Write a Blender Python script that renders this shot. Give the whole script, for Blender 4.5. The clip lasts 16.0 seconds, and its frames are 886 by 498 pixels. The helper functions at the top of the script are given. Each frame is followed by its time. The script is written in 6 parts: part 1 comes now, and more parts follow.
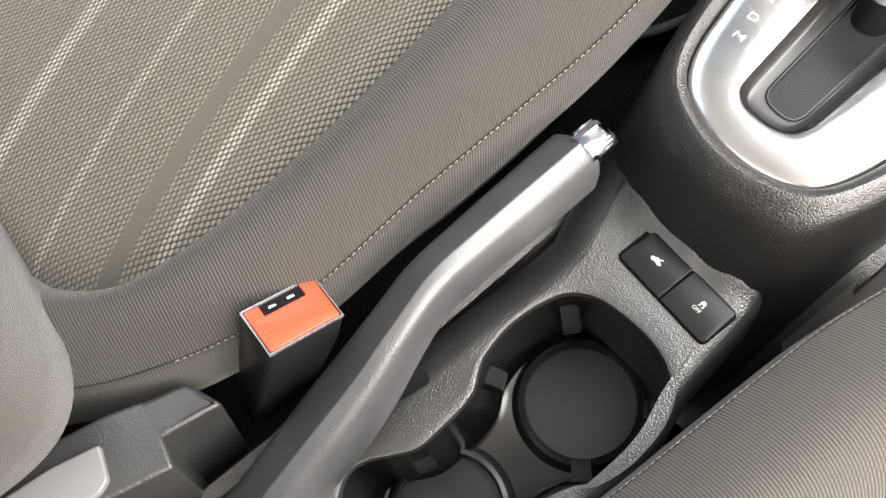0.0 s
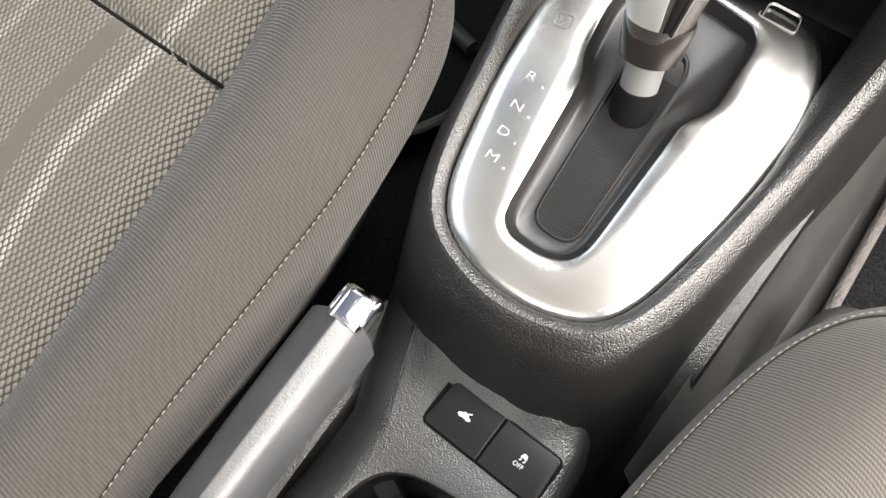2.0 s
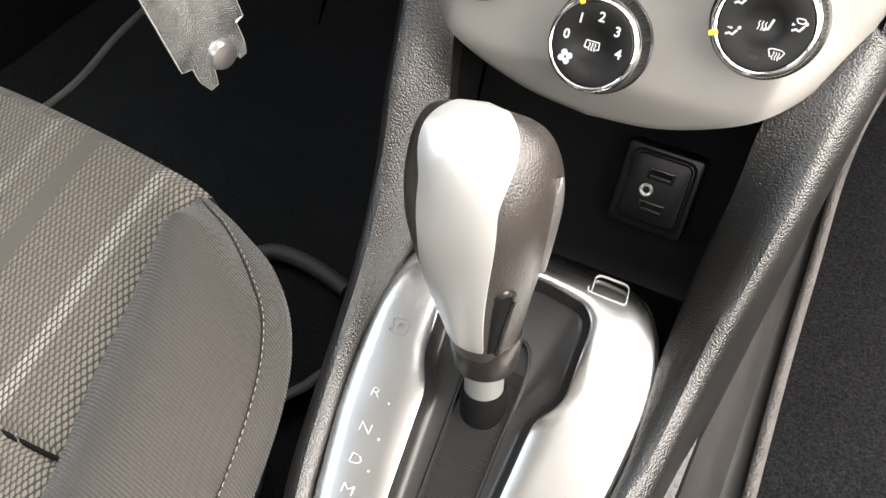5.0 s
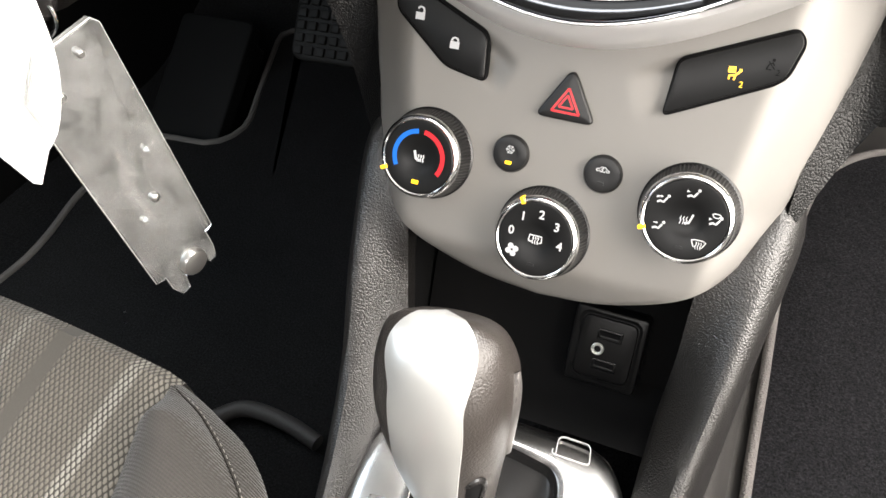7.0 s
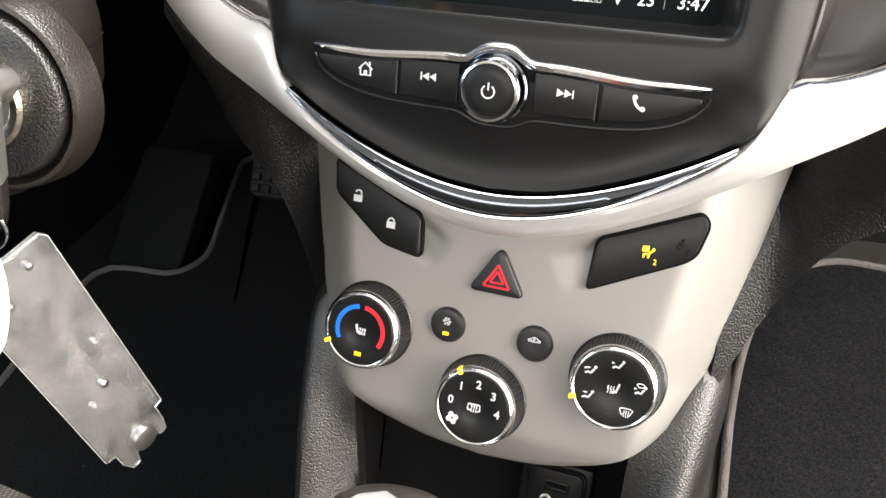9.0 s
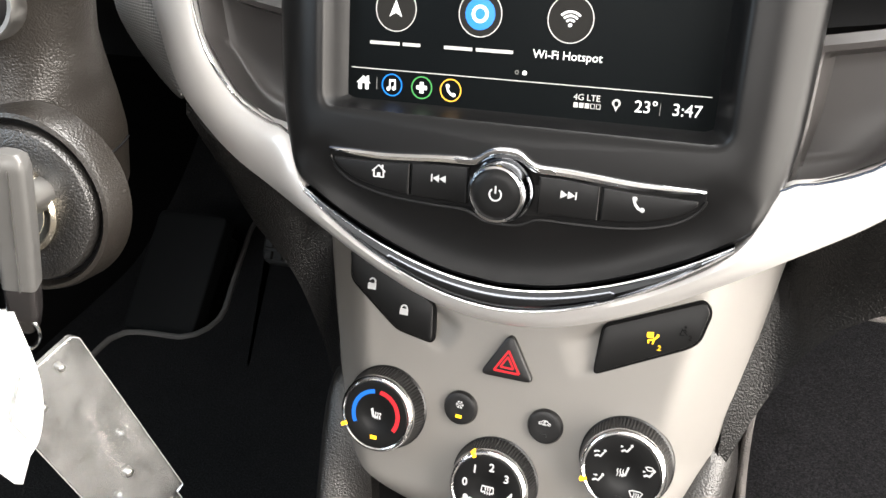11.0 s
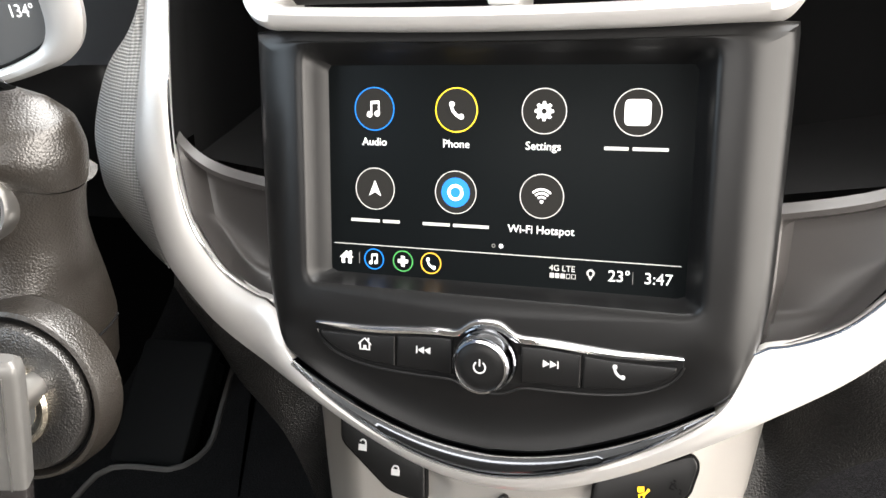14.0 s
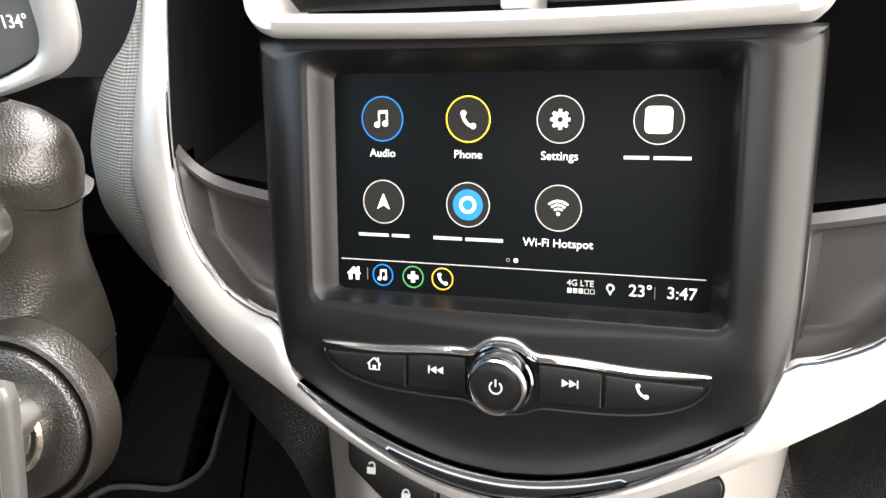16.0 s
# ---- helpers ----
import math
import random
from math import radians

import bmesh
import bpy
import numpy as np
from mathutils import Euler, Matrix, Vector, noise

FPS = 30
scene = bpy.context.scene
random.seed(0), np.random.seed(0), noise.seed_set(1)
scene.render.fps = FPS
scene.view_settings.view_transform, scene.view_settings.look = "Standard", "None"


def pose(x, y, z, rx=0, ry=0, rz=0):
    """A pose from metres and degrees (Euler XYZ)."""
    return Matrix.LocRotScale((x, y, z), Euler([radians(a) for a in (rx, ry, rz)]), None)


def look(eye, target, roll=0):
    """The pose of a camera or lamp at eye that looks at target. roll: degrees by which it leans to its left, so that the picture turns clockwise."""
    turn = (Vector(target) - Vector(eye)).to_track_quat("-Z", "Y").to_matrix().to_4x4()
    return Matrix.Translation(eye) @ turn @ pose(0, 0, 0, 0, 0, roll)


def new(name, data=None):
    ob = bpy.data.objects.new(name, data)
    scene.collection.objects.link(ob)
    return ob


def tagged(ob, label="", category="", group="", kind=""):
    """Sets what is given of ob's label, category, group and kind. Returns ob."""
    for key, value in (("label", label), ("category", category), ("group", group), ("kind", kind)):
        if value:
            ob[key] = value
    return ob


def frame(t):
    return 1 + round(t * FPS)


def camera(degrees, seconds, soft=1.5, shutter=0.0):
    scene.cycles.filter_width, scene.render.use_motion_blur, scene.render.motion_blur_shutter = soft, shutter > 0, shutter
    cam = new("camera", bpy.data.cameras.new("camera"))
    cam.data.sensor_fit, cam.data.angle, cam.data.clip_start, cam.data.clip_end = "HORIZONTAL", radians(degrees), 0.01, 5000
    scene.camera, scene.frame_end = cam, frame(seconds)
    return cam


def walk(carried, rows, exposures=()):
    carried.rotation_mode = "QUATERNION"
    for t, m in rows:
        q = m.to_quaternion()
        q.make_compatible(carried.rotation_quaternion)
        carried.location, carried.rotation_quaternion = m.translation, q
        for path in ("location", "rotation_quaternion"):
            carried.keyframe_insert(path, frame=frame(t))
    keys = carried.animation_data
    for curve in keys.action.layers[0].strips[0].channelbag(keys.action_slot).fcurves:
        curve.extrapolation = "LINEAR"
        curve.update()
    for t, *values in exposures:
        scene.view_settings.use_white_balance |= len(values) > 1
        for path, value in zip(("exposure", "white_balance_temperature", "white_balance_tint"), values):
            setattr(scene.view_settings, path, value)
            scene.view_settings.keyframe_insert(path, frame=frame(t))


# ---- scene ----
cam = camera(56.9, 16.0)
PATH = [
    (0, (0.107, -0.54, 0.646), (-0.595, 0.089, -1.118), 5.2),
    (0.5, (0.098, -0.508, 0.632), (-0.543, 0.121, -1.155), 3.3),
    (1, (0.098, -0.472, 0.624), (-0.523, 0.192, -1.157), 2.5),
    (1.5, (0.098, -0.449, 0.622), (-0.512, 0.268, -1.143), 2.6),
    (2, (0.09, -0.417, 0.626), (-0.516, 0.419, -1.086), 3.5),
    (2.5, (0.085, -0.397, 0.629), (-0.541, 0.529, -1.029), 2.6),
    (3, (0.085, -0.375, 0.634), (-0.538, 0.599, -0.998), 1.7),
    (3.5, (0.083, -0.36, 0.642), (-0.53, 0.651, -0.971), 1.5),
    (4, (0.083, -0.345, 0.651), (-0.53, 0.702, -0.939), 0.6),
    (4.2, (0.085, -0.338, 0.655), (-0.535, 0.719, -0.927), -0.1),
    (6.3, (0.076, -0.305, 0.703), (-0.549, 0.924, -0.746), -3.4),
    (6.5, (0.075, -0.305, 0.708), (-0.543, 0.95, -0.722), -3.3),
    (7, (0.078, -0.306, 0.72), (-0.539, 1.0, -0.664), -3.0),
    (7.5, (0.085, -0.301, 0.733), (-0.539, 1.05, -0.603), -3.1),
    (8, (0.09, -0.296, 0.743), (-0.523, 1.1, -0.552), -3.0),
    (8.5, (0.09, -0.29, 0.751), (-0.51, 1.148, -0.503), -3.0),
    (9, (0.09, -0.289, 0.761), (-0.511, 1.178, -0.458), -3.1),
    (11.5, (0.09, -0.289, 0.793), (-0.553, 1.244, -0.319), -4.8),
    (12, (0.093, -0.286, 0.799), (-0.549, 1.266, -0.285), -5.2),
    (12.5, (0.093, -0.28, 0.808), (-0.54, 1.304, -0.237), -5.4),
    (13, (0.091, -0.278, 0.815), (-0.538, 1.333, -0.189), -5.8),
    (13.5, (0.09, -0.277, 0.82), (-0.537, 1.357, -0.148), -6.1),
    (14, (0.09, -0.278, 0.824), (-0.537, 1.365, -0.128), -6.3),
    (14.5, (0.092, -0.273, 0.824), (-0.527, 1.38, -0.116), -6.6),
    (15, (0.093, -0.272, 0.825), (-0.514, 1.392, -0.105), -6.7),
    (15.5, (0.092, -0.266, 0.823), (-0.504, 1.4, -0.11), -7.0),
    (16, (0.079, -0.267, 0.819), (-0.542, 1.392, -0.11), -6.7),
]
walk(cam, [(t, look(eye, target, roll)) for t, eye, target, roll in PATH], [(0, 0.56), (2.0, 0.50), (3.5, 0.42), (7.0, 0.39), (11.0, 0.45), (14.0, 0.52), (16, 0.53)])


# ---- world and light ----
world = bpy.data.worlds.new("world")
scene.world = world
world.use_nodes = True
wn = world.node_tree
sky = wn.nodes.new("ShaderNodeTexSky")
sky.sky_type, sky.sun_disc = "NISHITA", False
sky.sun_elevation, sky.sun_rotation = radians(58), radians(35)
sky.air_density, sky.dust_density, sky.ozone_density = 1.0, 4.0, 1.0
wn.nodes["Background"].inputs["Strength"].default_value = 0.05
wn.links.new(sky.outputs[0], wn.nodes["Background"].inputs["Color"])

sun = new("sun", bpy.data.lights.new("sun", "SUN"))
sun.data.energy, sun.data.angle, sun.data.color = 0.8, radians(25), (1.0, 0.95, 0.88)
sun.matrix_basis = look((0.7, 1.0, 2.0), (0, 0, 0))


def window_light(name, eye, target, sx, sy, power, colour):
    lamp = new(name, bpy.data.lights.new(name, "AREA"))
    lamp.data.shape, lamp.data.size, lamp.data.size_y = "RECTANGLE", sx, sy
    lamp.data.energy, lamp.data.color = power, colour
    lamp.matrix_basis = look(eye, target)
    return lamp


window_light("door_opening_light", (0.79, -0.10, 0.83), (0, -0.16, 0.74), 1.35, 0.78, 37.0, (1.0, 0.93, 0.85))
window_light("windscreen_light", (0.26, 0.28, 1.17), (0.18, -0.10, 0.34), 0.95, 0.92, 28.0, (1.0, 0.985, 0.955))
window_light("rear_window_light", (0.1, -1.42, 1.22), (0.0, -0.1, 0.45), 1.2, 0.26, 6.5, (1.0, 0.96, 0.92))
window_light("driver_window_light", (-0.76, -0.4, 1.02), (0, -0.3, 0.4), 0.9, 0.36, 4.2, (0.78, 0.9, 1.0))


# ---- materials ----
class Nodes:
    def __init__(self, name):
        self.mat = bpy.data.materials.new(name)
        self.mat.use_nodes = True
        self.tree = self.mat.node_tree
        self.bsdf = self.tree.nodes["Principled BSDF"]
        self.geo = self.tree.nodes.new("ShaderNodeTexCoord").outputs["Object"]

    def n(self, kind, **settings):
        node = self.tree.nodes.new(kind)
        for key, value in settings.items():
            if key in node.inputs:
                self.put(node.inputs[key], value)
        return node

    def put(self, socket, value):
        if isinstance(value, bpy.types.NodeSocket):
            self.tree.links.new(value, socket)
        else:
            socket.default_value = value

    def math(self, op, a, b=0.0):
        node = self.tree.nodes.new("ShaderNodeMath")
        node.operation = op
        self.put(node.inputs[0], a)
        self.put(node.inputs[1], b)
        return node.outputs[0]

    def noise(self, scale, detail=4.0, rough=0.55, vector=None):
        node = self.n("ShaderNodeTexNoise", Scale=scale, Detail=detail, Roughness=rough)
        self.put(node.inputs["Vector"], vector or self.geo)
        return node.outputs["Fac"]

    def ramp(self, fac, stops):
        node = self.tree.nodes.new("ShaderNodeValToRGB")
        self.put(node.inputs[0], fac)
        el = node.color_ramp.elements
        while len(el) < len(stops):
            el.new(0.5)
        for e, (pos, c) in zip(el, stops):
            e.position = pos
            e.color = (*c, 1) if isinstance(c, tuple) else (c, c, c, 1)
        return node.outputs[0]

    def mix(self, fac, a, b):
        node = self.tree.nodes.new("ShaderNodeMix")
        node.data_type = "RGBA"
        self.put(node.inputs[0], fac)
        self.put(node.inputs[6], a if isinstance(a, bpy.types.NodeSocket) else (*a, 1))
        self.put(node.inputs[7], b if isinstance(b, bpy.types.NodeSocket) else (*b, 1))
        return node.outputs[2]

    def bump(self, height, strength, distance, under=None):
        node = self.n("ShaderNodeBump", Strength=strength, Distance=distance, Height=height)
        if under:
            self.put(node.inputs["Normal"], under)
        return node.outputs["Normal"]

    def done(self, colour=None, rough=None, metal=0.0, normal=None, **more):
        b = self.bsdf.inputs
        if colour is not None:
            self.put(b["Base Color"], colour if isinstance(colour, bpy.types.NodeSocket) else (*colour, 1))
        if rough is not None:
            self.put(b["Roughness"], rough)
        self.put(b["Metallic"], metal)
        if normal:
            self.put(b["Normal"], normal)
        for key, value in more.items():
            self.put(b[key.replace("_", " ")], value)
        return self.mat


def grained(name, colour, rough, cell=900.0, depth=0.0004, strength=0.5, spec=0.6):
    """Moulded plastic with a leather-like grain, slight sheen changes and dust."""
    m = Nodes(name)
    warp = m.n("ShaderNodeMixRGB", Fac=0.0011, Color1=m.geo, Color2=m.n("ShaderNodeTexNoise", Scale=330.0, Vector=m.geo).outputs["Color"]).outputs[0]
    vor = m.n("ShaderNodeTexVoronoi", Scale=cell, Vector=warp)
    vor.feature = "SMOOTH_F1"
    vor.inputs["Smoothness"].default_value = 0.35
    pebble = m.math("SUBTRACT", 1.0, vor.outputs["Distance"])
    fine = m.noise(cell * 3.1, 2.0)
    wear = m.noise(22.0, 5.0)
    smear = m.noise(70.0, 6.0, 0.65)
    height = m.math("ADD", pebble, m.math("MULTIPLY", fine, 0.12))
    tint = m.mix(m.ramp(wear, [(0.3, 0.0), (0.75, 1.0)]), tuple(c * 0.82 for c in colour), tuple(min(1, c * 1.25) for c in colour))
    speck = m.ramp(m.noise(1400.0, 1.0), [(0.78, 0.0), (0.83, 1.0)])
    tint = m.mix(m.math("MULTIPLY", speck, 0.25), tint, (0.35, 0.33, 0.3))
    r = m.math("ADD", rough - 0.09, m.math("ADD", m.math("MULTIPLY", wear, 0.1), m.math("MULTIPLY", smear, 0.08)))
    return m.done(tint, r, 0.0, m.bump(height, strength, depth), Specular_IOR_Level=spec)


def satin(name, colour, rough, metal=0.0, flake=0.06, coat=0.0, brushed=None):
    m = Nodes(name)
    wear = m.noise(35.0, 6.0)
    fine = m.noise(3200.0, 2.0)
    if brushed:
        mp = m.n("ShaderNodeMapping", Vector=m.geo)
        mp.inputs["Scale"].default_value = brushed
        fine = m.noise(1.0, 3.0, 0.6, mp.outputs[0])
    tint = m.mix(wear, tuple(c * (1 - flake) for c in colour), tuple(min(1, c * (1 + flake)) for c in colour))
    r = m.math("ADD", rough - 0.05, m.math("MULTIPLY", wear, 0.1))
    return m.done(tint, r, metal, m.bump(fine, 0.012 if brushed else 0.12, 0.00008), Coat_Weight=coat, Coat_Roughness=0.12)


def glowing(name, colour, strength, rough=0.2):
    m = Nodes(name)
    return m.done(tuple(c * 0.6 for c in colour), rough, 0.0, None, Emission_Color=(*colour, 1), Emission_Strength=strength)


def plain(name, colour, rough=0.5, metal=0.0, spec=0.5):
    m = Nodes(name)
    wear = m.noise(60.0, 4.0)
    return m.done(m.mix(wear, tuple(c * 0.9 for c in colour), tuple(min(1, c * 1.1) for c in colour)), m.math("ADD", rough - 0.05, m.math("MULTIPLY", wear, 0.1)), metal, Specular_IOR_Level=spec)


def net_fabric(name):
    """Knitted seat mesh: staggered pale lozenges between dark strands, with a few pale stripes and a plain band."""
    m = Nodes(name)
    sep = m.n("ShaderNodeSeparateXYZ", Vector=m.geo)
    x, y = sep.outputs[0], sep.outputs[1]
    u = m.math("ADD", x, m.math("MULTIPLY", y, 0.138))
    jit = m.math("MULTIPLY", m.noise(520.0, 2.0), 0.0008)
    ua, ya = m.math("MULTIPLY", m.math("ADD", u, jit), math.pi / 0.0034), m.math("MULTIPLY", m.math("ADD", y, jit), math.pi / 0.0062)
    a = m.math("ABSOLUTE", m.math("SINE", m.math("ADD", ua, ya)))
    b = m.math("ABSOLUTE", m.math("SINE", m.math("SUBTRACT", ua, ya)))
    net = m.math("MULTIPLY", a, b)
    # stripes bend towards the rear corner
    d = m.math("MAXIMUM", m.math("SUBTRACT", -0.33, y), 0.0)
    bend = m.math("ADD", m.math("MULTIPLY", d, 0.22), m.math("MULTIPLY", m.math("MULTIPLY", d, d), 0.7))
    s = m.math("MULTIPLY", m.math("ADD", m.math("SUBTRACT", x, bend), 0.46), 3.0)
    stripe = m.ramp(s, [(0.272, 0.0), (0.284, 0.6), (0.305, 0.6), (0.318, 0.0), (0.48, 0.0), (0.487, 0.35), (0.50, 0.35), (0.508, 0.0), (0.716, 0.0), (0.724, 0.6), (0.742, 0.6), (0.750, 0.0)])
    rear = m.math("LESS_THAN", y, -0.258)
    band = m.mix(rear, m.ramp(s, [(0.556, 0.0), (0.564, 1.0), (0.594, 1.0), (0.602, 0.0)]), m.ramp(s, [(0.632, 0.0), (0.638, 1.0), (0.668, 1.0), (0.674, 0.0)]))
    edge = m.ramp(m.math("ADD", u, 1.0), [(0.768, 0.0), (0.80, 0.4)])
    pale = m.math("MAXIMUM", stripe, edge)
    strand = m.ramp(net, [(0.16, 0.0), (0.58, 1.0)])
    light = m.mix(pale, (0.150, 0.134, 0.109), (0.40, 0.38, 0.33))
    dark = m.mix(pale, (0.044, 0.038, 0.030), (0.026, 0.023, 0.019))
    cloth = m.mix(strand, dark, light)
    plainband = m.mix(m.noise(900.0, 2.0), (0.062, 0.055, 0.045), (0.08, 0.072, 0.06))
    colour = m.mix(band, cloth, plainband)
    net = m.math("MULTIPLY", net, m.math("SUBTRACT", 1.0, band))
    return m.done(colour, 0.85, 0.0, m.bump(net, 0.8, 0.0009), Sheen_Weight=0.15, Sheen_Roughness=0.5)


def twill_fabric(name, colour, pitch=0.0016, depth=0.55):
    """Fine ribbed seat cloth."""
    m = Nodes(name)
    sep = m.n("ShaderNodeSeparateXYZ", Vector=m.geo)
    k = 2 * math.pi / pitch
    warp = m.math("MULTIPLY", m.noise(6.0, 2.0), 0.004)
    u = m.math("ADD", m.math("ADD", sep.outputs[1], m.math("MULTIPLY", sep.outputs[0], 0.12)), warp)
    rib = m.math("SINE", m.math("MULTIPLY", u, k))
    cross = m.math("SINE", m.math("MULTIPLY", m.math("ADD", sep.outputs[0], m.math("MULTIPLY", sep.outputs[2], 0.8)), k * 1.5))
    h = m.math("ADD", rib, m.math("MULTIPLY", cross, 0.35))
    fac = m.math("ADD", m.math("MULTIPLY", h, 0.28), 0.5)
    blotch = m.noise(14.0, 4.0)
    base = m.mix(blotch, tuple(c * 0.85 for c in colour), tuple(c * 1.15 for c in colour))
    tint = m.mix(fac, m.mix(depth, base, (0.012, 0.011, 0.010)), base)
    return m.done(tint, 0.9, 0.0, m.bump(h, 0.5, 0.0005), Sheen_Weight=0.2, Sheen_Roughness=0.45)


def carpet(name, colour):
    m = Nodes(name)
    tuft = m.noise(520.0, 3.0, 0.7)
    big = m.noise(24.0, 4.0)
    speck = m.ramp(tuft, [(0.35, 0.35), (0.55, 1.0), (0.78, 2.2)])
    tint = m.mix(big, tuple(c * 0.75 for c in colour), tuple(c * 1.25 for c in colour))
    mul = m.n("ShaderNodeMixRGB", Fac=1.0, Color1=tint, Color2=speck)
    mul.blend_type = "MULTIPLY"
    return m.done(mul.outputs[0], 0.95, 0.0, m.bump(tuft, 1.0, 0.003), Specular_IOR_Level=0.15)


M_GRAIN = grained("grained charcoal plastic", (0.0130, 0.0120, 0.0113), 0.34, 1050.0, 0.00030, 1.0, 1.0)
M_GRAIN_FINE = grained("fine grained charcoal plastic", (0.024, 0.0240, 0.0247), 0.33, 1000.0, 0.00030, 0.95, 0.95)
M_LEVER = grained("satin grained lever plastic", (0.056, 0.057, 0.060), 0.36, 900.0, 0.00014, 0.8, 0.9)
M_DASH = grained("dark grained dash plastic", (0.0062, 0.0060, 0.0060), 0.38, 1000.0, 0.0004, 1.0, 0.36)
M_SOFT = satin("soft black bezel plastic", (0.0065, 0.0065, 0.0067), 0.33)
M_BLACK = satin("satin black plastic", (0.008, 0.008, 0.0084), 0.34)
M_TRAY = satin("satin dark tray plastic", (0.019, 0.0182, 0.018), 0.25)
M_CUP = satin("smooth black cup wall", (0.0035, 0.0035, 0.0037), 0.22)
M_RINGCHROME = satin("soft bright chrome", (0.88, 0.88, 0.88), 0.17, 1.0, 0.02)
M_SCREEN = satin("black screen glass", (0.0060, 0.0072, 0.0078), 0.3)
M_SCREEN.node_tree.nodes["Principled BSDF"].inputs["Specular IOR Level"].default_value = 0.03
M_TAB = satin("shiny dark tab plastic", (0.02, 0.02, 0.021), 0.2)
# near-black so that the shade inside recesses is part of the colour
M_DEEP = plain("near-black plastic with recess shade", (0.0032, 0.0032, 0.0035), 0.9, 0.0, 0.15)
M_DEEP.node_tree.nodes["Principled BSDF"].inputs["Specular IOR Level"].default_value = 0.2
M_GLOSS = satin("gloss black plastic", (0.006, 0.0065, 0.007), 0.22)
M_SILVER_DULL = satin("dull satin silver paint", (0.62, 0.62, 0.605), 0.36, 0.6, 0.03)
M_SILVER = satin("satin silver paint", (0.60, 0.588, 0.578), 0.34, 0.5, 0.03)
M_WARM = satin("warm silver panel paint", (0.25, 0.238, 0.224), 0.46, 0.3, 0.03, 0.0)
M_PLATE = satin("brushed silver plate paint", (0.47, 0.46, 0.45), 0.25, 1.0, 0.05, 0.0, (60.0, 900.0, 60.0))
M_CHROME = satin("bright chrome", (0.86, 0.86, 0.87), 0.09, 1.0, 0.02)
M_DARKCHROME = satin("dark glossy chrome", (0.13, 0.14, 0.155), 0.10, 1.0, 0.05)
M_LEATHER = grained("dark brown leather", (0.034, 0.029, 0.026), 0.33, 1050.0, 0.0002, 0.8, 0.7)
M_RUBBER = grained("ribbed dark rubber", (0.014, 0.0135, 0.013), 0.6, 1500.0, 0.0002, 0.4)
M_RUBBER.node_tree.nodes["Principled BSDF"].inputs["Specular IOR Level"].default_value = 0.2
M_SOFT.node_tree.nodes["Principled BSDF"].inputs["Specular IOR Level"].default_value = 0.28
M_PAD = satin("brown black pad plastic", (0.040, 0.037, 0.036), 0.36)
M_NET = net_fabric("knitted seat mesh")
# driver cloth is lowered a little for the shade of the seat back
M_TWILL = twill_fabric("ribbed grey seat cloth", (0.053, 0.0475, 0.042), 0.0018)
# same cloth for the passenger seat, paler to carry the door light
M_TWILL_LIT = twill_fabric("ribbed grey seat cloth with painted door light", (0.088, 0.080, 0.071), 0.0018)
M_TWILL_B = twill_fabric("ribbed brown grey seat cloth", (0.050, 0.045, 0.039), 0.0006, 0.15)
M_SEAM = plain("dark seam thread", (0.02, 0.018, 0.016), 0.9, 0.0, 0.1)
M_THREAD = plain("pale stitching thread", (0.27, 0.255, 0.23), 0.8)
M_CARPET = carpet("black carpet", (0.018, 0.0184, 0.0195))
M_MAT = carpet("charcoal floor mat", (0.029, 0.029, 0.033))
M_PIPING = grained("grey woven piping", (0.21, 0.195, 0.19), 0.85, 520.0, 0.0014, 1.0)
M_GREYTRIM = grained("grey side trim", (0.048, 0.0455, 0.044), 0.6, 900.0, 0.0003, 0.4)
M_BROWN = grained("brown grained shroud plastic", (0.0155, 0.0132, 0.011), 0.32, 1050.0, 0.0002, 0.85, 0.75)
M_EDGE = grained("grey bound carpet edge", (0.12, 0.115, 0.11), 0.9, 900.0, 0.0008, 0.8)
M_HINGE = grained("pale grained plastic", (0.03, 0.03, 0.03), 0.36, 700.0, 0.0004, 0.5)
M_HEADLINER = plain("pale headliner cloth", (0.72, 0.71, 0.69), 0.95)
M_BODY = plain("painted door inner", (0.3, 0.29, 0.28), 0.6)
M_RED = satin("red buckle button", (0.85, 0.062, 0.022), 0.3)
# white, red and blue print gets a faint added glow to look brighter
M_WHITE = glowing("white pictogram ink with added glow", (0.75, 0.75, 0.75), 0.25, 0.5)
M_GREYINK = plain("grey pictogram ink", (0.3, 0.3, 0.3), 0.5)
M_ENGRAVE = plain("pale engraved letter", (0.72, 0.72, 0.72), 0.4)
M_REDINK = glowing("red ink with added glow", (0.75, 0.03, 0.04), 0.45)
M_BLUEINK = glowing("blue ink with added glow", (0.02, 0.18, 0.75), 0.35)
M_AMBER = glowing("amber lamp", (1.0, 0.6, 0.02), 1.6)
M_STEEL = satin("worn steel", (0.55, 0.54, 0.52), 0.35, 1.0, 0.1)
M_PAPER = plain("white paper", (0.85, 0.85, 0.84), 0.8)


# ---- mesh helpers ----
def part(name, bm, material, parent=None, label="", smooth=True):
    """Links a bmesh as one mesh object, under a thing or a part."""
    mesh = bpy.data.meshes.new(name)
    bmesh.ops.recalc_face_normals(bm, faces=bm.faces)
    bm.to_mesh(mesh)
    bm.free()
    for mm in material if isinstance(material, (list, tuple)) else (material,):
        mesh.materials.append(mm)
    if smooth:
        mesh.shade_smooth()
        mesh.set_sharp_from_angle(angle=radians(38))
    ob = new(name, mesh)
    if parent:
        ob.parent = parent
    return tagged(ob, label)


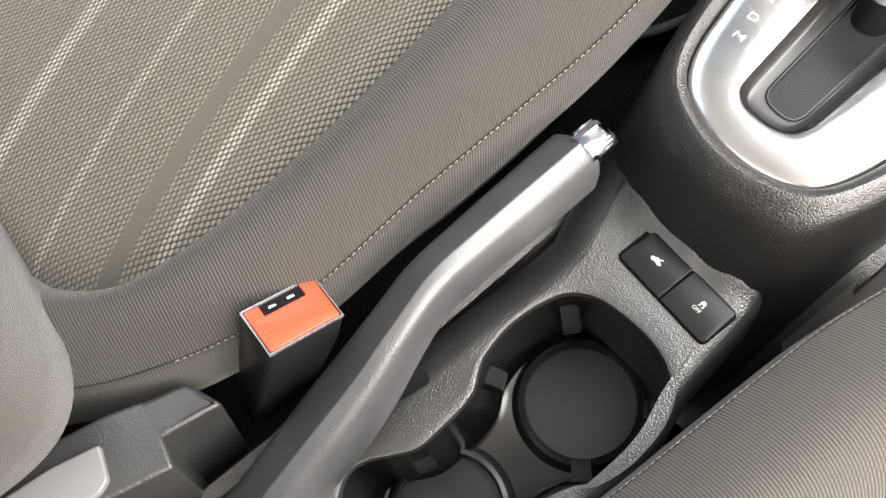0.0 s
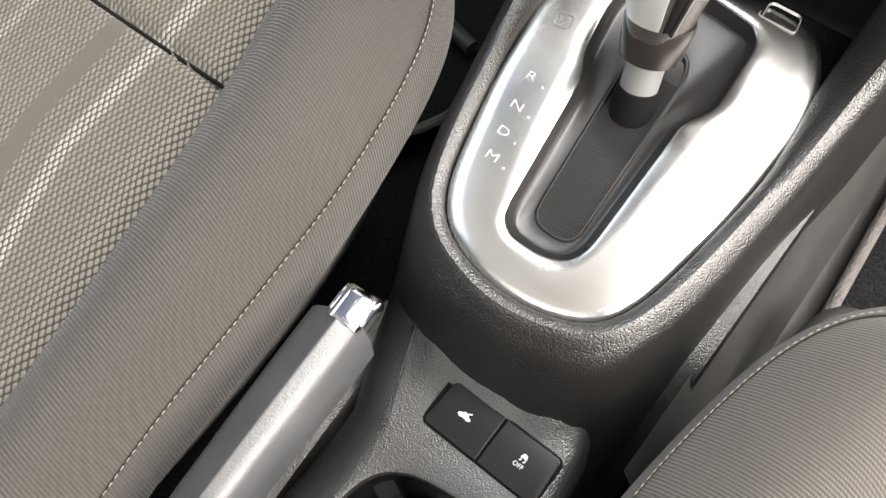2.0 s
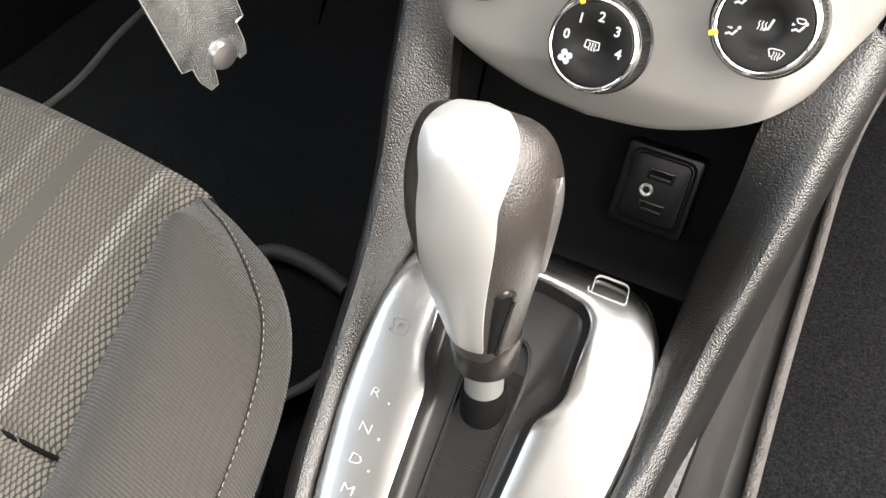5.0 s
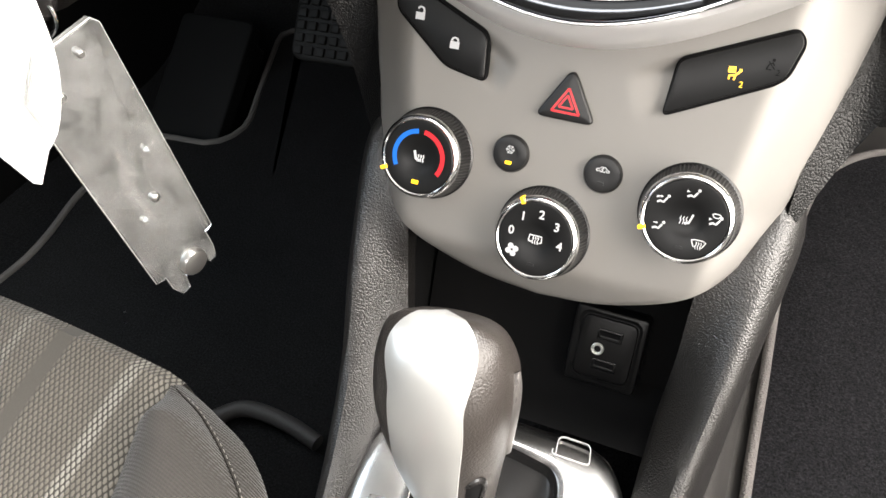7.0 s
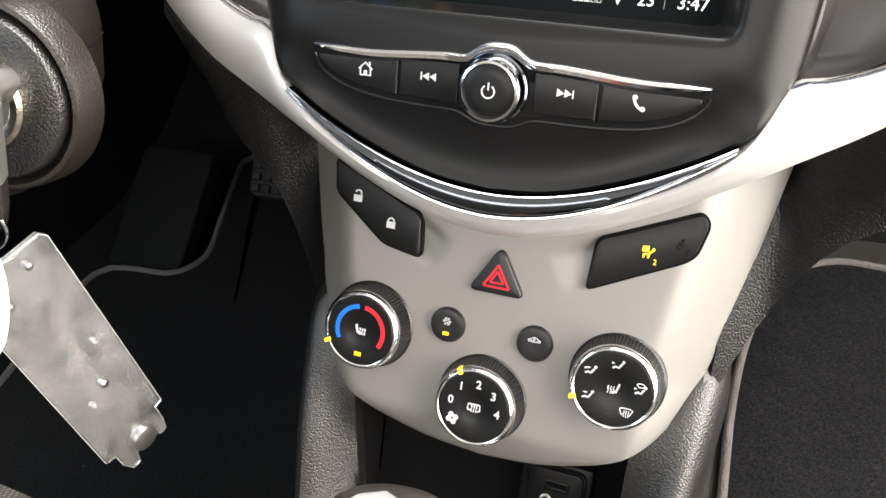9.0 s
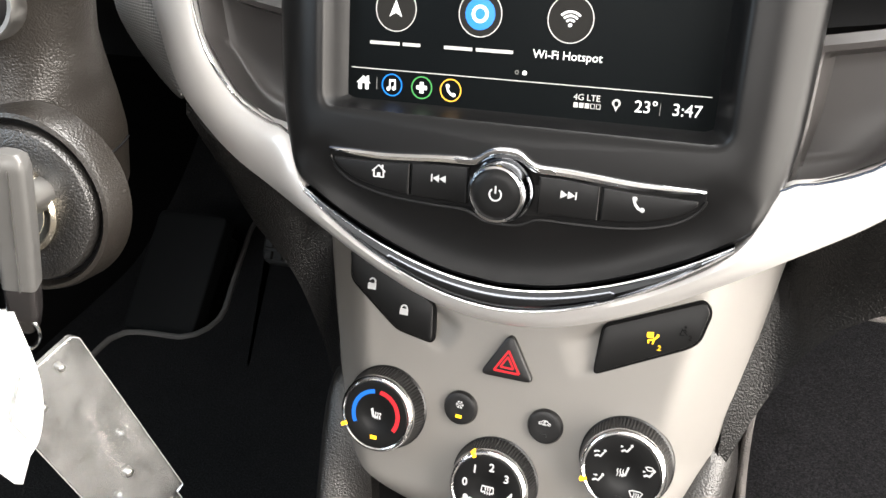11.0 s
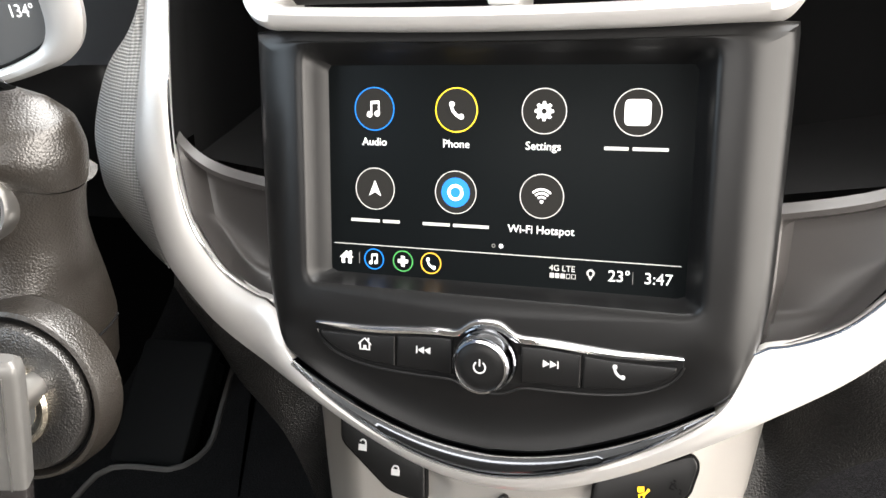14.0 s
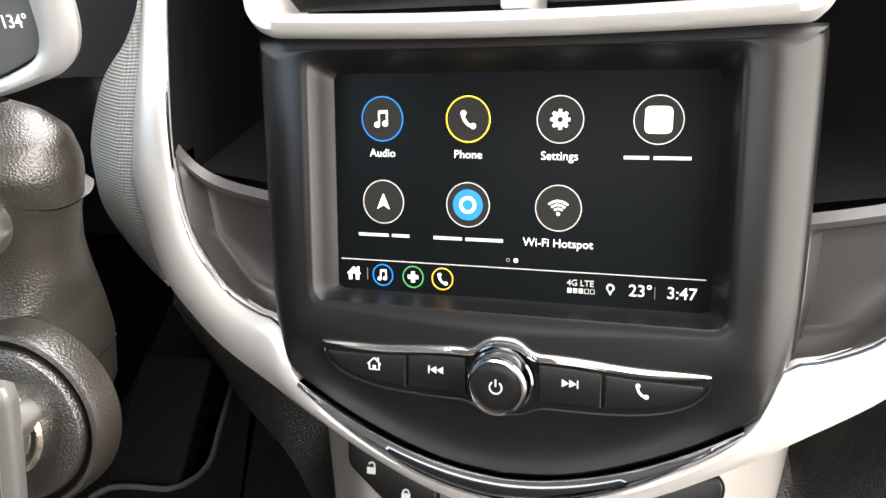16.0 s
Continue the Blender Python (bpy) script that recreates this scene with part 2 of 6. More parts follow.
def thing(name, label, category, at=(0, 0, 0), group="", kind=""):
    ob = new(name)
    ob.empty_display_size = 0.02
    return tagged(ob, label, category, group, kind)


def plane_frame(origin, slope_tan=None, u=(1, 0, 0), v=None):
    """Frame with u across, v up the surface and n out of it."""
    u = Vector(u).normalized()
    if v is None:
        a = math.atan(slope_tan)
        v = Vector((0, math.sin(a), math.cos(a)))
    v = Vector(v).normalized()
    n = u.cross(v).normalized()
    v = n.cross(u).normalized()
    m = Matrix((u, v, n)).transposed().to_4x4()
    m.translation = origin
    return m


F_BEZEL = plane_frame((0, 0, 0.62), 0.34)
F_HVAC = plane_frame((0, 0.002, 0.526), 0.52)
F_PLATE = plane_frame((0, -0.069, 0.345), v=(0, 1, 0.3))
F_REAR = plane_frame((0, -0.29, 0.2165), v=(0, 1, 0.24))
F_USB = plane_frame((0.034, -0.006, 0.357), 0.55)


def smooth_line(pts, n, closed=False):
    """Catmull-Rom through the points, n samples evenly by length."""
    p = [Vector(q) for q in pts]
    fine = []
    count = len(p)
    for i in range(count if closed else count - 1):
        a, b = p[i], p[(i + 1) % count]
        p0 = p[i - 1] if (closed or i > 0) else a * 2 - b
        p3 = p[(i + 2) % count] if (closed or i + 2 < count) else b * 2 - a
        for s in range(12):
            t = s / 12
            fine.append(0.5 * ((2 * a) + (b - p0) * t + (2 * p0 - 5 * a + 4 * b - p3) * t * t + (3 * a - p0 - 3 * b + p3) * t ** 3))
    fine.append(p[0] if closed else p[-1])
    acc = [0.0]
    for a, b in zip(fine, fine[1:]):
        acc.append(acc[-1] + (b - a).length)
    out, j = [], 0
    for i in range(n):
        d = acc[-1] * i / (n if closed else n - 1)
        while j < len(acc) - 2 and acc[j + 1] < d:
            j += 1
        span = acc[j + 1] - acc[j] or 1e-9
        out.append(fine[j].lerp(fine[j + 1], min(1, (d - acc[j]) / span)))
    return out


def round_poly(pts, radius, seg=5):
    """2D polygon with rounded corners."""
    out = []
    n = len(pts)
    for i in range(n):
        p, a, b = Vector(pts[i]), Vector(pts[i - 1]), Vector(pts[(i + 1) % n])
        r = radius[i] if isinstance(radius, (list, tuple)) else radius
        da, db = (a - p), (b - p)
        ca = min(r, da.length * 0.48, db.length * 0.48)
        s, e = p + da.normalized() * ca, p + db.normalized() * ca
        for k in range(seg + 1):
            t = k / seg
            out.append(s * (1 - t) ** 2 + p * 2 * t * (1 - t) + e * t * t)
    return out


def rect(cx, cy, w, h):
    return [(cx - w / 2, cy - h / 2), (cx + w / 2, cy - h / 2), (cx + w / 2, cy + h / 2), (cx - w / 2, cy + h / 2)]


def circle(cx, cy, r, n=32):
    return [(cx + r * math.cos(2 * math.pi * i / n), cy + r * math.sin(2 * math.pi * i / n)) for i in range(n)]


def shrink(pts, d):
    """Moves a closed counter-clockwise outline inwards by d."""
    pts = [Vector(p) for p in pts]
    area = sum(a.x * b.y - a.y * b.x for a, b in zip(pts, pts[1:] + pts[:1]))
    sign = 1 if area > 0 else -1
    out = []
    for i, p in enumerate(pts):
        t = (pts[(i + 1) % len(pts)] - pts[i - 1])
        if t.length < 1e-9:
            out.append(p.copy())
            continue
        t.normalize()
        out.append(p + Vector((-t.y, t.x)) * d * sign)
    return out


def loft(bm, rings, closed=True, cap_start=False, cap_end=False, mat=0):
    """Quads between successive rings of 3D points."""
    vs = [[bm.verts.new(p) for p in ring] for ring in rings]
    for a, b in zip(vs, vs[1:]):
        n = len(a)
        for i in range(n if closed else n - 1):
            j = (i + 1) % n
            f = bm.faces.new((a[i], a[j], b[j], b[i]))
            f.material_index = mat
    for flag, ring in ((cap_start, vs[0]), (cap_end, vs[-1])):
        if flag:
            f = bm.faces.new(ring)
            f.material_index = mat
            bmesh.ops.triangulate(bm, faces=[f])
    return vs


def slab(bm, outline, m, low, high, bevel=0.0006, dome=0.0, seg=3):
    """A plate with rounded upper edges, in frame m, from low to high along n."""
    outline = [Vector(p) for p in outline]
    lift = lambda pts, h: [m @ Vector((p.x, p.y, h)) for p in pts]
    rings = [lift(outline, low)]
    for k in range(seg + 1):
        a = math.pi / 2 * k / seg
        rings.append(lift(shrink(outline, bevel * (1 - math.cos(a))), high - bevel * (1 - math.sin(a))))
    c = sum(outline, Vector((0, 0))) / len(outline)
    if dome:
        for s in (0.7, 0.35):
            ring = [c + (p - c) * s for p in shrink(outline, bevel)]
            rings.append(lift(ring, high + dome * (1 - s * s)))
    loft(bm, rings, True, True, True)
    return bm


def plate(name, outline, m, low, high, material, parent=None, bevel=0.0006, dome=0.0, label=""):
    return part(name, slab(bmesh.new(), outline, m, low, high, bevel, dome), material, parent, label)


def lathe(name, profile, m, material, parent=None, n=48, label="", knurl=0.0, caps=(False, True)):
    """Profile rows (radius, height[, knurled]) turned about n of frame m."""
    bm = bmesh.new()
    rings = []
    for row in profile:
        r, h = row[0], row[1]
        k = knurl if len(row) > 2 and row[2] else 0.0
        rings.append([m @ Vector(((r - (k if i % 2 else 0)) * math.cos(2 * math.pi * i / n), (r - (k if i % 2 else 0)) * math.sin(2 * math.pi * i / n), h)) for i in range(n)])
    loft(bm, rings, True, caps[0], caps[1])
    return part(name, bm, material, parent, label)


def tube(bm, path, r, n=8, closed=False, flat=1.0, up=(0, 0, 1)):
    path = [Vector(p) for p in path]
    rings = []
    for i, p in enumerate(path):
        t = path[min(i + 1, len(path) - 1)] - path[max(i - 1, 0)] if not closed else path[(i + 1) % len(path)] - path[i - 1]
        t.normalize()
        side = t.cross(Vector(up))
        side = side.normalized() if side.length > 1e-4 else t.orthogonal().normalized()
        over = side.cross(t)
        rr = r[i] if isinstance(r, (list, tuple)) else r
        rings.append([p + side * rr * math.cos(2 * math.pi * k / n) + over * rr * flat * math.sin(2 * math.pi * k / n) for k in range(n)])
    if closed:
        rings.append(rings[0])
        loft(bm, rings)
        bmesh.ops.remove_doubles(bm, verts=bm.verts, dist=1e-7)
    else:
        loft(bm, rings, True, True, True)
    return bm


def rod(name, path, r, material, parent=None, label="", **more):
    return part(name, tube(bmesh.new(), path, r, **more), material, parent, label)


def ribbon(bm, pts, w, m, h0, h1):
    """A flat line of width w along 2D points, raised from h0 to h1."""
    pts = [Vector(p) for p in pts]
    left, right = [], []
    for i, p in enumerate(pts):
        t = pts[min(i + 1, len(pts) - 1)] - pts[max(i - 1, 0)]
        t.normalize()
        s = Vector((-t.y, t.x)) * w / 2
        left.append(p + s)
        right.append(p - s)
    ring = left + right[::-1]
    loft(bm, [[m @ Vector((*p, h0)) for p in ring], [m @ Vector((*p, h1)) for p in ring]], True, False, True)
    return bm


def shift(m, x, y, h=0.0, turn=0.0):
    return m @ pose(x, y, h, 0, 0, turn)


def lettering(name, text, size, m, material, parent=None, label="", align="CENTER", bold=0.0):
    """Built-in font turned into a thin mesh standing on frame m."""
    cu = bpy.data.curves.new(name, "FONT")
    cu.body, cu.size, cu.align_x, cu.align_y = text, size, align, "CENTER"
    cu.extrude, cu.offset, cu.resolution_u = 0.00012, bold, 3
    tmp = new(name, cu)
    bpy.context.view_layer.update()
    mesh = bpy.data.meshes.new_from_object(tmp.evaluated_get(bpy.context.evaluated_depsgraph_get()))
    bpy.data.objects.remove(tmp)
    mesh.transform(m)
    mesh.materials.clear()
    mesh.materials.append(material)
    ob = new(name, mesh)
    ob.parent = parent
    return tagged(ob, label)


def mirror(pts):
    return [Vector((-p[0], *p[1:])) for p in pts]


def ease(a, b, x):
    t = min(1, max(0, (x - a) / (b - a)))
    return t * t * (3 - 2 * t)


# ---- the closed car body round the cabin ----
def box_mesh(x0, x1, y0, y1, z0, z1):
    bm = bmesh.new()
    vs = [[Vector((x, y, z)) for x, y in ((x0, y0), (x1, y0), (x1, y1), (x0, y1))] for z in (z0, z1)]
    loft(bm, vs, True, True, True)
    bmesh.ops.bevel(bm, geom=bm.edges, offset=0.004, segments=2, profile=0.5, affect="EDGES")
    return bm


def structure(name, bm, material, label, category):
    ob = part(name, bm, material)
    return tagged(ob, label, category, kind="structure")


bm = bmesh.new()
xs = np.linspace(-0.95, 1.0, 60)
ys = np.linspace(-1.7, 1.3, 90)
grid_rows = []
for y in ys:
    row = []
    for x in xs:
        hump = 0.07 * math.exp(-(x / 0.16) ** 2) * ease(-0.25, -0.10, y)
        rise = 0.42 * ease(0.5, 1.25, y)
        row.append((x, y, 0.045 + hump + rise + 0.006 * noise.noise((x * 9, y * 9, 0.3))))
    grid_rows.append(row)
loft(bm, grid_rows, False)
structure("floor", bm, M_CARPET, "black cabin floor carpet rising into the footwells", "floor")
structure("ceiling", box_mesh(-0.75, 0.75, -1.5, -0.13, 1.36, 1.40), M_HEADLINER, "pale cloth headliner under the car roof", "ceiling")
# door panel takes M_DEEP: the footwell's darkness is put into its colour
structure("wall_left", box_mesh(-0.86, -0.80, -1.5, 1.0, 0.02, 0.8), M_DEEP, "driver door lower panel with footwell shade in its colour", "door panel")
structure("wall_back", box_mesh(-0.8, 0.8, -1.58, -1.5, 0.02, 1.08), M_BODY, "grey rear bulkhead behind the seats", "wall")
structure("wall_front", box_mesh(-0.86, 0.86, 0.98, 1.04, 0.02, 0.93), M_DEEP, "dark firewall beyond the pedals", "wall")
structure("wall_right", box_mesh(0.8, 0.86, -1.5, 1.0, 0.02, 0.42), M_BODY, "grey sill under the open passenger door", "sill")
bm = bmesh.new()
loft(bm, [[(-60, -60, -0.4), (60, -60, -0.4)], [(-60, 60, -0.4), (60, 60, -0.4)]], False)
structure("ground", bm, plain("grey tarmac", (0.12, 0.12, 0.12), 0.9), "grey tarmac round the parked car", "ground")


# ---- centre console ----
def lean_x(y):
    """The console's slight sideways drift towards the rear."""
    return -0.045 * (y + 0.1) if y < -0.1 else 0.0


console = thing("centre_console", "charcoal grained plastic centre console between the front seats", "console")
HALF = [  # inner edge, outer edge, shoulder, foot
    ((0.080, 0.000, 0.452), (0.101, 0.016, 0.476), (0.112, 0.035, 0.455), (0.112, 0.05, 0.1)),
    ((0.0748, -0.024, 0.436), (0.1038, -0.006, 0.462), (0.1135, 0.010, 0.445), (0.110, 0.03, 0.1)),
    ((0.0735, -0.034, 0.400), (0.0968, -0.040, 0.425), (0.1045, -0.040, 0.405), (0.105, -0.03, 0.1)),
    ((0.0705, -0.049, 0.365), (0.0905, -0.072, 0.382), (0.0972, -0.073, 0.36), (0.100, -0.07, 0.1)),
    ((0.0700, -0.088, 0.3385), (0.0855, -0.108, 0.346), (0.0915, -0.110, 0.325), (0.096, -0.11, 0.1)),
    ((0.0725, -0.140, 0.3235), (0.0790, -0.155, 0.3225), (0.0845, -0.158, 0.303), (0.092, -0.165, 0.1)),
    ((0.0650, -0.190, 0.3085), (0.0705, -0.203, 0.306), (0.0755, -0.210, 0.287), (0.088, -0.225, 0.1)),
    ((0.0565, -0.223, 0.2985), (0.0585, -0.236, 0.2965), (0.062, -0.246, 0.275), (0.082, -0.262, 0.1)),
    ((0.0445, -0.2415, 0.293), (0.043, -0.252, 0.291), (0.046, -0.261, 0.266), (0.075, -0.278, 0.1)),
    ((0.024, -0.2515, 0.290), (0.021, -0.260, 0.2885), (0.022, -0.268, 0.262), (0.04, -0.283, 0.1)),
    ((0.0, -0.2545, 0.2892), (0.0, -0.263, 0.288), (0.0, -0.2705, 0.261), (0.0, -0.284, 0.1)),
]


def u_line(k, n=90):
    right = [Vector(h[k]) for h in HALF]
    full = mirror(right) + right[-2::-1]
    return [Vector((p.x + lean_x(p.y), p.y, p.z)) for p in smooth_line(full, n)]


inner, outer, shoulder, foot = (u_line(k) for k in range(4))
rings = []
for i in range(len(inner)):
    a, b, c, d = inner[i], outer[i], shoulder[i], foot[i]
    up = Vector((0, -0.29, 0.957))
    w = (b - a).length
    n = (b - a).normalized()
    a = a - n * 0.0015
    sec = [a - up * 0.02, a + up * 0.0012, a.lerp(b, 0.12) + up * 0.0030, a.lerp(b, 0.35) + up * 0.0042, a.lerp(b, 0.65) + up * 0.0045, a.lerp(b, 0.9) + up * 0.003,
           b.lerp(c, 0.06) + n * 0.0012 + up * 0.0006, b.lerp(c, 0.18) + n * 0.0027, b.lerp(c, 0.38) + n * 0.0036, b.lerp(c, 0.65) + n * 0.0028, c + n * 0.001, c.lerp(d, 0.25), c.lerp(d, 0.6), d]
    rings.append(sec)
bm = bmesh.new()
loft(bm, rings, False)
part("rim", bm, M_GRAIN, console, "padded grained rim of the console")

bm = bmesh.new()
ledge_z = lambda y: 0.3 * y - 0.10 * ease(-0.17, -0.27, y)
loft(bm, [[(0.070, y, 0.250 + ledge_z(y)), (0.096, y, 0.2455 + ledge_z(y)), (0.1015, y, 0.2435 + ledge_z(y)), (0.1035, y, 0.239 + ledge_z(y)), (0.1025, y, 0.222 + ledge_z(y)), (0.100, y, 0.08)] for y in np.linspace(-0.28, 0.12, 40)], False)
part("side_ledge", bm, M_GRAIN, console, "grey grained ledge along the console foot")
# shift plate with its stepped slot
PLATE_HALF = [(0.0, -0.0605), (0.03, -0.0605), (0.05, -0.064), (0.0620, -0.0755), (0.0690, -0.0905), (0.0730, -0.115), (0.0715, -0.14), (0.0682, -0.168), (0.0637, -0.19), (0.0555, -0.222), (0.044, -0.24), (0.025, -0.25), (0.0, -0.2535)]


def on_plate(x, y):
    """Plate coordinates from plan coordinates."""
    return Vector((x, (y + 0.069) / math.cos(math.atan(0.3)) ))


plate_out = [Vector((x + lean_x(y), y)) for x, y in PLATE_HALF] + [Vector((-x + lean_x(y), y)) for x, y in PLATE_HALF[-2:0:-1]]
plate_out = smooth_line([on_plate(*p) for p in plate_out], 120, True)
SLOT = [(-0.0399, -0.1063), (-0.0343, -0.134), (-0.0266, -0.1467), (-0.0155, -0.2236), (-0.0075, -0.230), (0.0116, -0.230), (0.0234, -0.2251), (0.0277, -0.2152),
        (0.0273, -0.1408), (0.036, -0.127), (0.0335, -0.088), (0.0275, -0.080), (0.003, -0.0765), (-0.030, -0.079), (-0.038, -0.09)]
slot_line = round_poly([on_plate(*p) for p in SLOT], 0.006, 5)


def by_angle(line, centre, n):
    """Resamples a star-shaped closed line at even angles round the centre."""
    c = Vector(centre)
    polar = sorted(((math.atan2(p.y - c.y, p.x - c.x)) % (2 * math.pi), p) for p in (Vector(q) for q in line))
    out = []
    for i in range(n):
        a = 2 * math.pi * i / n
        way = Vector((math.cos(a), math.sin(a)))
        best = None
        for (a0, p), (a1, q) in zip(polar, polar[1:] + polar[:1]):
            e = q - p
            det = way.x * -e.y + way.y * e.x
            if abs(det) < 1e-12:
                continue
            d = p - c
            t = (d.x * -e.y + d.y * e.x) / det
            s = (way.x * d.y - way.y * d.x) / det
            if t > 0 and -1e-6 <= s <= 1 + 1e-6 and (best is None or t > best):
                best = t
        out.append(c + way * (best or 0.001))
    return out


mid = on_plate(0.002, -0.155)
po, so = by_angle(plate_out, mid, 160), by_angle(slot_line, mid, 160)
front_dip = lambda v: -0.0048 * ease(-0.034, 0.016, v) - 0.0012 * ease(-0.005, 0.02, v)
at = lambda p, h: F_PLATE @ Vector((p.x, p.y, h + front_dip(p.y)))
bm = bmesh.new()
rings = [[at(p, -0.012) for p in po], [at(p, -0.0022) for p in shrink(po, 0.0003)], [at(p, -0.0009) for p in shrink(po, 0.0012)], [at(p, 0.0003) for p in shrink(po, 0.0032)], [at(p, 0.0012) for p in shrink(po, 0.0065)], [at(p, 0.0018) for p in shrink(po, 0.010)],
         [at(a.lerp(b, 0.72), 0.0024) for a, b in zip(po, so)], [at(p, 0.0022) for p in shrink(so, -0.0012)], [at(p, 0.0016) for p in shrink(so, -0.0003)], [at(p, -0.003) for p in so]]
loft(bm, rings)
shift_plate = part("shift_plate", bm, M_PLATE, console, "brushed silver shift plate")
bm = bmesh.new()
cut = shrink(so, 0.0004)
CH = round_poly([on_plate(*p) for p in [(-0.0145, -0.128), (-0.0045, -0.2165), (0.0185, -0.2165), (0.0135, -0.118), (0.008, -0.106), (-0.008, -0.108)]], 0.009, 5)
cmid = on_plate(0.003, -0.165)
s2, c2 = by_angle(so, cmid, 120), by_angle(CH, cmid, 120)
loft(bm, [[at(p, 0.0014) for p in shrink(s2, -0.0002)], [at(p, -0.001) for p in shrink(s2, 0.0012)], [at(p, -0.0055) for p in shrink(s2, 0.0035)], [at(p, -0.0065) for p in shrink(s2, 0.0055)],
          [at(p, -0.0065) for p in shrink(c2, -0.0018)], [at(p, -0.0056) for p in shrink(c2, -0.0008)], [at(p, -0.0056) for p in c2], [at(p, -0.0085) for p in shrink(c2, 0.0008)]])
part("slot_tray", bm, M_TRAY, console, "dark stepped tray round the shift slot")
bm = bmesh.new()
loft(bm, [[at(p, -0.0083) for p in shrink(c2, -0.0005)]], True, True)
part("slot_shutter", bm, M_TRAY, console, "dark ribbed slot shutter")
bm = bmesh.new()
for i in range(80):
    y0 = -0.2155 + i * 0.00118
    a, b = on_plate(-0.0045 - 0.1 * (y0 + 0.2165) , y0), on_plate(0.0185 - 0.055 * (y0 + 0.2165), y0)
    tube(bm, [at(a, -0.0082), at(b, -0.0082)], 0.0003, 5)
part("shutter_ribs", bm, M_TRAY, console)

# pale step along the passenger edge of the plate
step_line = [p for p in shrink(po, 0.0050) if p.x > 0.035 and on_plate(0, -0.238).y < p.y < on_plate(0, -0.132).y]
step_line = smooth_line([(p.x, p.y, 0.0) for p in sorted(step_line, key=lambda p: p.y)], 40)
bm = bmesh.new()
tube(bm, [F_PLATE @ Vector((p.x, p.y, 0.00075)) for p in step_line], 0.0005, 6)
part("plate_step", bm, M_SILVER, console, "pale step line along the plate edge")

# rear part: switch panel and cup holders
REAR_OUT = [(-0.062, -0.240), (0.066, -0.250), (0.0735, -0.264), (0.0785, -0.30), (0.0835, -0.33), (0.0965, -0.362), (0.0985, -0.39), (0.098, -0.42), (0.095, -0.5), (0.09, -0.68), (-0.035, -0.68), (-0.028, -0.52), (-0.020, -0.46), (-0.021, -0.40), (-0.0185, -0.33), (-0.024, -0.296), (-0.040, -0.276)]
CUPS = [(0.03, -0.325), (0.055, -0.3235), (0.075, -0.330), (0.088, -0.346), (0.0935, -0.372), (0.0915, -0.395), (0.084, -0.410), (0.080, -0.428), (0.084, -0.45), (0.086, -0.48), (0.076, -0.512),
        (0.045, -0.528), (0.016, -0.52), (0.001, -0.503), (0.0035, -0.486), (0.0145, -0.466), (0.0145, -0.445), (0.0105, -0.42), (-0.002, -0.402), (-0.0076, -0.375), (-0.003, -0.345), (0.010, -0.331)]


def on_rear(x, y):
    return Vector((x, (y + 0.29) / math.cos(math.atan(0.24))))


rear_mid = on_rear(0.044, -0.425)
ro = by_angle(round_poly([on_rear(*p) for p in REAR_OUT], 0.016, 6), rear_mid, 200)
cup_line = by_angle(smooth_line([on_rear(*p) for p in CUPS], 140, True), rear_mid, 200)
at_r = lambda p, h: F_REAR @ Vector((p.x, p.y, h))
FILLET = 0.006


def deck_rise(p):
    """Height of the fillet that carries the deck up into the hood round the shift plate."""
    q = F_REAR @ Vector((p.x, p.y, 0))
    hood_y = np.interp(abs(q.x - lean_x(q.y)), (0.0, 0.026, 0.052, 0.066, 0.078), (-0.2735, -0.2715, -0.2650, -0.2490, -0.2220))
    d = min(max(hood_y - q.y, 0.0), FILLET)
    return FILLET - math.sqrt(FILLET ** 2 - (FILLET - d) ** 2)


def deck_row(line, h):
    return [at_r(p, h + deck_rise(p)) for p in line]


def lean_out(k):
    """The deck's edge moved out: k on the cup side, more towards the brake lever, where it slopes into the channel."""
    return [p - Vector((1.0, 0.0)) * (2.2 * k * ease(0.0, -0.012, p.x)) for p in shrink(ro, -k)]


bm = bmesh.new()
loft(bm, [deck_row(lean_out(0.007), -0.14), deck_row(lean_out(0.007), -0.05), deck_row(lean_out(0.0055), -0.022), deck_row(lean_out(0.004), -0.013), deck_row(lean_out(0.0025), -0.0075),
          deck_row(lean_out(0.001), -0.0040), deck_row(shrink(ro, 0.0015), -0.0020), deck_row(shrink(ro, 0.005), -0.0006), deck_row(shrink(ro, 0.009), 0.0)]
     + [deck_row([q.lerp(c, k) for q, c in zip(shrink(ro, 0.009), shrink(cup_line, -0.004))], 0.0) for k in (0.12, 0.25, 0.4, 0.55, 0.7, 0.85)]
     + [[at_r(p, 0.0002) for p in shrink(cup_line, -0.003)], [at_r(p, -0.0006) for p in shrink(cup_line, -0.001)],
        [at_r(p, -0.003) for p in cup_line], [at_r(p, -0.006) for p in cup_line]], True, False, False)
part("cup_holder_block", bm, M_GRAIN_FINE, console, "grained console top with two cup holders")
bm = bmesh.new()
loft(bm, [[at_r(p, -0.005) for p in shrink(cup_line, 0.0003)], [at_r(p, -0.03) for p in shrink(cup_line, 0.002)], [at_r(p, -0.075) for p in shrink(cup_line, 0.006)], [at_r(p, -0.080) for p in shrink(cup_line, 0.008)], [at_r(p, -0.082) for p in shrink(cup_line, 0.012)]], True, False, True)
part("cup_well", bm, M_CUP, console, "smooth black inner wall of the cup holders")
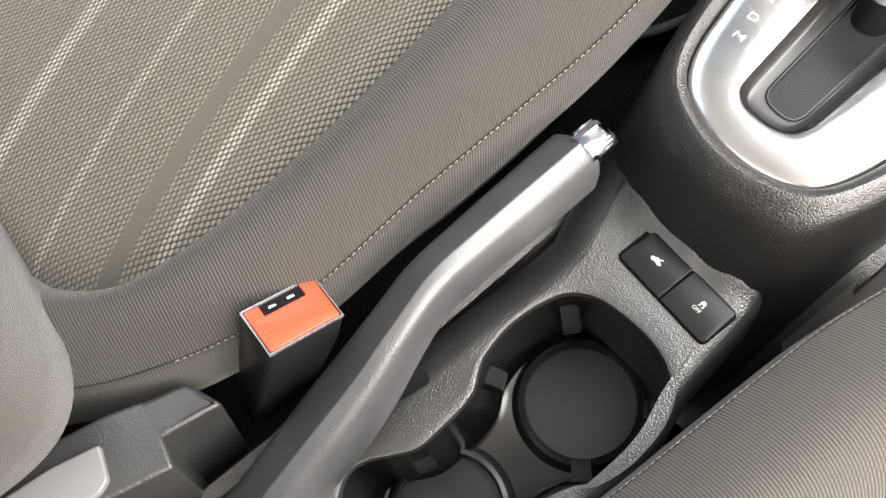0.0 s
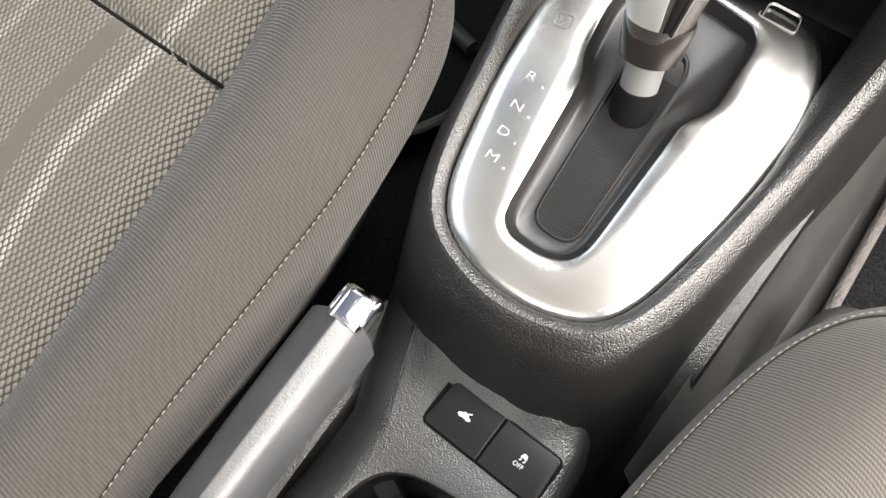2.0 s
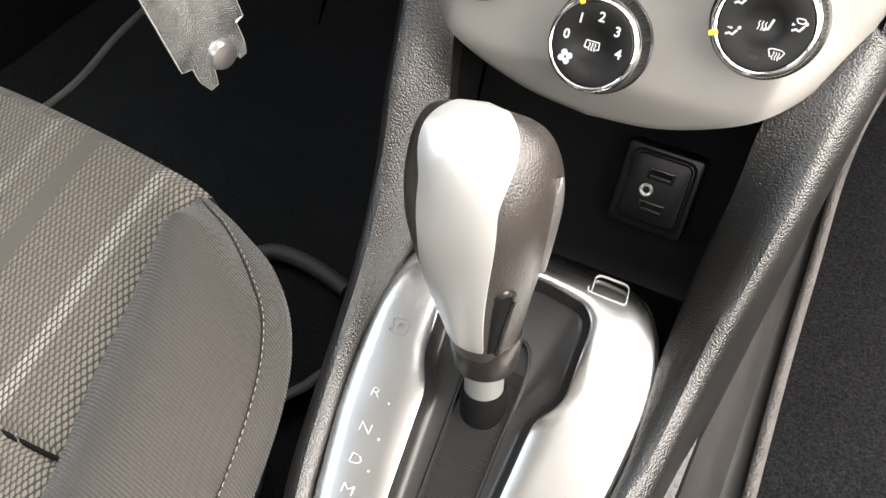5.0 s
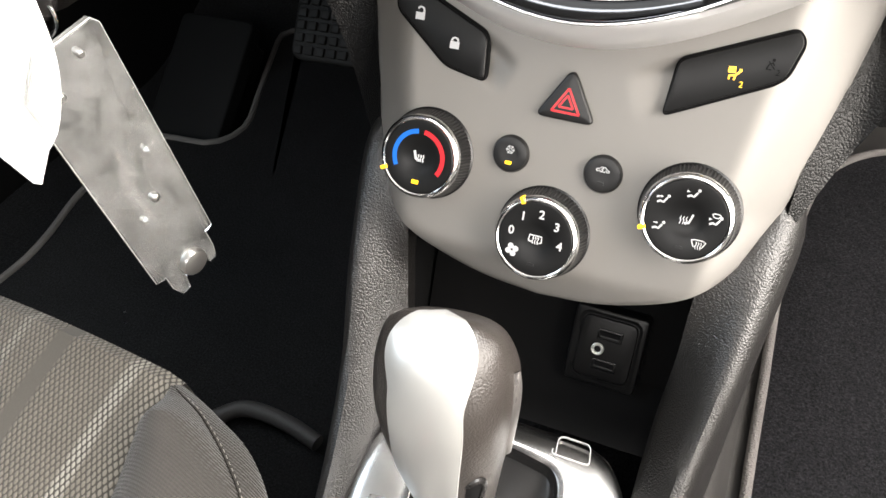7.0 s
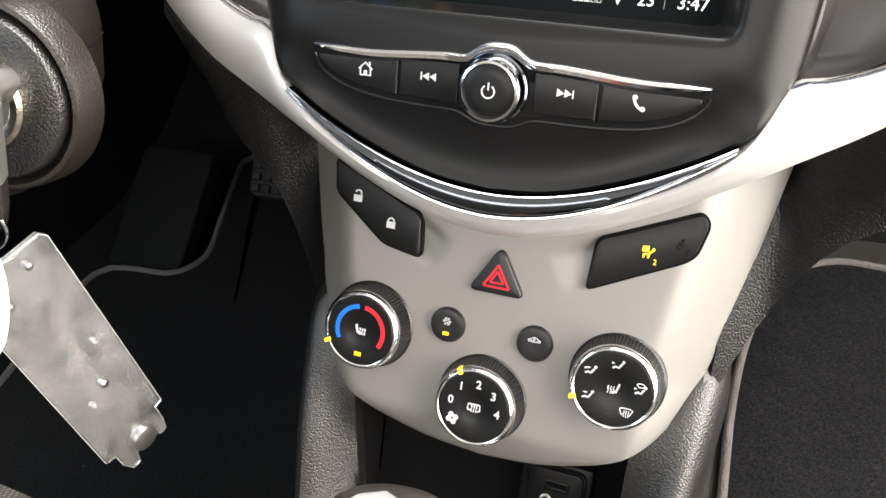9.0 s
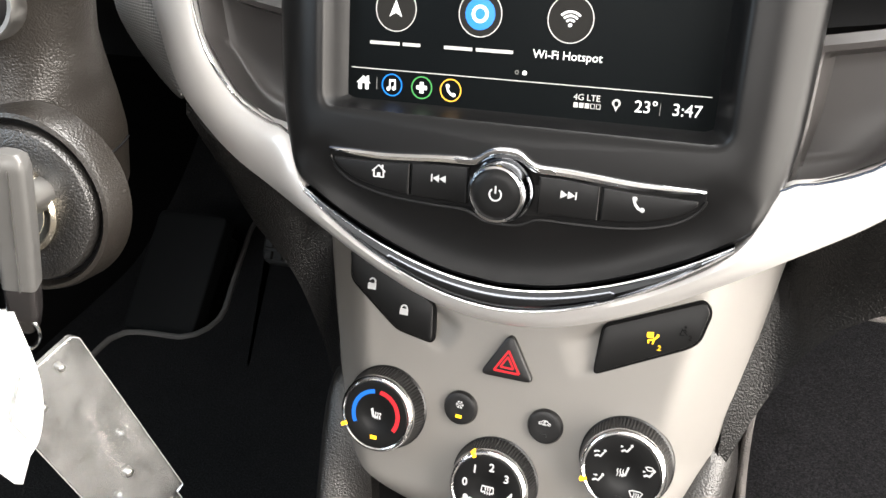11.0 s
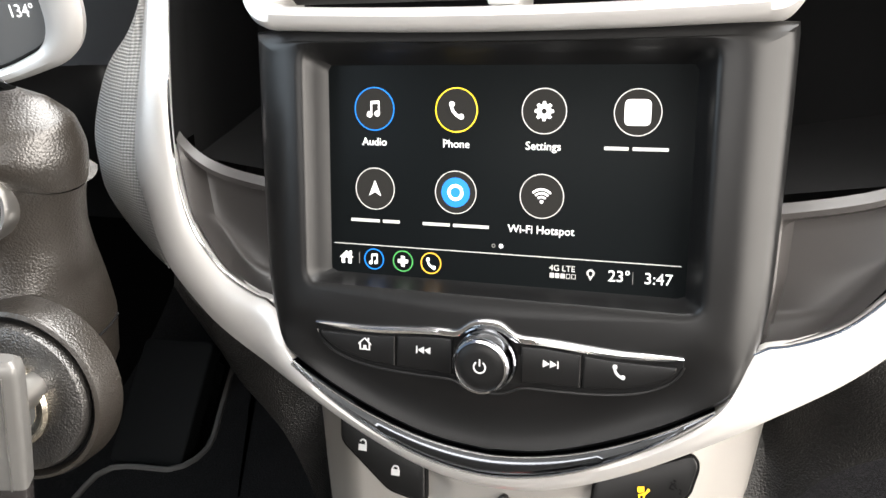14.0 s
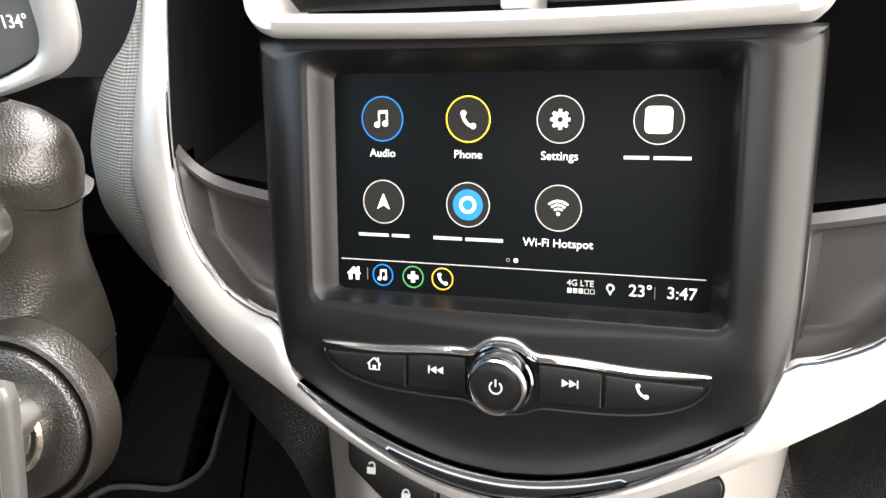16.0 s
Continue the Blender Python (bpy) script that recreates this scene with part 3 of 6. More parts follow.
for cx, cy, r in ((0.0445, -0.367, 0.0365), (0.044, -0.475, 0.034)):
    c = on_rear(cx, cy)
    m = shift(F_REAR, c.x, c.y, -0.0815)
    lathe("cup_ring", [(r + 0.012, -0.003), (r + 0.008, 0.0015), (r + 0.0065, 0.003), (r + 0.005, 0.007), (r + 0.002, 0.0085), (r + 0.0005, 0.007), (r, 0.0012)], m, M_BLACK, console, 56, caps=(False, False))
    lathe("cup_mat", [(r + 0.0008, 0.0004), (r, 0.0016), (r * 0.6, 0.0018)], m, M_BLACK, console, 48, "round smooth black cup floor")
tabs = [((0.003, -0.342), -30), ((0.084, -0.339), -139), ((0.0015, -0.405), 38), ((0.083, -0.400), 141), ((0.012, -0.466), -15)]
for (x, y), a in tabs:
    c = on_rear(x, y)
    m = shift(F_REAR, c.x, c.y, -0.03, a - 90)
    bm = bmesh.new()
    prof = [(-0.004, 0.012), (-0.001, 0.008), (0.004, 0.002), (0.0095, -0.006), (0.0105, -0.012), (0.009, -0.018), (-0.004, -0.022)]
    loft(bm, [[m @ Vector((w, q, h)) for q, h in prof] for w in (-0.0058, -0.0052, 0.0052, 0.0058)], True, True, True)
    part("cup_tab", bm, M_TAB, console, "black spring tab in the cup holder")
# brake lever channel beside the cup holders
bm = bmesh.new()
rows = []
for y, l, r, z in ((-0.255, -0.070, -0.012, 0.195), (-0.30, -0.066, -0.014, 0.190), (-0.36, -0.062, -0.015, 0.180), (-0.42, -0.058, -0.017, 0.170), (-0.50, -0.053, -0.02, 0.158), (-0.68, -0.050, -0.03, 0.12)):
    rows.append([(l, y, 0.08), (l, y, z - 0.008), (l + 0.004, y, z), (l + 0.02, y, z - 0.004), ((l + r) / 2, y, z - 0.012), (r - 0.016, y, z - 0.004), (r, y, z + 0.010), (r + 0.004, y, z + 0.013)])
loft(bm, rows, False)
part("lever_channel", bm, M_GRAIN, console)
for line in ([(0.082, -0.0055, 0.4525), (0.090, -0.0040, 0.4625), (0.098, -0.0012, 0.4620), (0.1045, 0.004, 0.4560)], [(-0.082, -0.0055, 0.4525), (-0.090, -0.0040, 0.4625), (-0.098, -0.0012, 0.4620), (-0.1060, 0.004, 0.4540)]):
    rod("parting_line", smooth_line(line, 12), 0.0009, M_DEEP, console, "dark joint in the rim")
# storage bin in front of the plate; its inside shade is in the M_DEEP colour
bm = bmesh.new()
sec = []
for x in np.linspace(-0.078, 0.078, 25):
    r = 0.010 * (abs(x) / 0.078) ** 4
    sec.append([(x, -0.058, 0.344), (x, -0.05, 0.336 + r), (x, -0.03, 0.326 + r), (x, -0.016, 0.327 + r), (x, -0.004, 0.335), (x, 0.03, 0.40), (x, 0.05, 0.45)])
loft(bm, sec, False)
part("storage_bin", bm, M_DEEP, console, "storage bin under the climate panel with painted shade")
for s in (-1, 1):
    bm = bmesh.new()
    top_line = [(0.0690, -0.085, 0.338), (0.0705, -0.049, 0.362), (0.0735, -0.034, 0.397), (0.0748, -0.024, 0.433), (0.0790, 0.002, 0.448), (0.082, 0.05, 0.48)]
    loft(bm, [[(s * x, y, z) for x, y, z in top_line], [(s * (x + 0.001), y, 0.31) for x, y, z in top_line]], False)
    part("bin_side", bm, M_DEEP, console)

# ---- climate panel ----
climate = thing("climate_panel", "warm silver climate control panel with three rotary knobs", "control panel")
HP = [(0.0, -0.1122), (0.03, -0.1088), (0.056, -0.0995), (0.0765, -0.0872), (0.0897, -0.0717), (0.0996, -0.0495), (0.1058, -0.023), (0.1125, 0.011), (0.121, 0.06)]


def scoop(x, v, x0, v0, angle, reach, half):
    """Wedge-shaped finger scoop that deepens towards a switch end."""
    c, n = math.cos(radians(angle)), math.sin(radians(angle))
    u, w = (x - x0) * c + (v - v0) * n, -(x - x0) * n + (v - v0) * c
    return -0.0030 * ease(reach, 0.0, u) * ease(-0.02, -0.006, u) * ease(half + 0.001, half - 0.004, abs(w))


def hvac_depth(x, v):
    side = -0.0045 - 0.026 * ease(0.07, 0.112, abs(x) - 0.14 * max(0, v + 0.05)) - 0.012 * ease(-0.09, -0.116, v - 0.0)
    return side + scoop(x, v, 0.0418, 0.0002, 206, 0.019, 0.0105) + scoop(x, v, -0.0412, -0.003, -30, 0.016, 0.009)


edge = smooth_line(HP, 110)
bm = bmesh.new()
rings = []
for s in [1.02, 1.012, 1.0, 0.985, 0.965] + [0.95 - 0.0135 * i for i in range(60)] + [0.1, 0.001]:
    back = {1.02: -0.03, 1.012: -0.006, 1.0: -0.0022, 0.985: -0.0008, 0.965: -0.0002}.get(s, 0.0)
    ring = []
    for e in edge + [Vector((-p.x, p.y)) for p in edge[::-1]]:
        x, v = e.x * min(s, 1.003), 0.06 + (e.y - 0.06) * min(s, 1.003)
        ring.append(F_HVAC @ Vector((x, v, hvac_depth(x, v) + back)))
    rings.append(ring)
loft(bm, rings, False)
bmesh.ops.remove_doubles(bm, verts=bm.verts, dist=1e-6)
part("faceplate", bm, M_WARM, climate, "warm satin silver faceplate")

# ---- infotainment unit ----
unit = thing("infotainment_unit", "black infotainment unit with a lit touch screen and silver ringed knob", "infotainment")
BZ = [(0.1158, 0.1315), (0.1154, 0.10), (0.1148, 0.074), (0.1130, 0.024), (0.1090, 0.001), (0.1020, -0.014), (0.0945, -0.0205), (0.075, -0.0322), (0.05, -0.0433), (0.025, -0.0508), (0.0, -0.0535)]
half = smooth_line(BZ, 60)
top = [Vector((x, 0.1300 + 0.0015 * (abs(x) / 0.112) ** 2)) for x in np.linspace(-0.114, 0.114, 30)]
bz_line = [Vector((-p.x, p.y)) for p in half] + half[-2::-1] + top[::-1]
bmid = Vector((0.0, 0.062))
bo = by_angle(bz_line, bmid, 220)
hole_front = by_angle(round_poly(rect(0, 0.0705, 0.176, 0.108), 0.008, 6), bmid, 220)
hole_back = by_angle(round_poly(rect(0, 0.0686, 0.1604, 0.0945), 0.002, 4), bmid, 220)
at_b = lambda p, h: F_BEZEL @ Vector((p.x, p.y, h + lip(p)))


def lip(p):
    """Scoop under the button row and the roll of its lower lip."""
    roll = -0.0075 * max(0.0, (abs(p.x) - 0.086) / 0.026) ** 2 if p.y > 0 else -0.0075 * max(0.0, (abs(p.x) - 0.086) / 0.026) ** 2 * ease(-0.02, 0.0, p.y)
    low = -0.0527 + 0.0325 * (abs(p.x) / 0.0935) ** 2
    d = p.y - low
    return -0.0045 * ease(0.0, 0.012, d) * (1 - ease(0.014, 0.03, d)) * ease(0.105, 0.07, abs(p.x)) + roll if p.y < 0 else roll


bm = bmesh.new()
rings = [[at_b(p, -0.05) for p in bo], [at_b(p, -0.006) for p in bo], [at_b(p, -0.0025) for p in shrink(bo, 0.0006)], [at_b(p, -0.0006) for p in shrink(bo, 0.0022)], [at_b(p, 0.0) for p in shrink(bo, 0.005)]]
for s in (0.85, 0.7, 0.55, 0.4, 0.25, 0.12):
    rings.append([at_b(b.lerp(a, s), 0.0008 * math.sin(math.pi * s)) for a, b in zip(shrink(bo, 0.005), hole_front)])
rings += [[at_b(p, 0.0) for p in hole_front], [at_b(p, -0.0012) for p in shrink(hole_front, 0.0015)], [at_b(a.lerp(b, 0.5), -0.0075) for a, b in zip(hole_front, hole_back)], [at_b(p, -0.0122) for p in shrink(hole_back, -0.0004)], [at_b(p, -0.0128) for p in hole_back]]
loft(bm, rings)
bezel = part("bezel", bm, M_SOFT, unit, "soft black moulded bezel")
screen = plate("screen", rect(0, 0.0686, 0.166, 0.1), F_BEZEL, -0.016, -0.0127, M_SCREEN, unit, 0.0001, label="lit black touch screen")

# ---- dashboard ----
dash = thing("dashboard", "dark grained dashboard with satin silver wing trim", "dashboard")
LOW = [(0.0, -0.0155, 0.5475), (0.03, -0.0145, 0.5515), (0.062, -0.011, 0.564), (0.0932, -0.0065, 0.5815), (0.1165, 0.001, 0.591), (0.144, 0.0105, 0.601), (0.1645, 0.0195, 0.612), (0.183, 0.029, 0.627), (0.195, 0.04, 0.649), (0.202, 0.051, 0.68), (0.191, 0.070, 0.74), (0.178, 0.085, 0.80)]
UPP = [(0.0, -0.0185, 0.5610), (0.034, -0.0168, 0.5660), (0.066, -0.0125, 0.5785), (0.0955, -0.0055, 0.5985), (0.1075, 0.007, 0.6195), (0.125, 0.0133, 0.6225), (0.145, 0.021, 0.630), (0.1655, 0.033, 0.652), (0.175, 0.0485, 0.69), (0.1735, 0.0715, 0.758), (0.168, 0.086, 0.81)]
LOW_RIGHT = LOW[1:4] + [(0.1165, 0.001, 0.5935), (0.144, 0.0110, 0.6085), (0.1645, 0.0205, 0.6245), (0.181, 0.031, 0.641), (0.192, 0.042, 0.660)] + LOW[9:]
lo = smooth_line(mirror(LOW)[::-1] + [Vector(p) for p in LOW_RIGHT], 150)
up = smooth_line(mirror(UPP)[::-1] + [Vector(p) for p in UPP[1:]], 150)
bm = bmesh.new()
rings = []
for a, b in zip(lo, up):
    out = Vector((0, -0.85, 0.45))
    back = Vector((0, 1, -0.1))
    rings.append([a + back * 0.03, a + back * 0.004, a + back * 0.0012, a, a.lerp(b, 0.15) + out * 0.002, a.lerp(b, 0.4) + out * 0.0035, a.lerp(b, 0.7) + out * 0.003, a.lerp(b, 0.92) + out * 0.001, b + back * 0.0012, b + back * 0.006])
loft(bm, rings, False)
part("wing_trim", bm, M_SILVER, dash, "satin silver wing trim")
for s in (-1, 1):
    rim = smooth_line([(s * p[0], p[1], p[2]) for p in UPP[3:]], 40)
    bm = bmesh.new()
    tube(bm, [p + Vector((0, 0.0005, 0)) for p in rim[4:]], 0.0007, 6)
    part("wing_edge", bm, M_CHROME, dash, "thin bright edge line of the wing")
    # pocket wall: shade comes from the near-black M_DEEP colour
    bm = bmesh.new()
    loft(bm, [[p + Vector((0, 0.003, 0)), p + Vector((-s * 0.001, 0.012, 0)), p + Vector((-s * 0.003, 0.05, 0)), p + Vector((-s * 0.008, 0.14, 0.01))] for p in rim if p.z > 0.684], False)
    part("pocket_wall", bm, M_DEEP, dash, "inner wall beside the wing with shade painted near-black")
# dark chrome inlay under the screen
bm = bmesh.new()
cx_ = [0.0948 * math.sin(math.pi / 2 * (i / 40 - 1)) for i in range(81)]
cu_ = [Vector((x, -0.0530 + 0.0328 * (abs(x) / 0.0948) ** 1.9)) for x in cx_]
cl_ = [Vector((x, -0.0630 + 0.0410 * (abs(x) / 0.0948) ** 1.9)) for x in cx_]
rings = []
for a, b in zip(cu_, cl_):
    w = (a - b).length
    rings.append([F_BEZEL @ Vector((a.lerp(b, s).x, a.lerp(b, s).y, h)) for s, h in ((0, -0.012), (0.0, 0.0012), (0.1, 0.0019), (0.5, 0.0012 + 0.0018 * min(1, w / 0.005)), (0.9, 0.0022), (1.0, 0.0012), (1.0, -0.012))])
loft(bm, rings, False)
part("chrome_inlay", bm, M_DARKCHROME, dash, "dark glossy chrome inlay")
bm = bmesh.new()
tube(bm, [F_BEZEL @ Vector((p.x, p.y + 0.0006, 0.0027)) for p in cl_], 0.0006, 6)
part("chrome_edge", bm, M_CHROME, dash, "bright chrome edge line")
bm = bmesh.new()
tube(bm, [F_BEZEL @ Vector((p.x, p.y, 0.0020)) for p in cu_], 0.0005, 6)
part("chrome_edge", bm, M_CHROME, dash, "bright chrome edge line")

# lower dash on both sides
DTOP = [(0.1035, 0.012, 0.488), (0.1065, 0.022, 0.505), (0.1125, 0.036, 0.527), (0.1205, 0.056, 0.553), (0.128, 0.045, 0.580), (0.144, 0.0225, 0.6055), (0.1645, 0.0255, 0.6225), (0.20, 0.042, 0.650), (0.26, 0.06, 0.672), (0.40, 0.07, 0.68), (0.62, 0.08, 0.69), (0.80, 0.09, 0.70)]
DBOT = [(0.1030, 0.000, 0.4550), (0.1095, 0.009, 0.4700), (0.1165, 0.020, 0.4850), (0.1230, 0.028, 0.4970), (0.1280, 0.030, 0.5090), (0.1360, 0.030, 0.5270), (0.1470, 0.031, 0.5410), (0.1600, 0.032, 0.5500), (0.20, 0.037, 0.568), (0.26, 0.045, 0.588), (0.40, 0.055, 0.60), (0.62, 0.06, 0.60), (0.80, 0.07, 0.60)]
DTOP_L = DTOP[:5] + [(0.144, 0.022, 0.598), (0.1645, 0.024, 0.610), (0.180, 0.032, 0.620)]
DBOT_L = [(0.1010, 0.004, 0.4565), (0.113, 0.014, 0.460), (0.124, 0.027, 0.470), (0.131, 0.030, 0.495), (0.138, 0.030, 0.518), (0.148, 0.031, 0.533), (0.161, 0.031, 0.555), (0.178, 0.033, 0.600)]
for s in (-1, 1):
    a_, b_ = smooth_line(DTOP if s > 0 else DTOP_L, 60), smooth_line(DBOT if s > 0 else DBOT_L, 60)
    rings = []
    for i, (a, b) in enumerate(zip(a_, b_)):
        out = Vector((0.15, -0.95, 0.25)) * ease(0.10, 0.45, i / 59)
        sec = [a + Vector((0, 0.05, 0.02)), a, a.lerp(b, 0.12) + out * 0.004, a.lerp(b, 0.4) + out * 0.007, a.lerp(b, 0.75) + out * 0.004, a.lerp(b, 0.93) + out * 0.001, b] + ([b + Vector((0, 0.008, -0.004)), b + Vector((0.01, 0.06, 0.005)), b + Vector((0.01, 0.3, 0.03))] if s > 0 else [b + Vector((-0.002, 0.01, 0.0)), b + Vector((-0.012, 0.07, 0.0)), b + Vector((-0.02, 0.16, -0.01))])
        rings.append([Vector((p.x * s, p.y, p.z)) for p in sec])
    bm = bmesh.new()
    loft(bm, rings, False)
    part("lower_panel", bm, M_DASH, dash, "dark grained lower dash panel")
    # inner flank of the stack, down to the tunnel
    bm = bmesh.new()
    loft(bm, [[(s * 0.110, 0.050, 0.58), (s * 0.104, 0.030, 0.53), (s * 0.098, 0.012, 0.47), (s * 0.100, 0.012, 0.44)], [(s * 0.118, 0.06, 0.58), (s * 0.114, 0.06, 0.53), (s * 0.113, 0.06, 0.47), (s * 0.116, 0.06, 0.30)], [(s * 0.13, 0.985, 0.58), (s * 0.13, 0.985, 0.53), (s * 0.13, 0.985, 0.47), (s * 0.14, 0.985, 0.05)]], False)
    part("stack_side", bm, M_DASH, dash)
    # storage pocket pad and the cavity above it, its shade painted near-black
    n = 24
    rows = []
    for i in range(n + 1):
        f = i / n
        row = []
        for j in range(n + 1):
            g = j / n
            zo = 0.621 + 0.069 * f
            xo, yo = (float(np.interp(zo, [p[2] for p in UPP], [p[c] for p in UPP])) for c in (0, 1))
            x = 0.111 + (xo - 0.0005 - 0.111) * g
            z = 0.607 + 0.060 * f + (zo - 0.607 - 0.060 * f) * (0.45 * g + 0.55 * g ** 6)
            y = 0.028 + 0.016 * f + (yo + 0.003 - 0.028 - 0.016 * f) * g * g
            dish = min(ease(0.06, 0.16, g), ease(1.0, 0.86, g), ease(0.05, 0.16, f), ease(0.93, 0.82, f))
            row.append((s * x, y + 0.010 * dish + 0.004 * ease(0.96, 1.0, f), z))
        rows.append(row)
    bm = bmesh.new()
    loft(bm, rows, False)
    part("pocket_pad", bm, M_PAD, dash, "dark moulded pocket pad")
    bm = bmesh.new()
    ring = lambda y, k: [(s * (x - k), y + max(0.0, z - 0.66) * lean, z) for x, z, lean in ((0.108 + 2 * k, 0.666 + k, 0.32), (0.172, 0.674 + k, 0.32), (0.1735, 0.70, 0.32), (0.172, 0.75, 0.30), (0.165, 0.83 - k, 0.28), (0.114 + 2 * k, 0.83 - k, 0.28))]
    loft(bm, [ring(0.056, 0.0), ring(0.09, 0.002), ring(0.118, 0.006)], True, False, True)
    part("pocket_cavity", bm, M_DEEP, dash, "deep storage pocket with shade painted near-black")
for x0, x1 in ((-0.8, -0.212), (0.205, 0.8)):
    bm = bmesh.new()
    loft(bm, [[(x, 0.13, 0.60), (x, 0.125, 0.70), (x, 0.13, 0.80), (x, 0.15, 0.86), (x, 0.3, 0.90), (x, 0.99, 0.92)] for x in np.linspace(x0, x1, 20)], False)
    part("dash_top", bm, M_BLACK, dash)
bm = bmesh.new()
loft(bm, [[(x, 0.165, 0.60), (x, 0.165, 0.80), (x, 0.15, 0.862), (x, 0.3, 0.90), (x, 0.99, 0.92)] for x in np.linspace(-0.215, 0.21, 12)], False)
part("dash_top", bm, M_BLACK, dash)


# ---- gear selector ----
selector = thing("gear_selector", "automatic gear selector with satin silver face and dark leather sides", "gear selector")
K0 = Vector((0.0, -0.1385, 0.318))
KW = Vector((-0.0146, 0.035, 0.1566)).normalized()
KV = KW.cross(Vector((1, 0, 0))).normalized()
F_KNOB = Matrix((KV.cross(KW), KV, KW)).transposed().to_4x4()
F_KNOB.translation = K0
lathe("stem", [(0.0095, -0.01), (0.0095, 0.02), (0.0098, 0.036)], F_KNOB, satin("grey stem plastic", (0.2, 0.2, 0.2), 0.4), selector, 32, "grey round stem")
lathe("slide_cover", [(0.0097, 0.0095), (0.0108, 0.0090), (0.0114, 0.0040), (0.0116, -0.008)], F_KNOB, M_DEEP, selector, 32, "dark sliding cover round the stem", caps=(False, False))
SECT = [(0.030, 0.0125, 0.0130, 0.0), (0.036, 0.0135, 0.0150, 0.0), (0.050, 0.0156, 0.0185, 0.001), (0.070, 0.0198, 0.0235, 0.003), (0.095, 0.0258, 0.0295, 0.005), (0.116, 0.0293, 0.0330, 0.006), (0.132, 0.0298, 0.0332, 0.005), (0.146, 0.0278, 0.0312, 0.003), (0.1545, 0.0246, 0.0280, 0.001), (0.1595, 0.0200, 0.0230, 0.0), (0.1622, 0.0138, 0.0155, 0.0), (0.1630, 0.006, 0.007, 0.0)]


def knob_section(w):
    for k in range(len(SECT) - 1):
        o, a, b, c = SECT[max(k - 1, 0)], SECT[k], SECT[k + 1], SECT[min(k + 2, len(SECT) - 1)]
        if w <= b[0]:
            d = b[0] - a[0]
            t = (w - a[0]) / d
            out = []
            for j in (1, 2, 3):
                ma = (b[j] - o[j]) / (b[0] - o[0]) * d
                mb = (c[j] - a[j]) / (c[0] - a[0]) * d
                out.append((2 * t ** 3 - 3 * t * t + 1) * a[j] + (t ** 3 - 2 * t * t + t) * ma + (3 * t * t - 2 * t ** 3) * b[j] + (t ** 3 - t * t) * mb)
            return out
    return list(SECT[-1][1:])


def knob_point(w, ang, grow=0.0):
    """ang 0 faces the cabin's rear."""
    ru, rd, off = knob_section(w)
    c, s = math.cos(ang), math.sin(ang)
    e = 0.90
    y = -((rd + grow) * math.copysign(abs(c) ** e, c) + off * 0.5)
    side = -0.0022 * ease(0.05, 0.11, w)
    return F_KNOB @ Vector(((ru + grow) * math.copysign(abs(s) ** e, s) + side, y, w + grow * 0.6 - 0.55 * max(0.0, y + 0.010) * ease(0.115, 0.156, w)))


ws = [SECT[0][0] + (SECT[-1][0] - SECT[0][0]) * (1 - (1 - k / 63) ** 1.8) for k in range(64)]
bm = bmesh.new()
loft(bm, [[knob_point(w, 2 * math.pi * i / 56) for i in range(56)] for w in ws], True, True, True)
part("grip", bm, M_LEATHER, selector, "dark leather grip")
bm = bmesh.new()
rows = []
for k in range(64):
    w = 0.049 + (0.1628 - 0.049) * (1 - (1 - k / 63) ** 2)
    right = radians(25 + 11 * ease(0.05, 0.125, w) + 22 * ease(0.130, 0.163, w))
    left = radians(40 - 16 * ease(0.075, 0.12, w) + 22 * ease(0.138, 0.163, w))
    grow = 0.0011 * min(1, (w - 0.0485) / 0.004)
    rows.append([knob_point(w, -left + (left + right) * i / 28, grow if 0 < i < 28 else -0.0006) for i in range(29)])
rows.append([F_KNOB @ Vector((-0.002, -0.002, 0.1602))] * 29)
loft(bm, rows, False)
bmesh.ops.remove_doubles(bm, verts=bm.verts, dist=1e-6)
part("silver_cover", bm, M_SILVER_DULL, selector, "satin silver face cover")
bm = bmesh.new()
rows = []
for k in range(14):
    w = 0.049 + 0.039 * k / 13
    a0 = 29 + 9 * k / 13
    rows.append([knob_point(w, radians(a0 + (15 + 8 * k / 13) * i / 8), (0.0007 if 1 < i < 7 and 0 < k < 13 else 0.0003)) for i in range(9)])
loft(bm, rows, False)
part("lock_slot", bm, M_DEEP, selector, "black slot beside the silver cover")
bm = bmesh.new()
rim = [knob_point(0.048 + 0.036 * k / 14, radians(46 + 13 * k / 14), 0.0002) for k in range(15)] + [knob_point(0.0880, radians(57), 0.0002), knob_point(0.0905, radians(51), 0.0002), knob_point(0.0905, radians(44), 0.0), knob_point(0.0890, radians(39), -0.0012)]
tube(bm, smooth_line(rim, 60), 0.0016, 8)
part("slot_rim", bm, M_TRAY, selector, "raised dark rim of the slot")
bm = bmesh.new()
rows = []
for k in range(16):
    w = 0.086 + 0.052 * k / 15
    wide = 7 * math.sin(math.pi * (k + 0.6) / 16.2) ** 0.6
    rows.append([knob_point(w, radians(97 - 5 * k / 15 + wide * (i - 3) / 3), (0.0004, 0.0022, 0.0032, 0.0035, 0.0032, 0.0022, 0.0004)[i] - 0.0012) for i in range(7)])
loft(bm, rows, False)
part("shift_button", bm, satin("dark satin button", (0.16, 0.15, 0.145), 0.28, 0.5), selector, "satin side shift button")
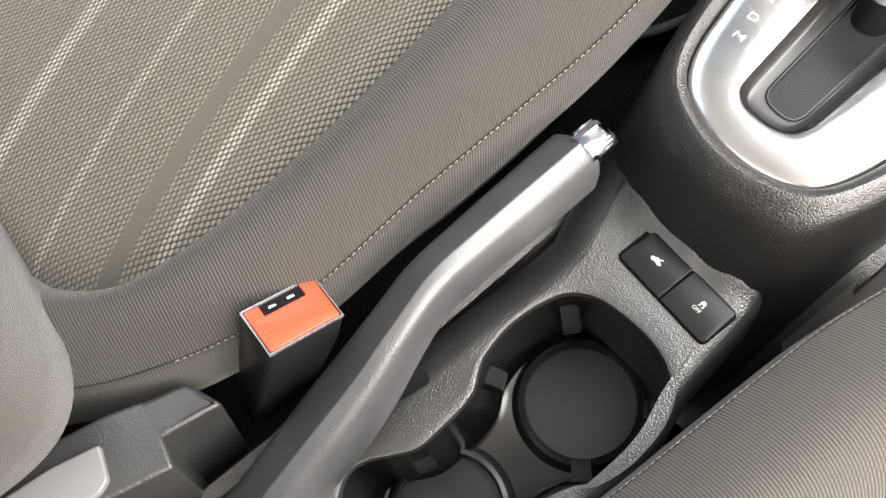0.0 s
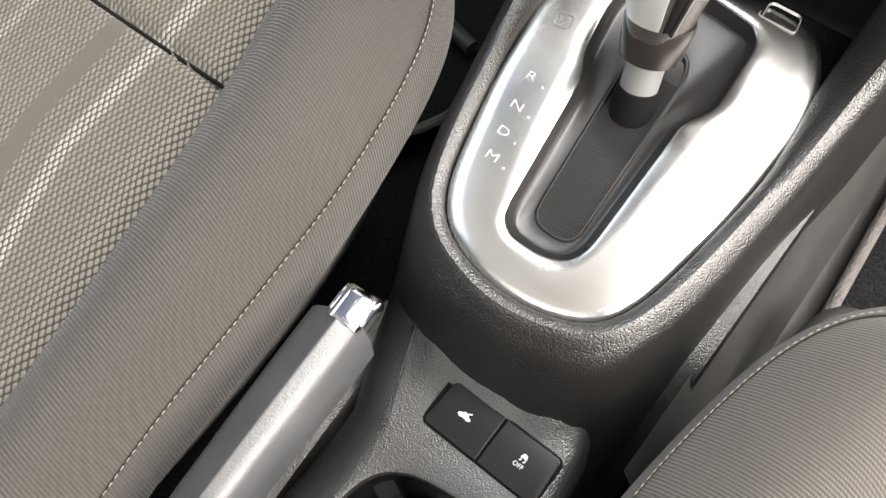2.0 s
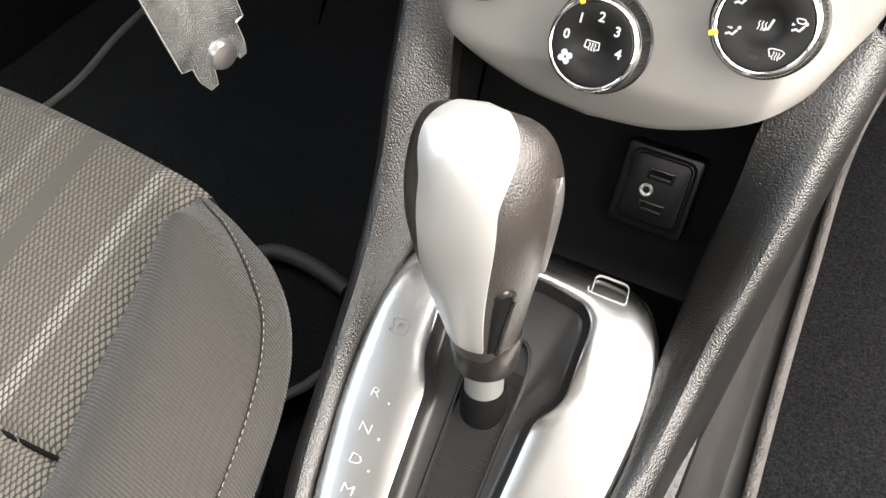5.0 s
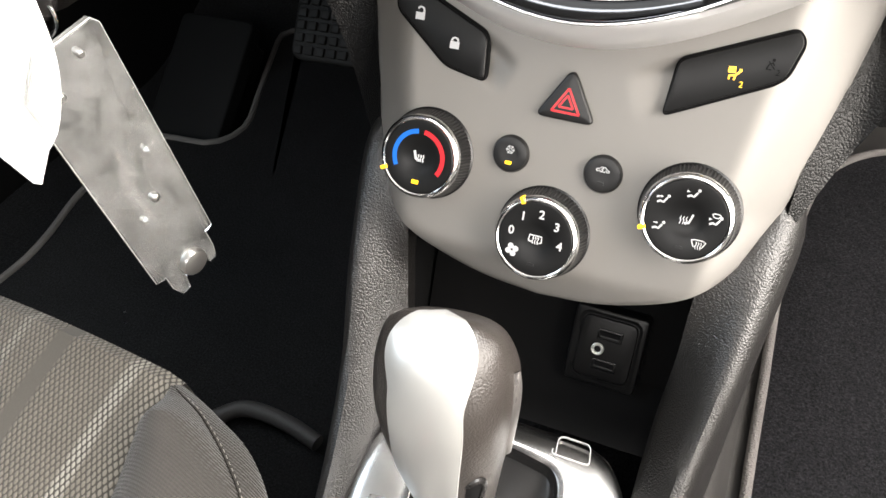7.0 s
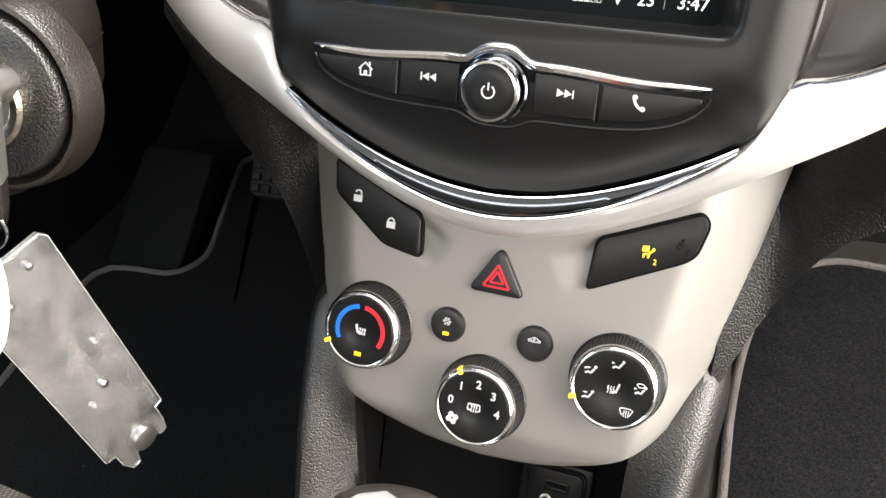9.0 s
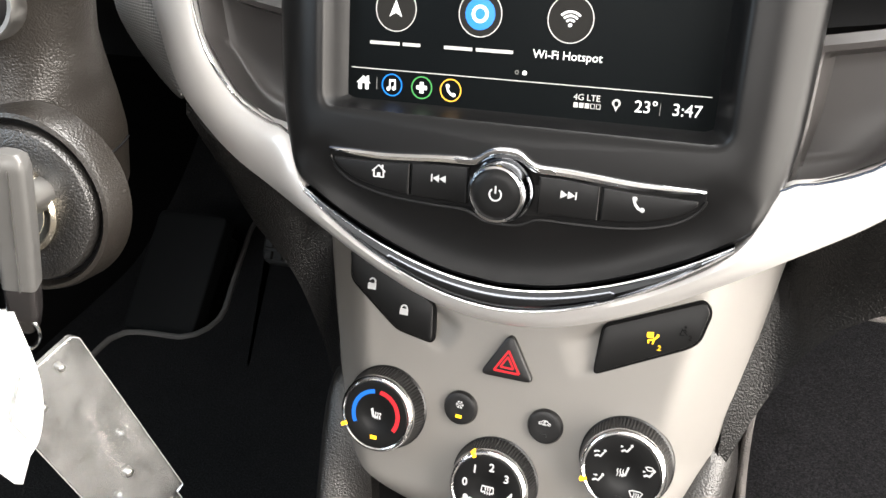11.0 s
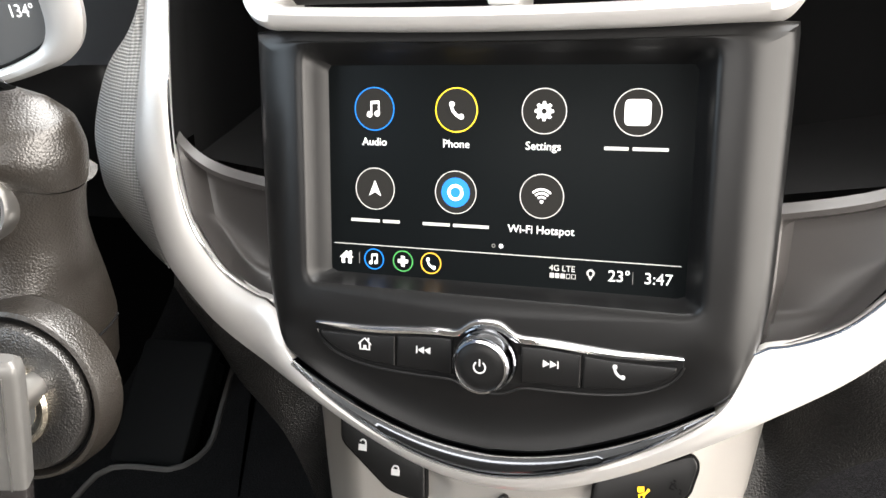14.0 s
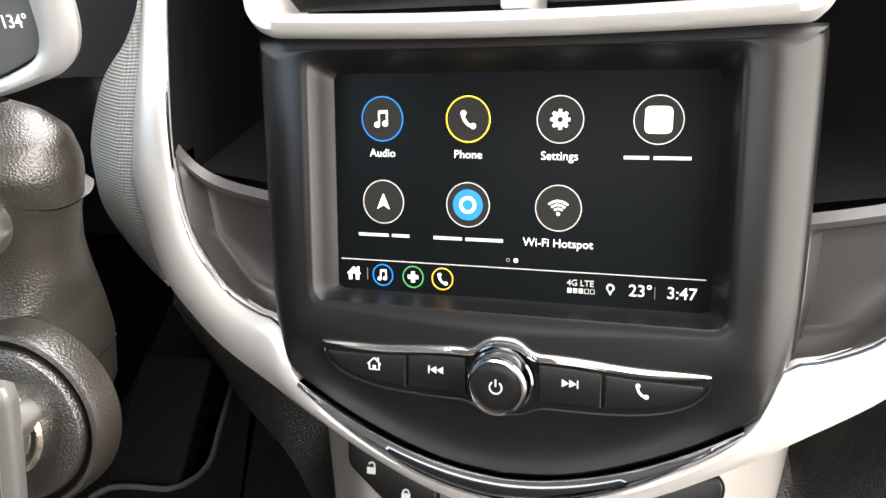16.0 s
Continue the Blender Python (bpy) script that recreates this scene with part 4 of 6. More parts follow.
lathe("collar", [(0.0125, 0.026), (0.0148, 0.0275), (0.0158, 0.034), (0.0170, 0.045), (0.0166, 0.0475), (0.014, 0.049)], F_KNOB, satin("dark brown collar plastic", (0.018, 0.015, 0.0135), 0.3), selector, 36, "dark collar under the grip", caps=(True, True))

# ---- parking brake ----
brake = thing("parking_brake", "dark grained parking brake lever with a chrome release button", "parking brake")
FACETS = round_poly([(-1.0, -0.75), (-1.0, 0.02), (-0.80, 0.30), (0.18, 1.0), (0.66, 0.86), (1.0, 0.30), (1.0, -0.75), (0.6, -1.0), (-0.6, -1.0)][::-1], [0.3, 0.3, 0.2, 0.4, 0.26, 0.05, 0.2, 0.2, 0.3], 5)
spine = smooth_line([(-0.0495, -0.3055, 0.2620), (-0.0460, -0.34, 0.2595), (-0.0415, -0.385, 0.2555), (-0.0378, -0.418, 0.2505), (-0.031, -0.447, 0.236), (-0.023, -0.485, 0.208), (-0.012, -0.56, 0.155)], 48)
bm = bmesh.new()
rings = []
for i, p in enumerate(spine):
    f = i / 47
    t = (spine[min(i + 1, 47)] - spine[max(i - 1, 0)]).normalized()
    side = Vector((0, 0, 1)).cross(t).normalized()
    over = t.cross(side)
    w = 0.0185 - 0.0022 * ease(0.0, 0.4, f) + 0.0055 * ease(0.42, 0.75, f)
    h = 0.0218 - 0.001 * ease(0.0, 0.4, f) + 0.006 * ease(0.45, 0.8, f)
    for k, back in ((0.80, 0.0026), (0.93, 0.0012), (1.0, 0.0)) if i == 0 else ((1.0, 0.0),):
        rings.append([p - t * back + side * w * k * q.x + over * h * k * q.y for q in FACETS])
loft(bm, rings, True, True, True)
part("lever", bm, M_LEVER, brake, "dark satin grained lever and boot")
t0 = (spine[0] - spine[1]).normalized()
side0 = t0.cross(Vector((0, 0, 1))).normalized()
over0 = side0.cross(t0)
tip = spine[0] + side0 * 0.0055 + over0 * 0.0115
box = round_poly([(-0.0092, -0.009), (0.0092, -0.009), (0.0092, 0.0065), (0.0062, 0.0098), (-0.0062, 0.0104), (-0.0092, 0.0070)], 0.0022, 4)
bm = bmesh.new()
loft(bm, [[tip + t0 * (d - 0.35 * max(0.0, p.y) * (d > 0.01)) + side0 * p.x * k + over0 * p.y * k for p in box] for d, k in ((-0.004, 1.0), (0.0145, 1.0), (0.0172, 0.95), (0.0188, 0.84), (0.0194, 0.6))], True, True, True)
part("release_button", bm, M_CHROME, brake, "chrome release button")
for s in (-1, 1):
    bm = bmesh.new()
    tube(bm, [tip + side0 * s * 0.0093 + t0 * d + over0 * h for d, h in ((0.0, 0.006), (0.008, 0.0065), (0.0145, 0.005))], 0.0011, 6)
    part("button_edge", bm, M_CHROME, brake)

# ---- seats ----
def curve_rows(a, b, steps, bulge, first=0, last=1, skew=0.0):
    """Rows between two curves, arched by bulge along z."""
    rows = []
    for s in range(first, steps + last):
        t = s / steps
        rows.append([p.lerp(q, t) + Vector((0, 0, bulge * 4 * t * (1 - t) * (1 + skew * (0.5 - t)) * min(1.0, (p - q).length / 0.045) ** 1.5)) for p, q in zip(a, b)])
    return rows


N_SEAT = 220
C0 = [(-0.46, -0.59, 0.212), (-0.46, -0.5, 0.234), (-0.46, -0.3, 0.284), (-0.46, -0.2, 0.312), (-0.46, -0.15, 0.330), (-0.46, -0.100, 0.341)]
C1 = [(-0.46, -0.60, 0.208), (-0.30, -0.602, 0.209), (-0.20, -0.590, 0.212), (-0.155, -0.562, 0.220), (-0.139, -0.515, 0.233), (-0.146, -0.413, 0.260), (-0.156, -0.345, 0.280), (-0.170, -0.261, 0.304), (-0.179, -0.22, 0.317), (-0.1885, -0.150, 0.337), (-0.1905, -0.111, 0.345)]
C2 = [(-0.46, -0.70, 0.185), (-0.25, -0.69, 0.185), (-0.16, -0.65, 0.193), (-0.115, -0.595, 0.208), (-0.088, -0.54, 0.228), (-0.0755, -0.495, 0.243), (-0.0725, -0.459, 0.253), (-0.077, -0.395, 0.272), (-0.079, -0.319, 0.293), (-0.082, -0.26, 0.310), (-0.094, -0.199, 0.327), (-0.111, -0.162, 0.337), (-0.134, -0.141, 0.342), (-0.161, -0.1235, 0.3445), (-0.178, -0.1165, 0.345), (-0.1897, -0.1115, 0.345)]
C3 = [(-0.46, -0.72, 0.14), (-0.25, -0.71, 0.14), (-0.15, -0.66, 0.15), (-0.105, -0.60, 0.170), (-0.082, -0.55, 0.188), (-0.068, -0.50, 0.205), (-0.064, -0.46, 0.217), (-0.065, -0.40, 0.236), (-0.066, -0.32, 0.260), (-0.069, -0.26, 0.280), (-0.081, -0.190, 0.303), (-0.099, -0.150, 0.316), (-0.127, -0.126, 0.327), (-0.158, -0.114, 0.333), (-0.178, -0.108, 0.335), (-0.1900, -0.105, 0.336)]
C4 = [(-0.46, -0.70, 0.05), (-0.25, -0.69, 0.05), (-0.16, -0.65, 0.05), (-0.115, -0.59, 0.05), (-0.088, -0.52, 0.055), (-0.080, -0.45, 0.06), (-0.082, -0.30, 0.08), (-0.092, -0.19, 0.11), (-0.112, -0.14, 0.14), (-0.15, -0.115, 0.16), (-0.190, -0.106, 0.17)]


def build_seat(m, name, label, group, cloth, tuck=1.0):
    seat = thing(name, label, "car seat", group=group)
    put = lambda rows: [[m @ p for p in row] for row in rows]
    flank = [(a[0] + (b[0] - a[0]) * tuck, b[1], b[2]) for a, b in zip(C2, C3)]
    under = [(x - 0.06, y, z) for x, y, z in C4]
    c = [smooth_line(k, N_SEAT) for k in (C0, C1, C2, flank, under)]
    # knitted centre with its cross seam
    rows = curve_rows(c[0], c[1], 26, 0.012)
    for row in rows:
        for p in row:
            p.z -= 0.0055 * math.exp(-((p.y + 0.258 - 0.03 * (p.x + 0.2)) / 0.003) ** 2)
    for p in rows[-1]:
        p.z -= 0.004
    front = [row[-1] for row in rows]
    bm = bmesh.new()
    loft(bm, put(rows), False)
    loft(bm, put([front, [p + Vector((0, 0.009, -0.006)) for p in front], [p + Vector((0, 0.014, -0.03)) for p in front], [p + Vector((0, 0.008, -0.16)) for p in front]]), False)
    bmesh.ops.remove_doubles(bm, verts=bm.verts, dist=1e-6)
    part("cushion_centre", bm, M_NET, seat, "knitted grey mesh cushion centre")
    bm = bmesh.new()
    seam = []
    for row in curve_rows(c[0], c[1], 26, 0.012):
        k = min(range(len(row)), key=lambda i: abs(row[i].y + 0.258 - 0.03 * (row[i].x + 0.2)))
        seam.append(m @ (row[k] - Vector((0, 0, 0.0036))))
    tube(bm, smooth_line(seam, 60), 0.0013, 6)
    part("cushion_seam", bm, M_DEEP, seat, "dark cross seam")
    # bolster in ribbed cloth
    bm = bmesh.new()
    rows = curve_rows(c[1], c[2], 16, 0.031, skew=0.55)
    for p in rows[0]:
        p.z -= 0.005
    groove = [p - Vector((0, 0, 0.0012)) for p in rows[-1]]
    rows[-1] = groove
    side = curve_rows(c[2], c[3], 7, 0.0085, 1)
    low = curve_rows(c[3], c[4], 5, 0.004, 1)
    loft(bm, put(rows + side + low), False)
    part("bolster", bm, cloth, seat, "ribbed grey cloth side bolster")
    # stitches beside the bolster seam
    bm = bmesh.new()
    line = smooth_line([p.lerp(q, 0.10) + Vector((0, 0, 0.0038)) for p, q in zip(c[2], c[3])], 460)
    for i in range(214, 452, 2):
        a, b = line[i], line[i + 1]
        tube(bm, [m @ a, m @ (a.lerp(b, 0.5) + Vector((0, 0, 0.0003))), m @ b], 0.00026, 5)
    part("stitching", bm, M_THREAD, seat, "pale line of stitching")
    bm = bmesh.new()
    tube(bm, [m @ (p + Vector((0, 0, 0.0002))) for p in c[2][::2]], 0.00035, 5)
    part("seam_line", bm, M_SEAM, seat, "dark sewn seam")
    # lower corner of the backrest
    bm = bmesh.new()
    rings = []
    for k in range(22):
        f = k / 21
        z = 0.175 + 0.62 * f
        grow = math.sqrt(max(0.02, 1 - (1 - min(1, f / 0.16)) ** 2))
        yc = -0.690 - 0.30 * f
        ring = []
        for i in range(72):
            a = 2 * math.pi * i / 72
            cs, sn = math.cos(a), math.sin(a)
            ring.append(m @ Vector((-0.270 + 0.205 * grow ** 0.5 * math.copysign(abs(cs) ** 0.32, cs), yc + 0.016 + 0.128 * grow * math.copysign(abs(sn) ** 0.42, sn), z)))
        rings.append(ring)
    loft(bm, rings, True, True, True)
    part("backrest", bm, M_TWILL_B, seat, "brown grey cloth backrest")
    return seat


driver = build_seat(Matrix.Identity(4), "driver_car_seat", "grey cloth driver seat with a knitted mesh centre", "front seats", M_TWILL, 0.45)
passenger = build_seat(pose(0.026, -0.008, -0.040) @ Matrix.Diagonal((-1, 1, 1, 1)), "passenger_car_seat", "grey cloth passenger seat with ribbed bolster", "front seats", M_TWILL_LIT, 0.3)


# ---- pictograms ----
def pictogram(name, shapes, m, h0, h1, material, parent, label="", scale=1.0):
    """One raised mesh out of polygons, lines, discs and rings given in millimetres."""
    bm = bmesh.new()
    k = 0.001 * scale
    for kind, *v in shapes:
        if kind == "poly":
            ring = [Vector(p) * k for p in v[0]]
            loft(bm, [[m @ Vector((*p, h0)) for p in ring], [m @ Vector((*p, h1)) for p in ring]], True, False, True)
        elif kind == "disc":
            ring = circle(v[0] * k, v[1] * k, v[2] * k, 20)
            loft(bm, [[m @ Vector((*p, h0)) for p in ring], [m @ Vector((*p, h1)) for p in ring]], True, False, True)
        elif kind == "line":
            ribbon(bm, [Vector(p) * k for p in v[0]], v[1] * k, m, h0, h1)
        elif kind == "arc":
            x, y, r, a0, a1, w = v
            n = max(6, int(abs(a1 - a0) / 9))
            ribbon(bm, [Vector((x + r * math.cos(radians(a0 + (a1 - a0) * i / n)), y + r * math.sin(radians(a0 + (a1 - a0) * i / n)))) * k for i in range(n + 1)], w * k, m, h0, h1)
    return part(name, bm, material, parent, label, smooth=False)


HOUSE = [("line", [(-2.6, -0.2), (0, 2.2), (2.6, -0.2)], 0.5), ("line", [(-1.9, 0.2), (-1.9, -2.2), (-0.7, -2.2)], 0.5), ("line", [(1.9, 0.2), (1.9, -2.2), (0.7, -2.2)], 0.5), ("poly", [(-0.6, -2.3), (0.6, -2.3), (0.6, -0.6), (-0.6, -0.6)]), ("line", [(1.5, 1.2), (1.5, 2.4)], 0.6)]
HOUSE_FULL = [("poly", [(-2.6, -0.1), (0, 2.4), (2.6, -0.1)]), ("poly", [(-1.9, -0.1), (-1.9, -2.2), (-0.7, -2.2), (-0.7, -0.1)]), ("poly", [(0.7, -0.1), (0.7, -2.2), (1.9, -2.2), (1.9, -0.1)]), ("line", [(1.6, 1.0), (1.6, 2.4)], 0.8)]
HANDSET = [("line", [(-1.5, 2.0), (-1.55, 0.9), (-1.0, -0.4), (0.0, -1.5), (1.2, -2.1), (1.9, -2.0)], 0.9), ("disc", -1.4, 1.7, 0.85), ("disc", 1.5, -1.95, 0.85)]
NOTES = [("line", [(-1.0, -1.6), (-1.0, 2.0)], 0.5), ("line", [(1.5, -1.3), (1.5, 2.2)], 0.5), ("line", [(-1.2, 1.9), (1.7, 2.1)], 0.9), ("disc", -1.6, -1.7, 0.9), ("disc", 0.95, -1.4, 0.9)]
GEAR = [("arc", 0, 0, 1.45, 0, 360, 1.3)] + [("poly", [(2.0 * math.cos(a - 0.25), 2.0 * math.sin(a - 0.25)), (2.8 * math.cos(a - 0.16), 2.8 * math.sin(a - 0.16)), (2.8 * math.cos(a + 0.16), 2.8 * math.sin(a + 0.16)), (2.0 * math.cos(a + 0.25), 2.0 * math.sin(a + 0.25))]) for a in [math.pi / 4 * i for i in range(8)]]
WAVES = [("disc", 0, -2.0, 0.65), ("arc", 0, -2.2, 2.0, 45, 135, 0.75), ("arc", 0, -2.2, 3.4, 45, 135, 0.75), ("arc", 0, -2.2, 4.8, 45, 135, 0.75)]
ARROWHEAD = [("poly", [(-2.0, -2.2), (0, -1.0), (0, 2.6)]), ("poly", [(2.0, -2.2), (0, 2.6), (0, -1.0)])]
POWER = [("arc", 0, 0, 2.1, 125, 415, 0.5), ("line", [(0, 0.4), (0, 2.9)], 0.5)]
SKIP_BACK = [("line", [(-2.3, -1.1), (-2.3, 1.1)], 0.35), ("poly", [(0, -1.1), (0, 1.1), (-2.0, 0)]), ("poly", [(2.1, -1.1), (2.1, 1.1), (0.1, 0)])]
SKIP_FWD = [("line", [(2.3, -1.1), (2.3, 1.1)], 0.35), ("poly", [(0, 1.1), (0, -1.1), (2.0, 0)]), ("poly", [(-2.1, 1.1), (-2.1, -1.1), (-0.1, 0)])]
PADLOCK = [("poly", [(-1.5, -1.9), (1.5, -1.9), (1.5, 0.3), (0.35, 0.3), (0.35, -0.9), (-0.35, -0.9), (-0.35, 0.3), (-1.5, 0.3)]), ("arc", 0, 0.4, 1.05, 0, 180, 0.5)]
PADLOCK_OPEN = [("poly", [(-1.5, -1.9), (1.5, -1.9), (1.5, 0.3), (0.35, 0.3), (0.35, -0.9), (-0.35, -0.9), (-0.35, 0.3), (-1.5, 0.3)]), ("arc", 0.1, 0.9, 1.05, -20, 160, 0.5), ("line", [(1.1, 0.2), (1.1, 0.9)], 0.5)]
SNOW = [("line", [(0.5 * math.cos(a), 0.5 * math.sin(a)), (2.2 * math.cos(a), 2.2 * math.sin(a))], 0.35) for a in [math.pi / 3 * i for i in range(6)]] + [("line", [(1.9 * math.cos(a + 0.35), 1.9 * math.sin(a + 0.35)), (1.3 * math.cos(a), 1.3 * math.sin(a)), (1.9 * math.cos(a - 0.35), 1.9 * math.sin(a - 0.35))], 0.3) for a in [math.pi / 3 * i for i in range(6)]]
CAR_SIDE = [("line", [(-3.0, -0.6), (-3.1, 0.2), (-1.7, 0.5), (-0.9, 1.4), (1.0, 1.4), (2.0, 0.4), (3.1, 0.0), (3.0, -0.7), (2.2, -0.8), (1.6, -0.2), (1.0, -0.8), (-1.0, -0.8), (-1.6, -0.2), (-2.2, -0.8), (-3.0, -0.6)], 0.4), ("arc", 0, 0.35, 0.5, 30, 300, 0.4)]
SEAT_HEAT = [("line", [(-2.2, 2.3), (-1.3, -1.0), (0.3, -1.5)], 0.75)] + [("line", [(x, 1.0), (x + 0.35, 0.2), (x - 0.1, -0.6), (x + 0.2, -1.9)], 0.32) for x in (-0.4, 0.7, 1.8)]
SEAT_HEAT_R = [(k, [(-x, y) for x, y in v[0]], v[1]) for k, *v in SEAT_HEAT]
REAR_GLASS = [("line", [(-2.8, -1.3), (-2.6, 1.3), (2.6, 1.3), (2.8, -1.3), (1.8, -1.5)], 0.4), ("line", [(-2.8, -1.3), (-1.6, -1.5)], 0.4)] + [("line", [(x, 0.7), (x + 0.3, -0.2), (x - 0.1, -1.0), (x + 0.2, -2.2)], 0.35) for x in (-1.1, 0.0, 1.1)]
SCREEN_GLASS = [("line", [(-2.7, 1.2), (-1.5, 1.7), (1.5, 1.7), (2.7, 1.2), (1.6, -1.1), (0.8, -0.9)], 0.4), ("line", [(-2.7, 1.2), (-1.6, -1.1), (-0.9, -0.9)], 0.4)] + [("line", [(x, 0.9), (x + 0.25, 0.1), (x - 0.1, -0.8), (x + 0.2, -1.9)], 0.35) for x in (-0.8, 0.1, 1.0)]
SITTER = [("line", [(-1.9, -1.3), (-0.7, -0.6), (0.4, -1.0), (1.6, 0.9)], 0.75), ("disc", 2.0, 1.7, 0.6)]
FACE_ARROW = [("poly", [(-2.4, 0.2), (-1.2, 0.7), (-2.4, 1.2)])]
FOOT_ARROW = [("poly", [(-0.9, 1.6), (0.1, 1.1), (-0.9, 0.6)]), ("line", [(-1.9, 1.1), (-0.8, 1.1)], 0.35)]
BLADES = [("disc", 1.1 * math.cos(a), 1.1 * math.sin(a), 0.8) for a in [math.pi / 2 * i + 0.4 for i in range(4)]]
HATCH_CAR = [("poly", [(-2.6, -0.7), (-2.4, 0.3), (-1.2, 0.6), (-0.5, 1.3), (0.8, 1.2), (1.5, 0.4), (2.6, 0.0), (2.6, -0.8), (1.9, -0.9), (1.5, -1.3), (1.0, -0.9), (-1.0, -0.9), (-1.5, -1.3), (-1.9, -0.9)]), ("line", [(0.8, 1.2), (2.0, 1.9)], 0.5)]
SKID_CAR = [("poly", [(-0.9, 0.2), (-0.7, 1.0), (-0.3, 1.7), (0.9, 1.7), (1.3, 1.0), (1.5, 0.2)]), ("line", [(-0.6, 0.0), (-0.2, -0.6), (-0.9, -1.1)], 0.35), ("line", [(1.0, 0.0), (1.4, -0.6), (0.7, -1.1)], 0.35)]
BAG_OFF = [("line", [(-2.3, 0.6), (-0.2, 0.9), (-0.3, 2.6), (-2.4, 2.3), (-2.3, 0.6)], 0.5), ("line", [(-2.3, 0.6), (-0.3, 2.6)], 0.4), ("line", [(-0.2, 0.9), (-2.4, 2.3)], 0.4), ("line", [(-1.7, -1.8), (-1.9, -0.6), (-0.4, -0.2)], 0.6), ("line", [(-0.6, -0.4), (0.2, 0.0), (1.3, 1.2)], 0.7), ("disc", 1.5, 1.7, 0.55), ("line", [(0.2, -0.4), (-0.1, -1.8)], 0.6)]
BELT_MAN = [("disc", 0.6, 1.9, 0.6), ("line", [(-1.3, -1.6), (-0.7, 0.2), (0.6, 0.9), (1.2, -0.2)], 0.5), ("line", [(-1.0, 1.2), (1.6, -1.4)], 0.4), ("line", [(-1.5, -1.7), (0.5, -1.7)], 0.4)]

# ---- climate controls ----
def on_hvac(x, v, h=0.0):
    return shift(F_HVAC, x, v, hvac_depth(x, v) + h)


KNOBS = [(-0.0625, -0.0517), (0.0, -0.0766), (0.0625, -0.0517)]
for i, (x, v) in enumerate(KNOBS):
    m = shift(F_HVAC, x, v, -0.0015)
    base = lathe("rotary_knob", [(0.0226, -0.006), (0.0225, -0.0028), (0.0219, -0.0020, 1), (0.0203, 0.0066, 1), (0.0201, 0.0074), (0.0196, 0.0082)], m, M_BLACK, climate, 160, "black knurled rotary knob with a chrome ring", 0.0006)
    lathe("ring", [(0.0199, 0.0076), (0.0202, 0.0084), (0.0201, 0.0094), (0.0196, 0.0104), (0.0189, 0.0112), (0.0182, 0.0116), (0.0176, 0.0112)], m, M_RINGCHROME, base, 72, "bright chrome ring", caps=(False, False))
    lathe("cap", [(0.0176, 0.0108), (0.0170, 0.0113), (0.0092, 0.0114), (0.0072, 0.0107), (0.003, 0.0101)], m, M_SOFT, base, 64, "satin black knob cap")
    a = radians((206, 118, 203)[i])
    mk = shift(m, 0.0192 * math.cos(a), 0.0192 * math.sin(a), 0.0, math.degrees(a))
    bm = bmesh.new()
    slab(bm, round_poly(rect(-0.0004, 0, 0.0034, 0.0018), 0.0005), mk, 0.008, 0.0121, 0.0003)
    part("pointer", bm, M_AMBER, base, "amber pointer")
    f = shift(m, 0, 0, 0.0114)
    if i == 0:
        pictogram("cold_arc", [("arc", 0, 0, 12.3, 97, 208, 2.2)], f, -0.0003, 0.0001, M_BLUEINK, base, "blue cold scale")
        pictogram("warm_arc", [("arc", 0, 0, 12.3, -33, 83, 2.2)], f, -0.0003, 0.0001, M_REDINK, base, "red warm scale")
        pictogram("seat_symbol", SEAT_HEAT, shift(f, 0, 0, -0.0004), -0.001, 0.0001, M_WHITE, base, scale=1.15)
        pictogram("lamp", [("line", [(-1.7, -12.0), (1.7, -12.0)], 1.9)], f, -0.0003, 0.0002, M_AMBER, base, "amber indicator lamp")
    elif i == 1:
        for text, ang in (("0", 172), ("1", 128), ("2", 84), ("3", 40), ("4", -4)):
            t = shift(f, 0.0118 * math.cos(radians(ang)), 0.0118 * math.sin(radians(ang)), 0.0001)
            lettering("numeral", text, 0.0056, t, M_WHITE, base, bold=0.0001)
        pictogram("fan_symbol", BLADES, shift(f, -0.0098, -0.0075), -0.0003, 0.0001, M_WHITE, base, scale=1.7)
        pictogram("glass_symbol", REAR_GLASS, shift(f, 0, 0, -0.0004), -0.001, 0.0001, M_WHITE, base, scale=1.1)
        pictogram("lamp", [("line", [(-1.7, -12.4), (1.7, -12.4)], 1.4)], f, -0.0003, 0.0001, M_BLACK, base)
    else:
        for shapes, x2, y2 in ((SITTER + FACE_ARROW, 0.0005, 0.0115), (SITTER + FACE_ARROW + FOOT_ARROW, -0.0112, 0.0065), (SITTER + FOOT_ARROW, -0.0108, -0.0052), (SCREEN_GLASS, 0.0073, -0.0093), (SITTER + FACE_ARROW + [("line", [(-1.6, 2.6), (-0.8, 3.0), (1.0, 3.0), (1.6, 2.6), (0.9, 1.5), (-0.6, 1.5), (-1.6, 2.6)], 0.4)], 0.0118, 0.002)):
            pictogram("airflow_symbol", shapes, shift(f, x2, y2), -0.0003, 0.0001, M_WHITE, base, scale=1.12)
        pictogram("seat_symbol", SEAT_HEAT_R, shift(f, 0, 0, -0.0004), -0.001, 0.0001, M_WHITE, base, scale=1.15)
        pictogram("lamp", [("line", [(-1.7, -12.4), (1.7, -12.4)], 1.4)], f, -0.0003, 0.0001, M_BLACK, base)
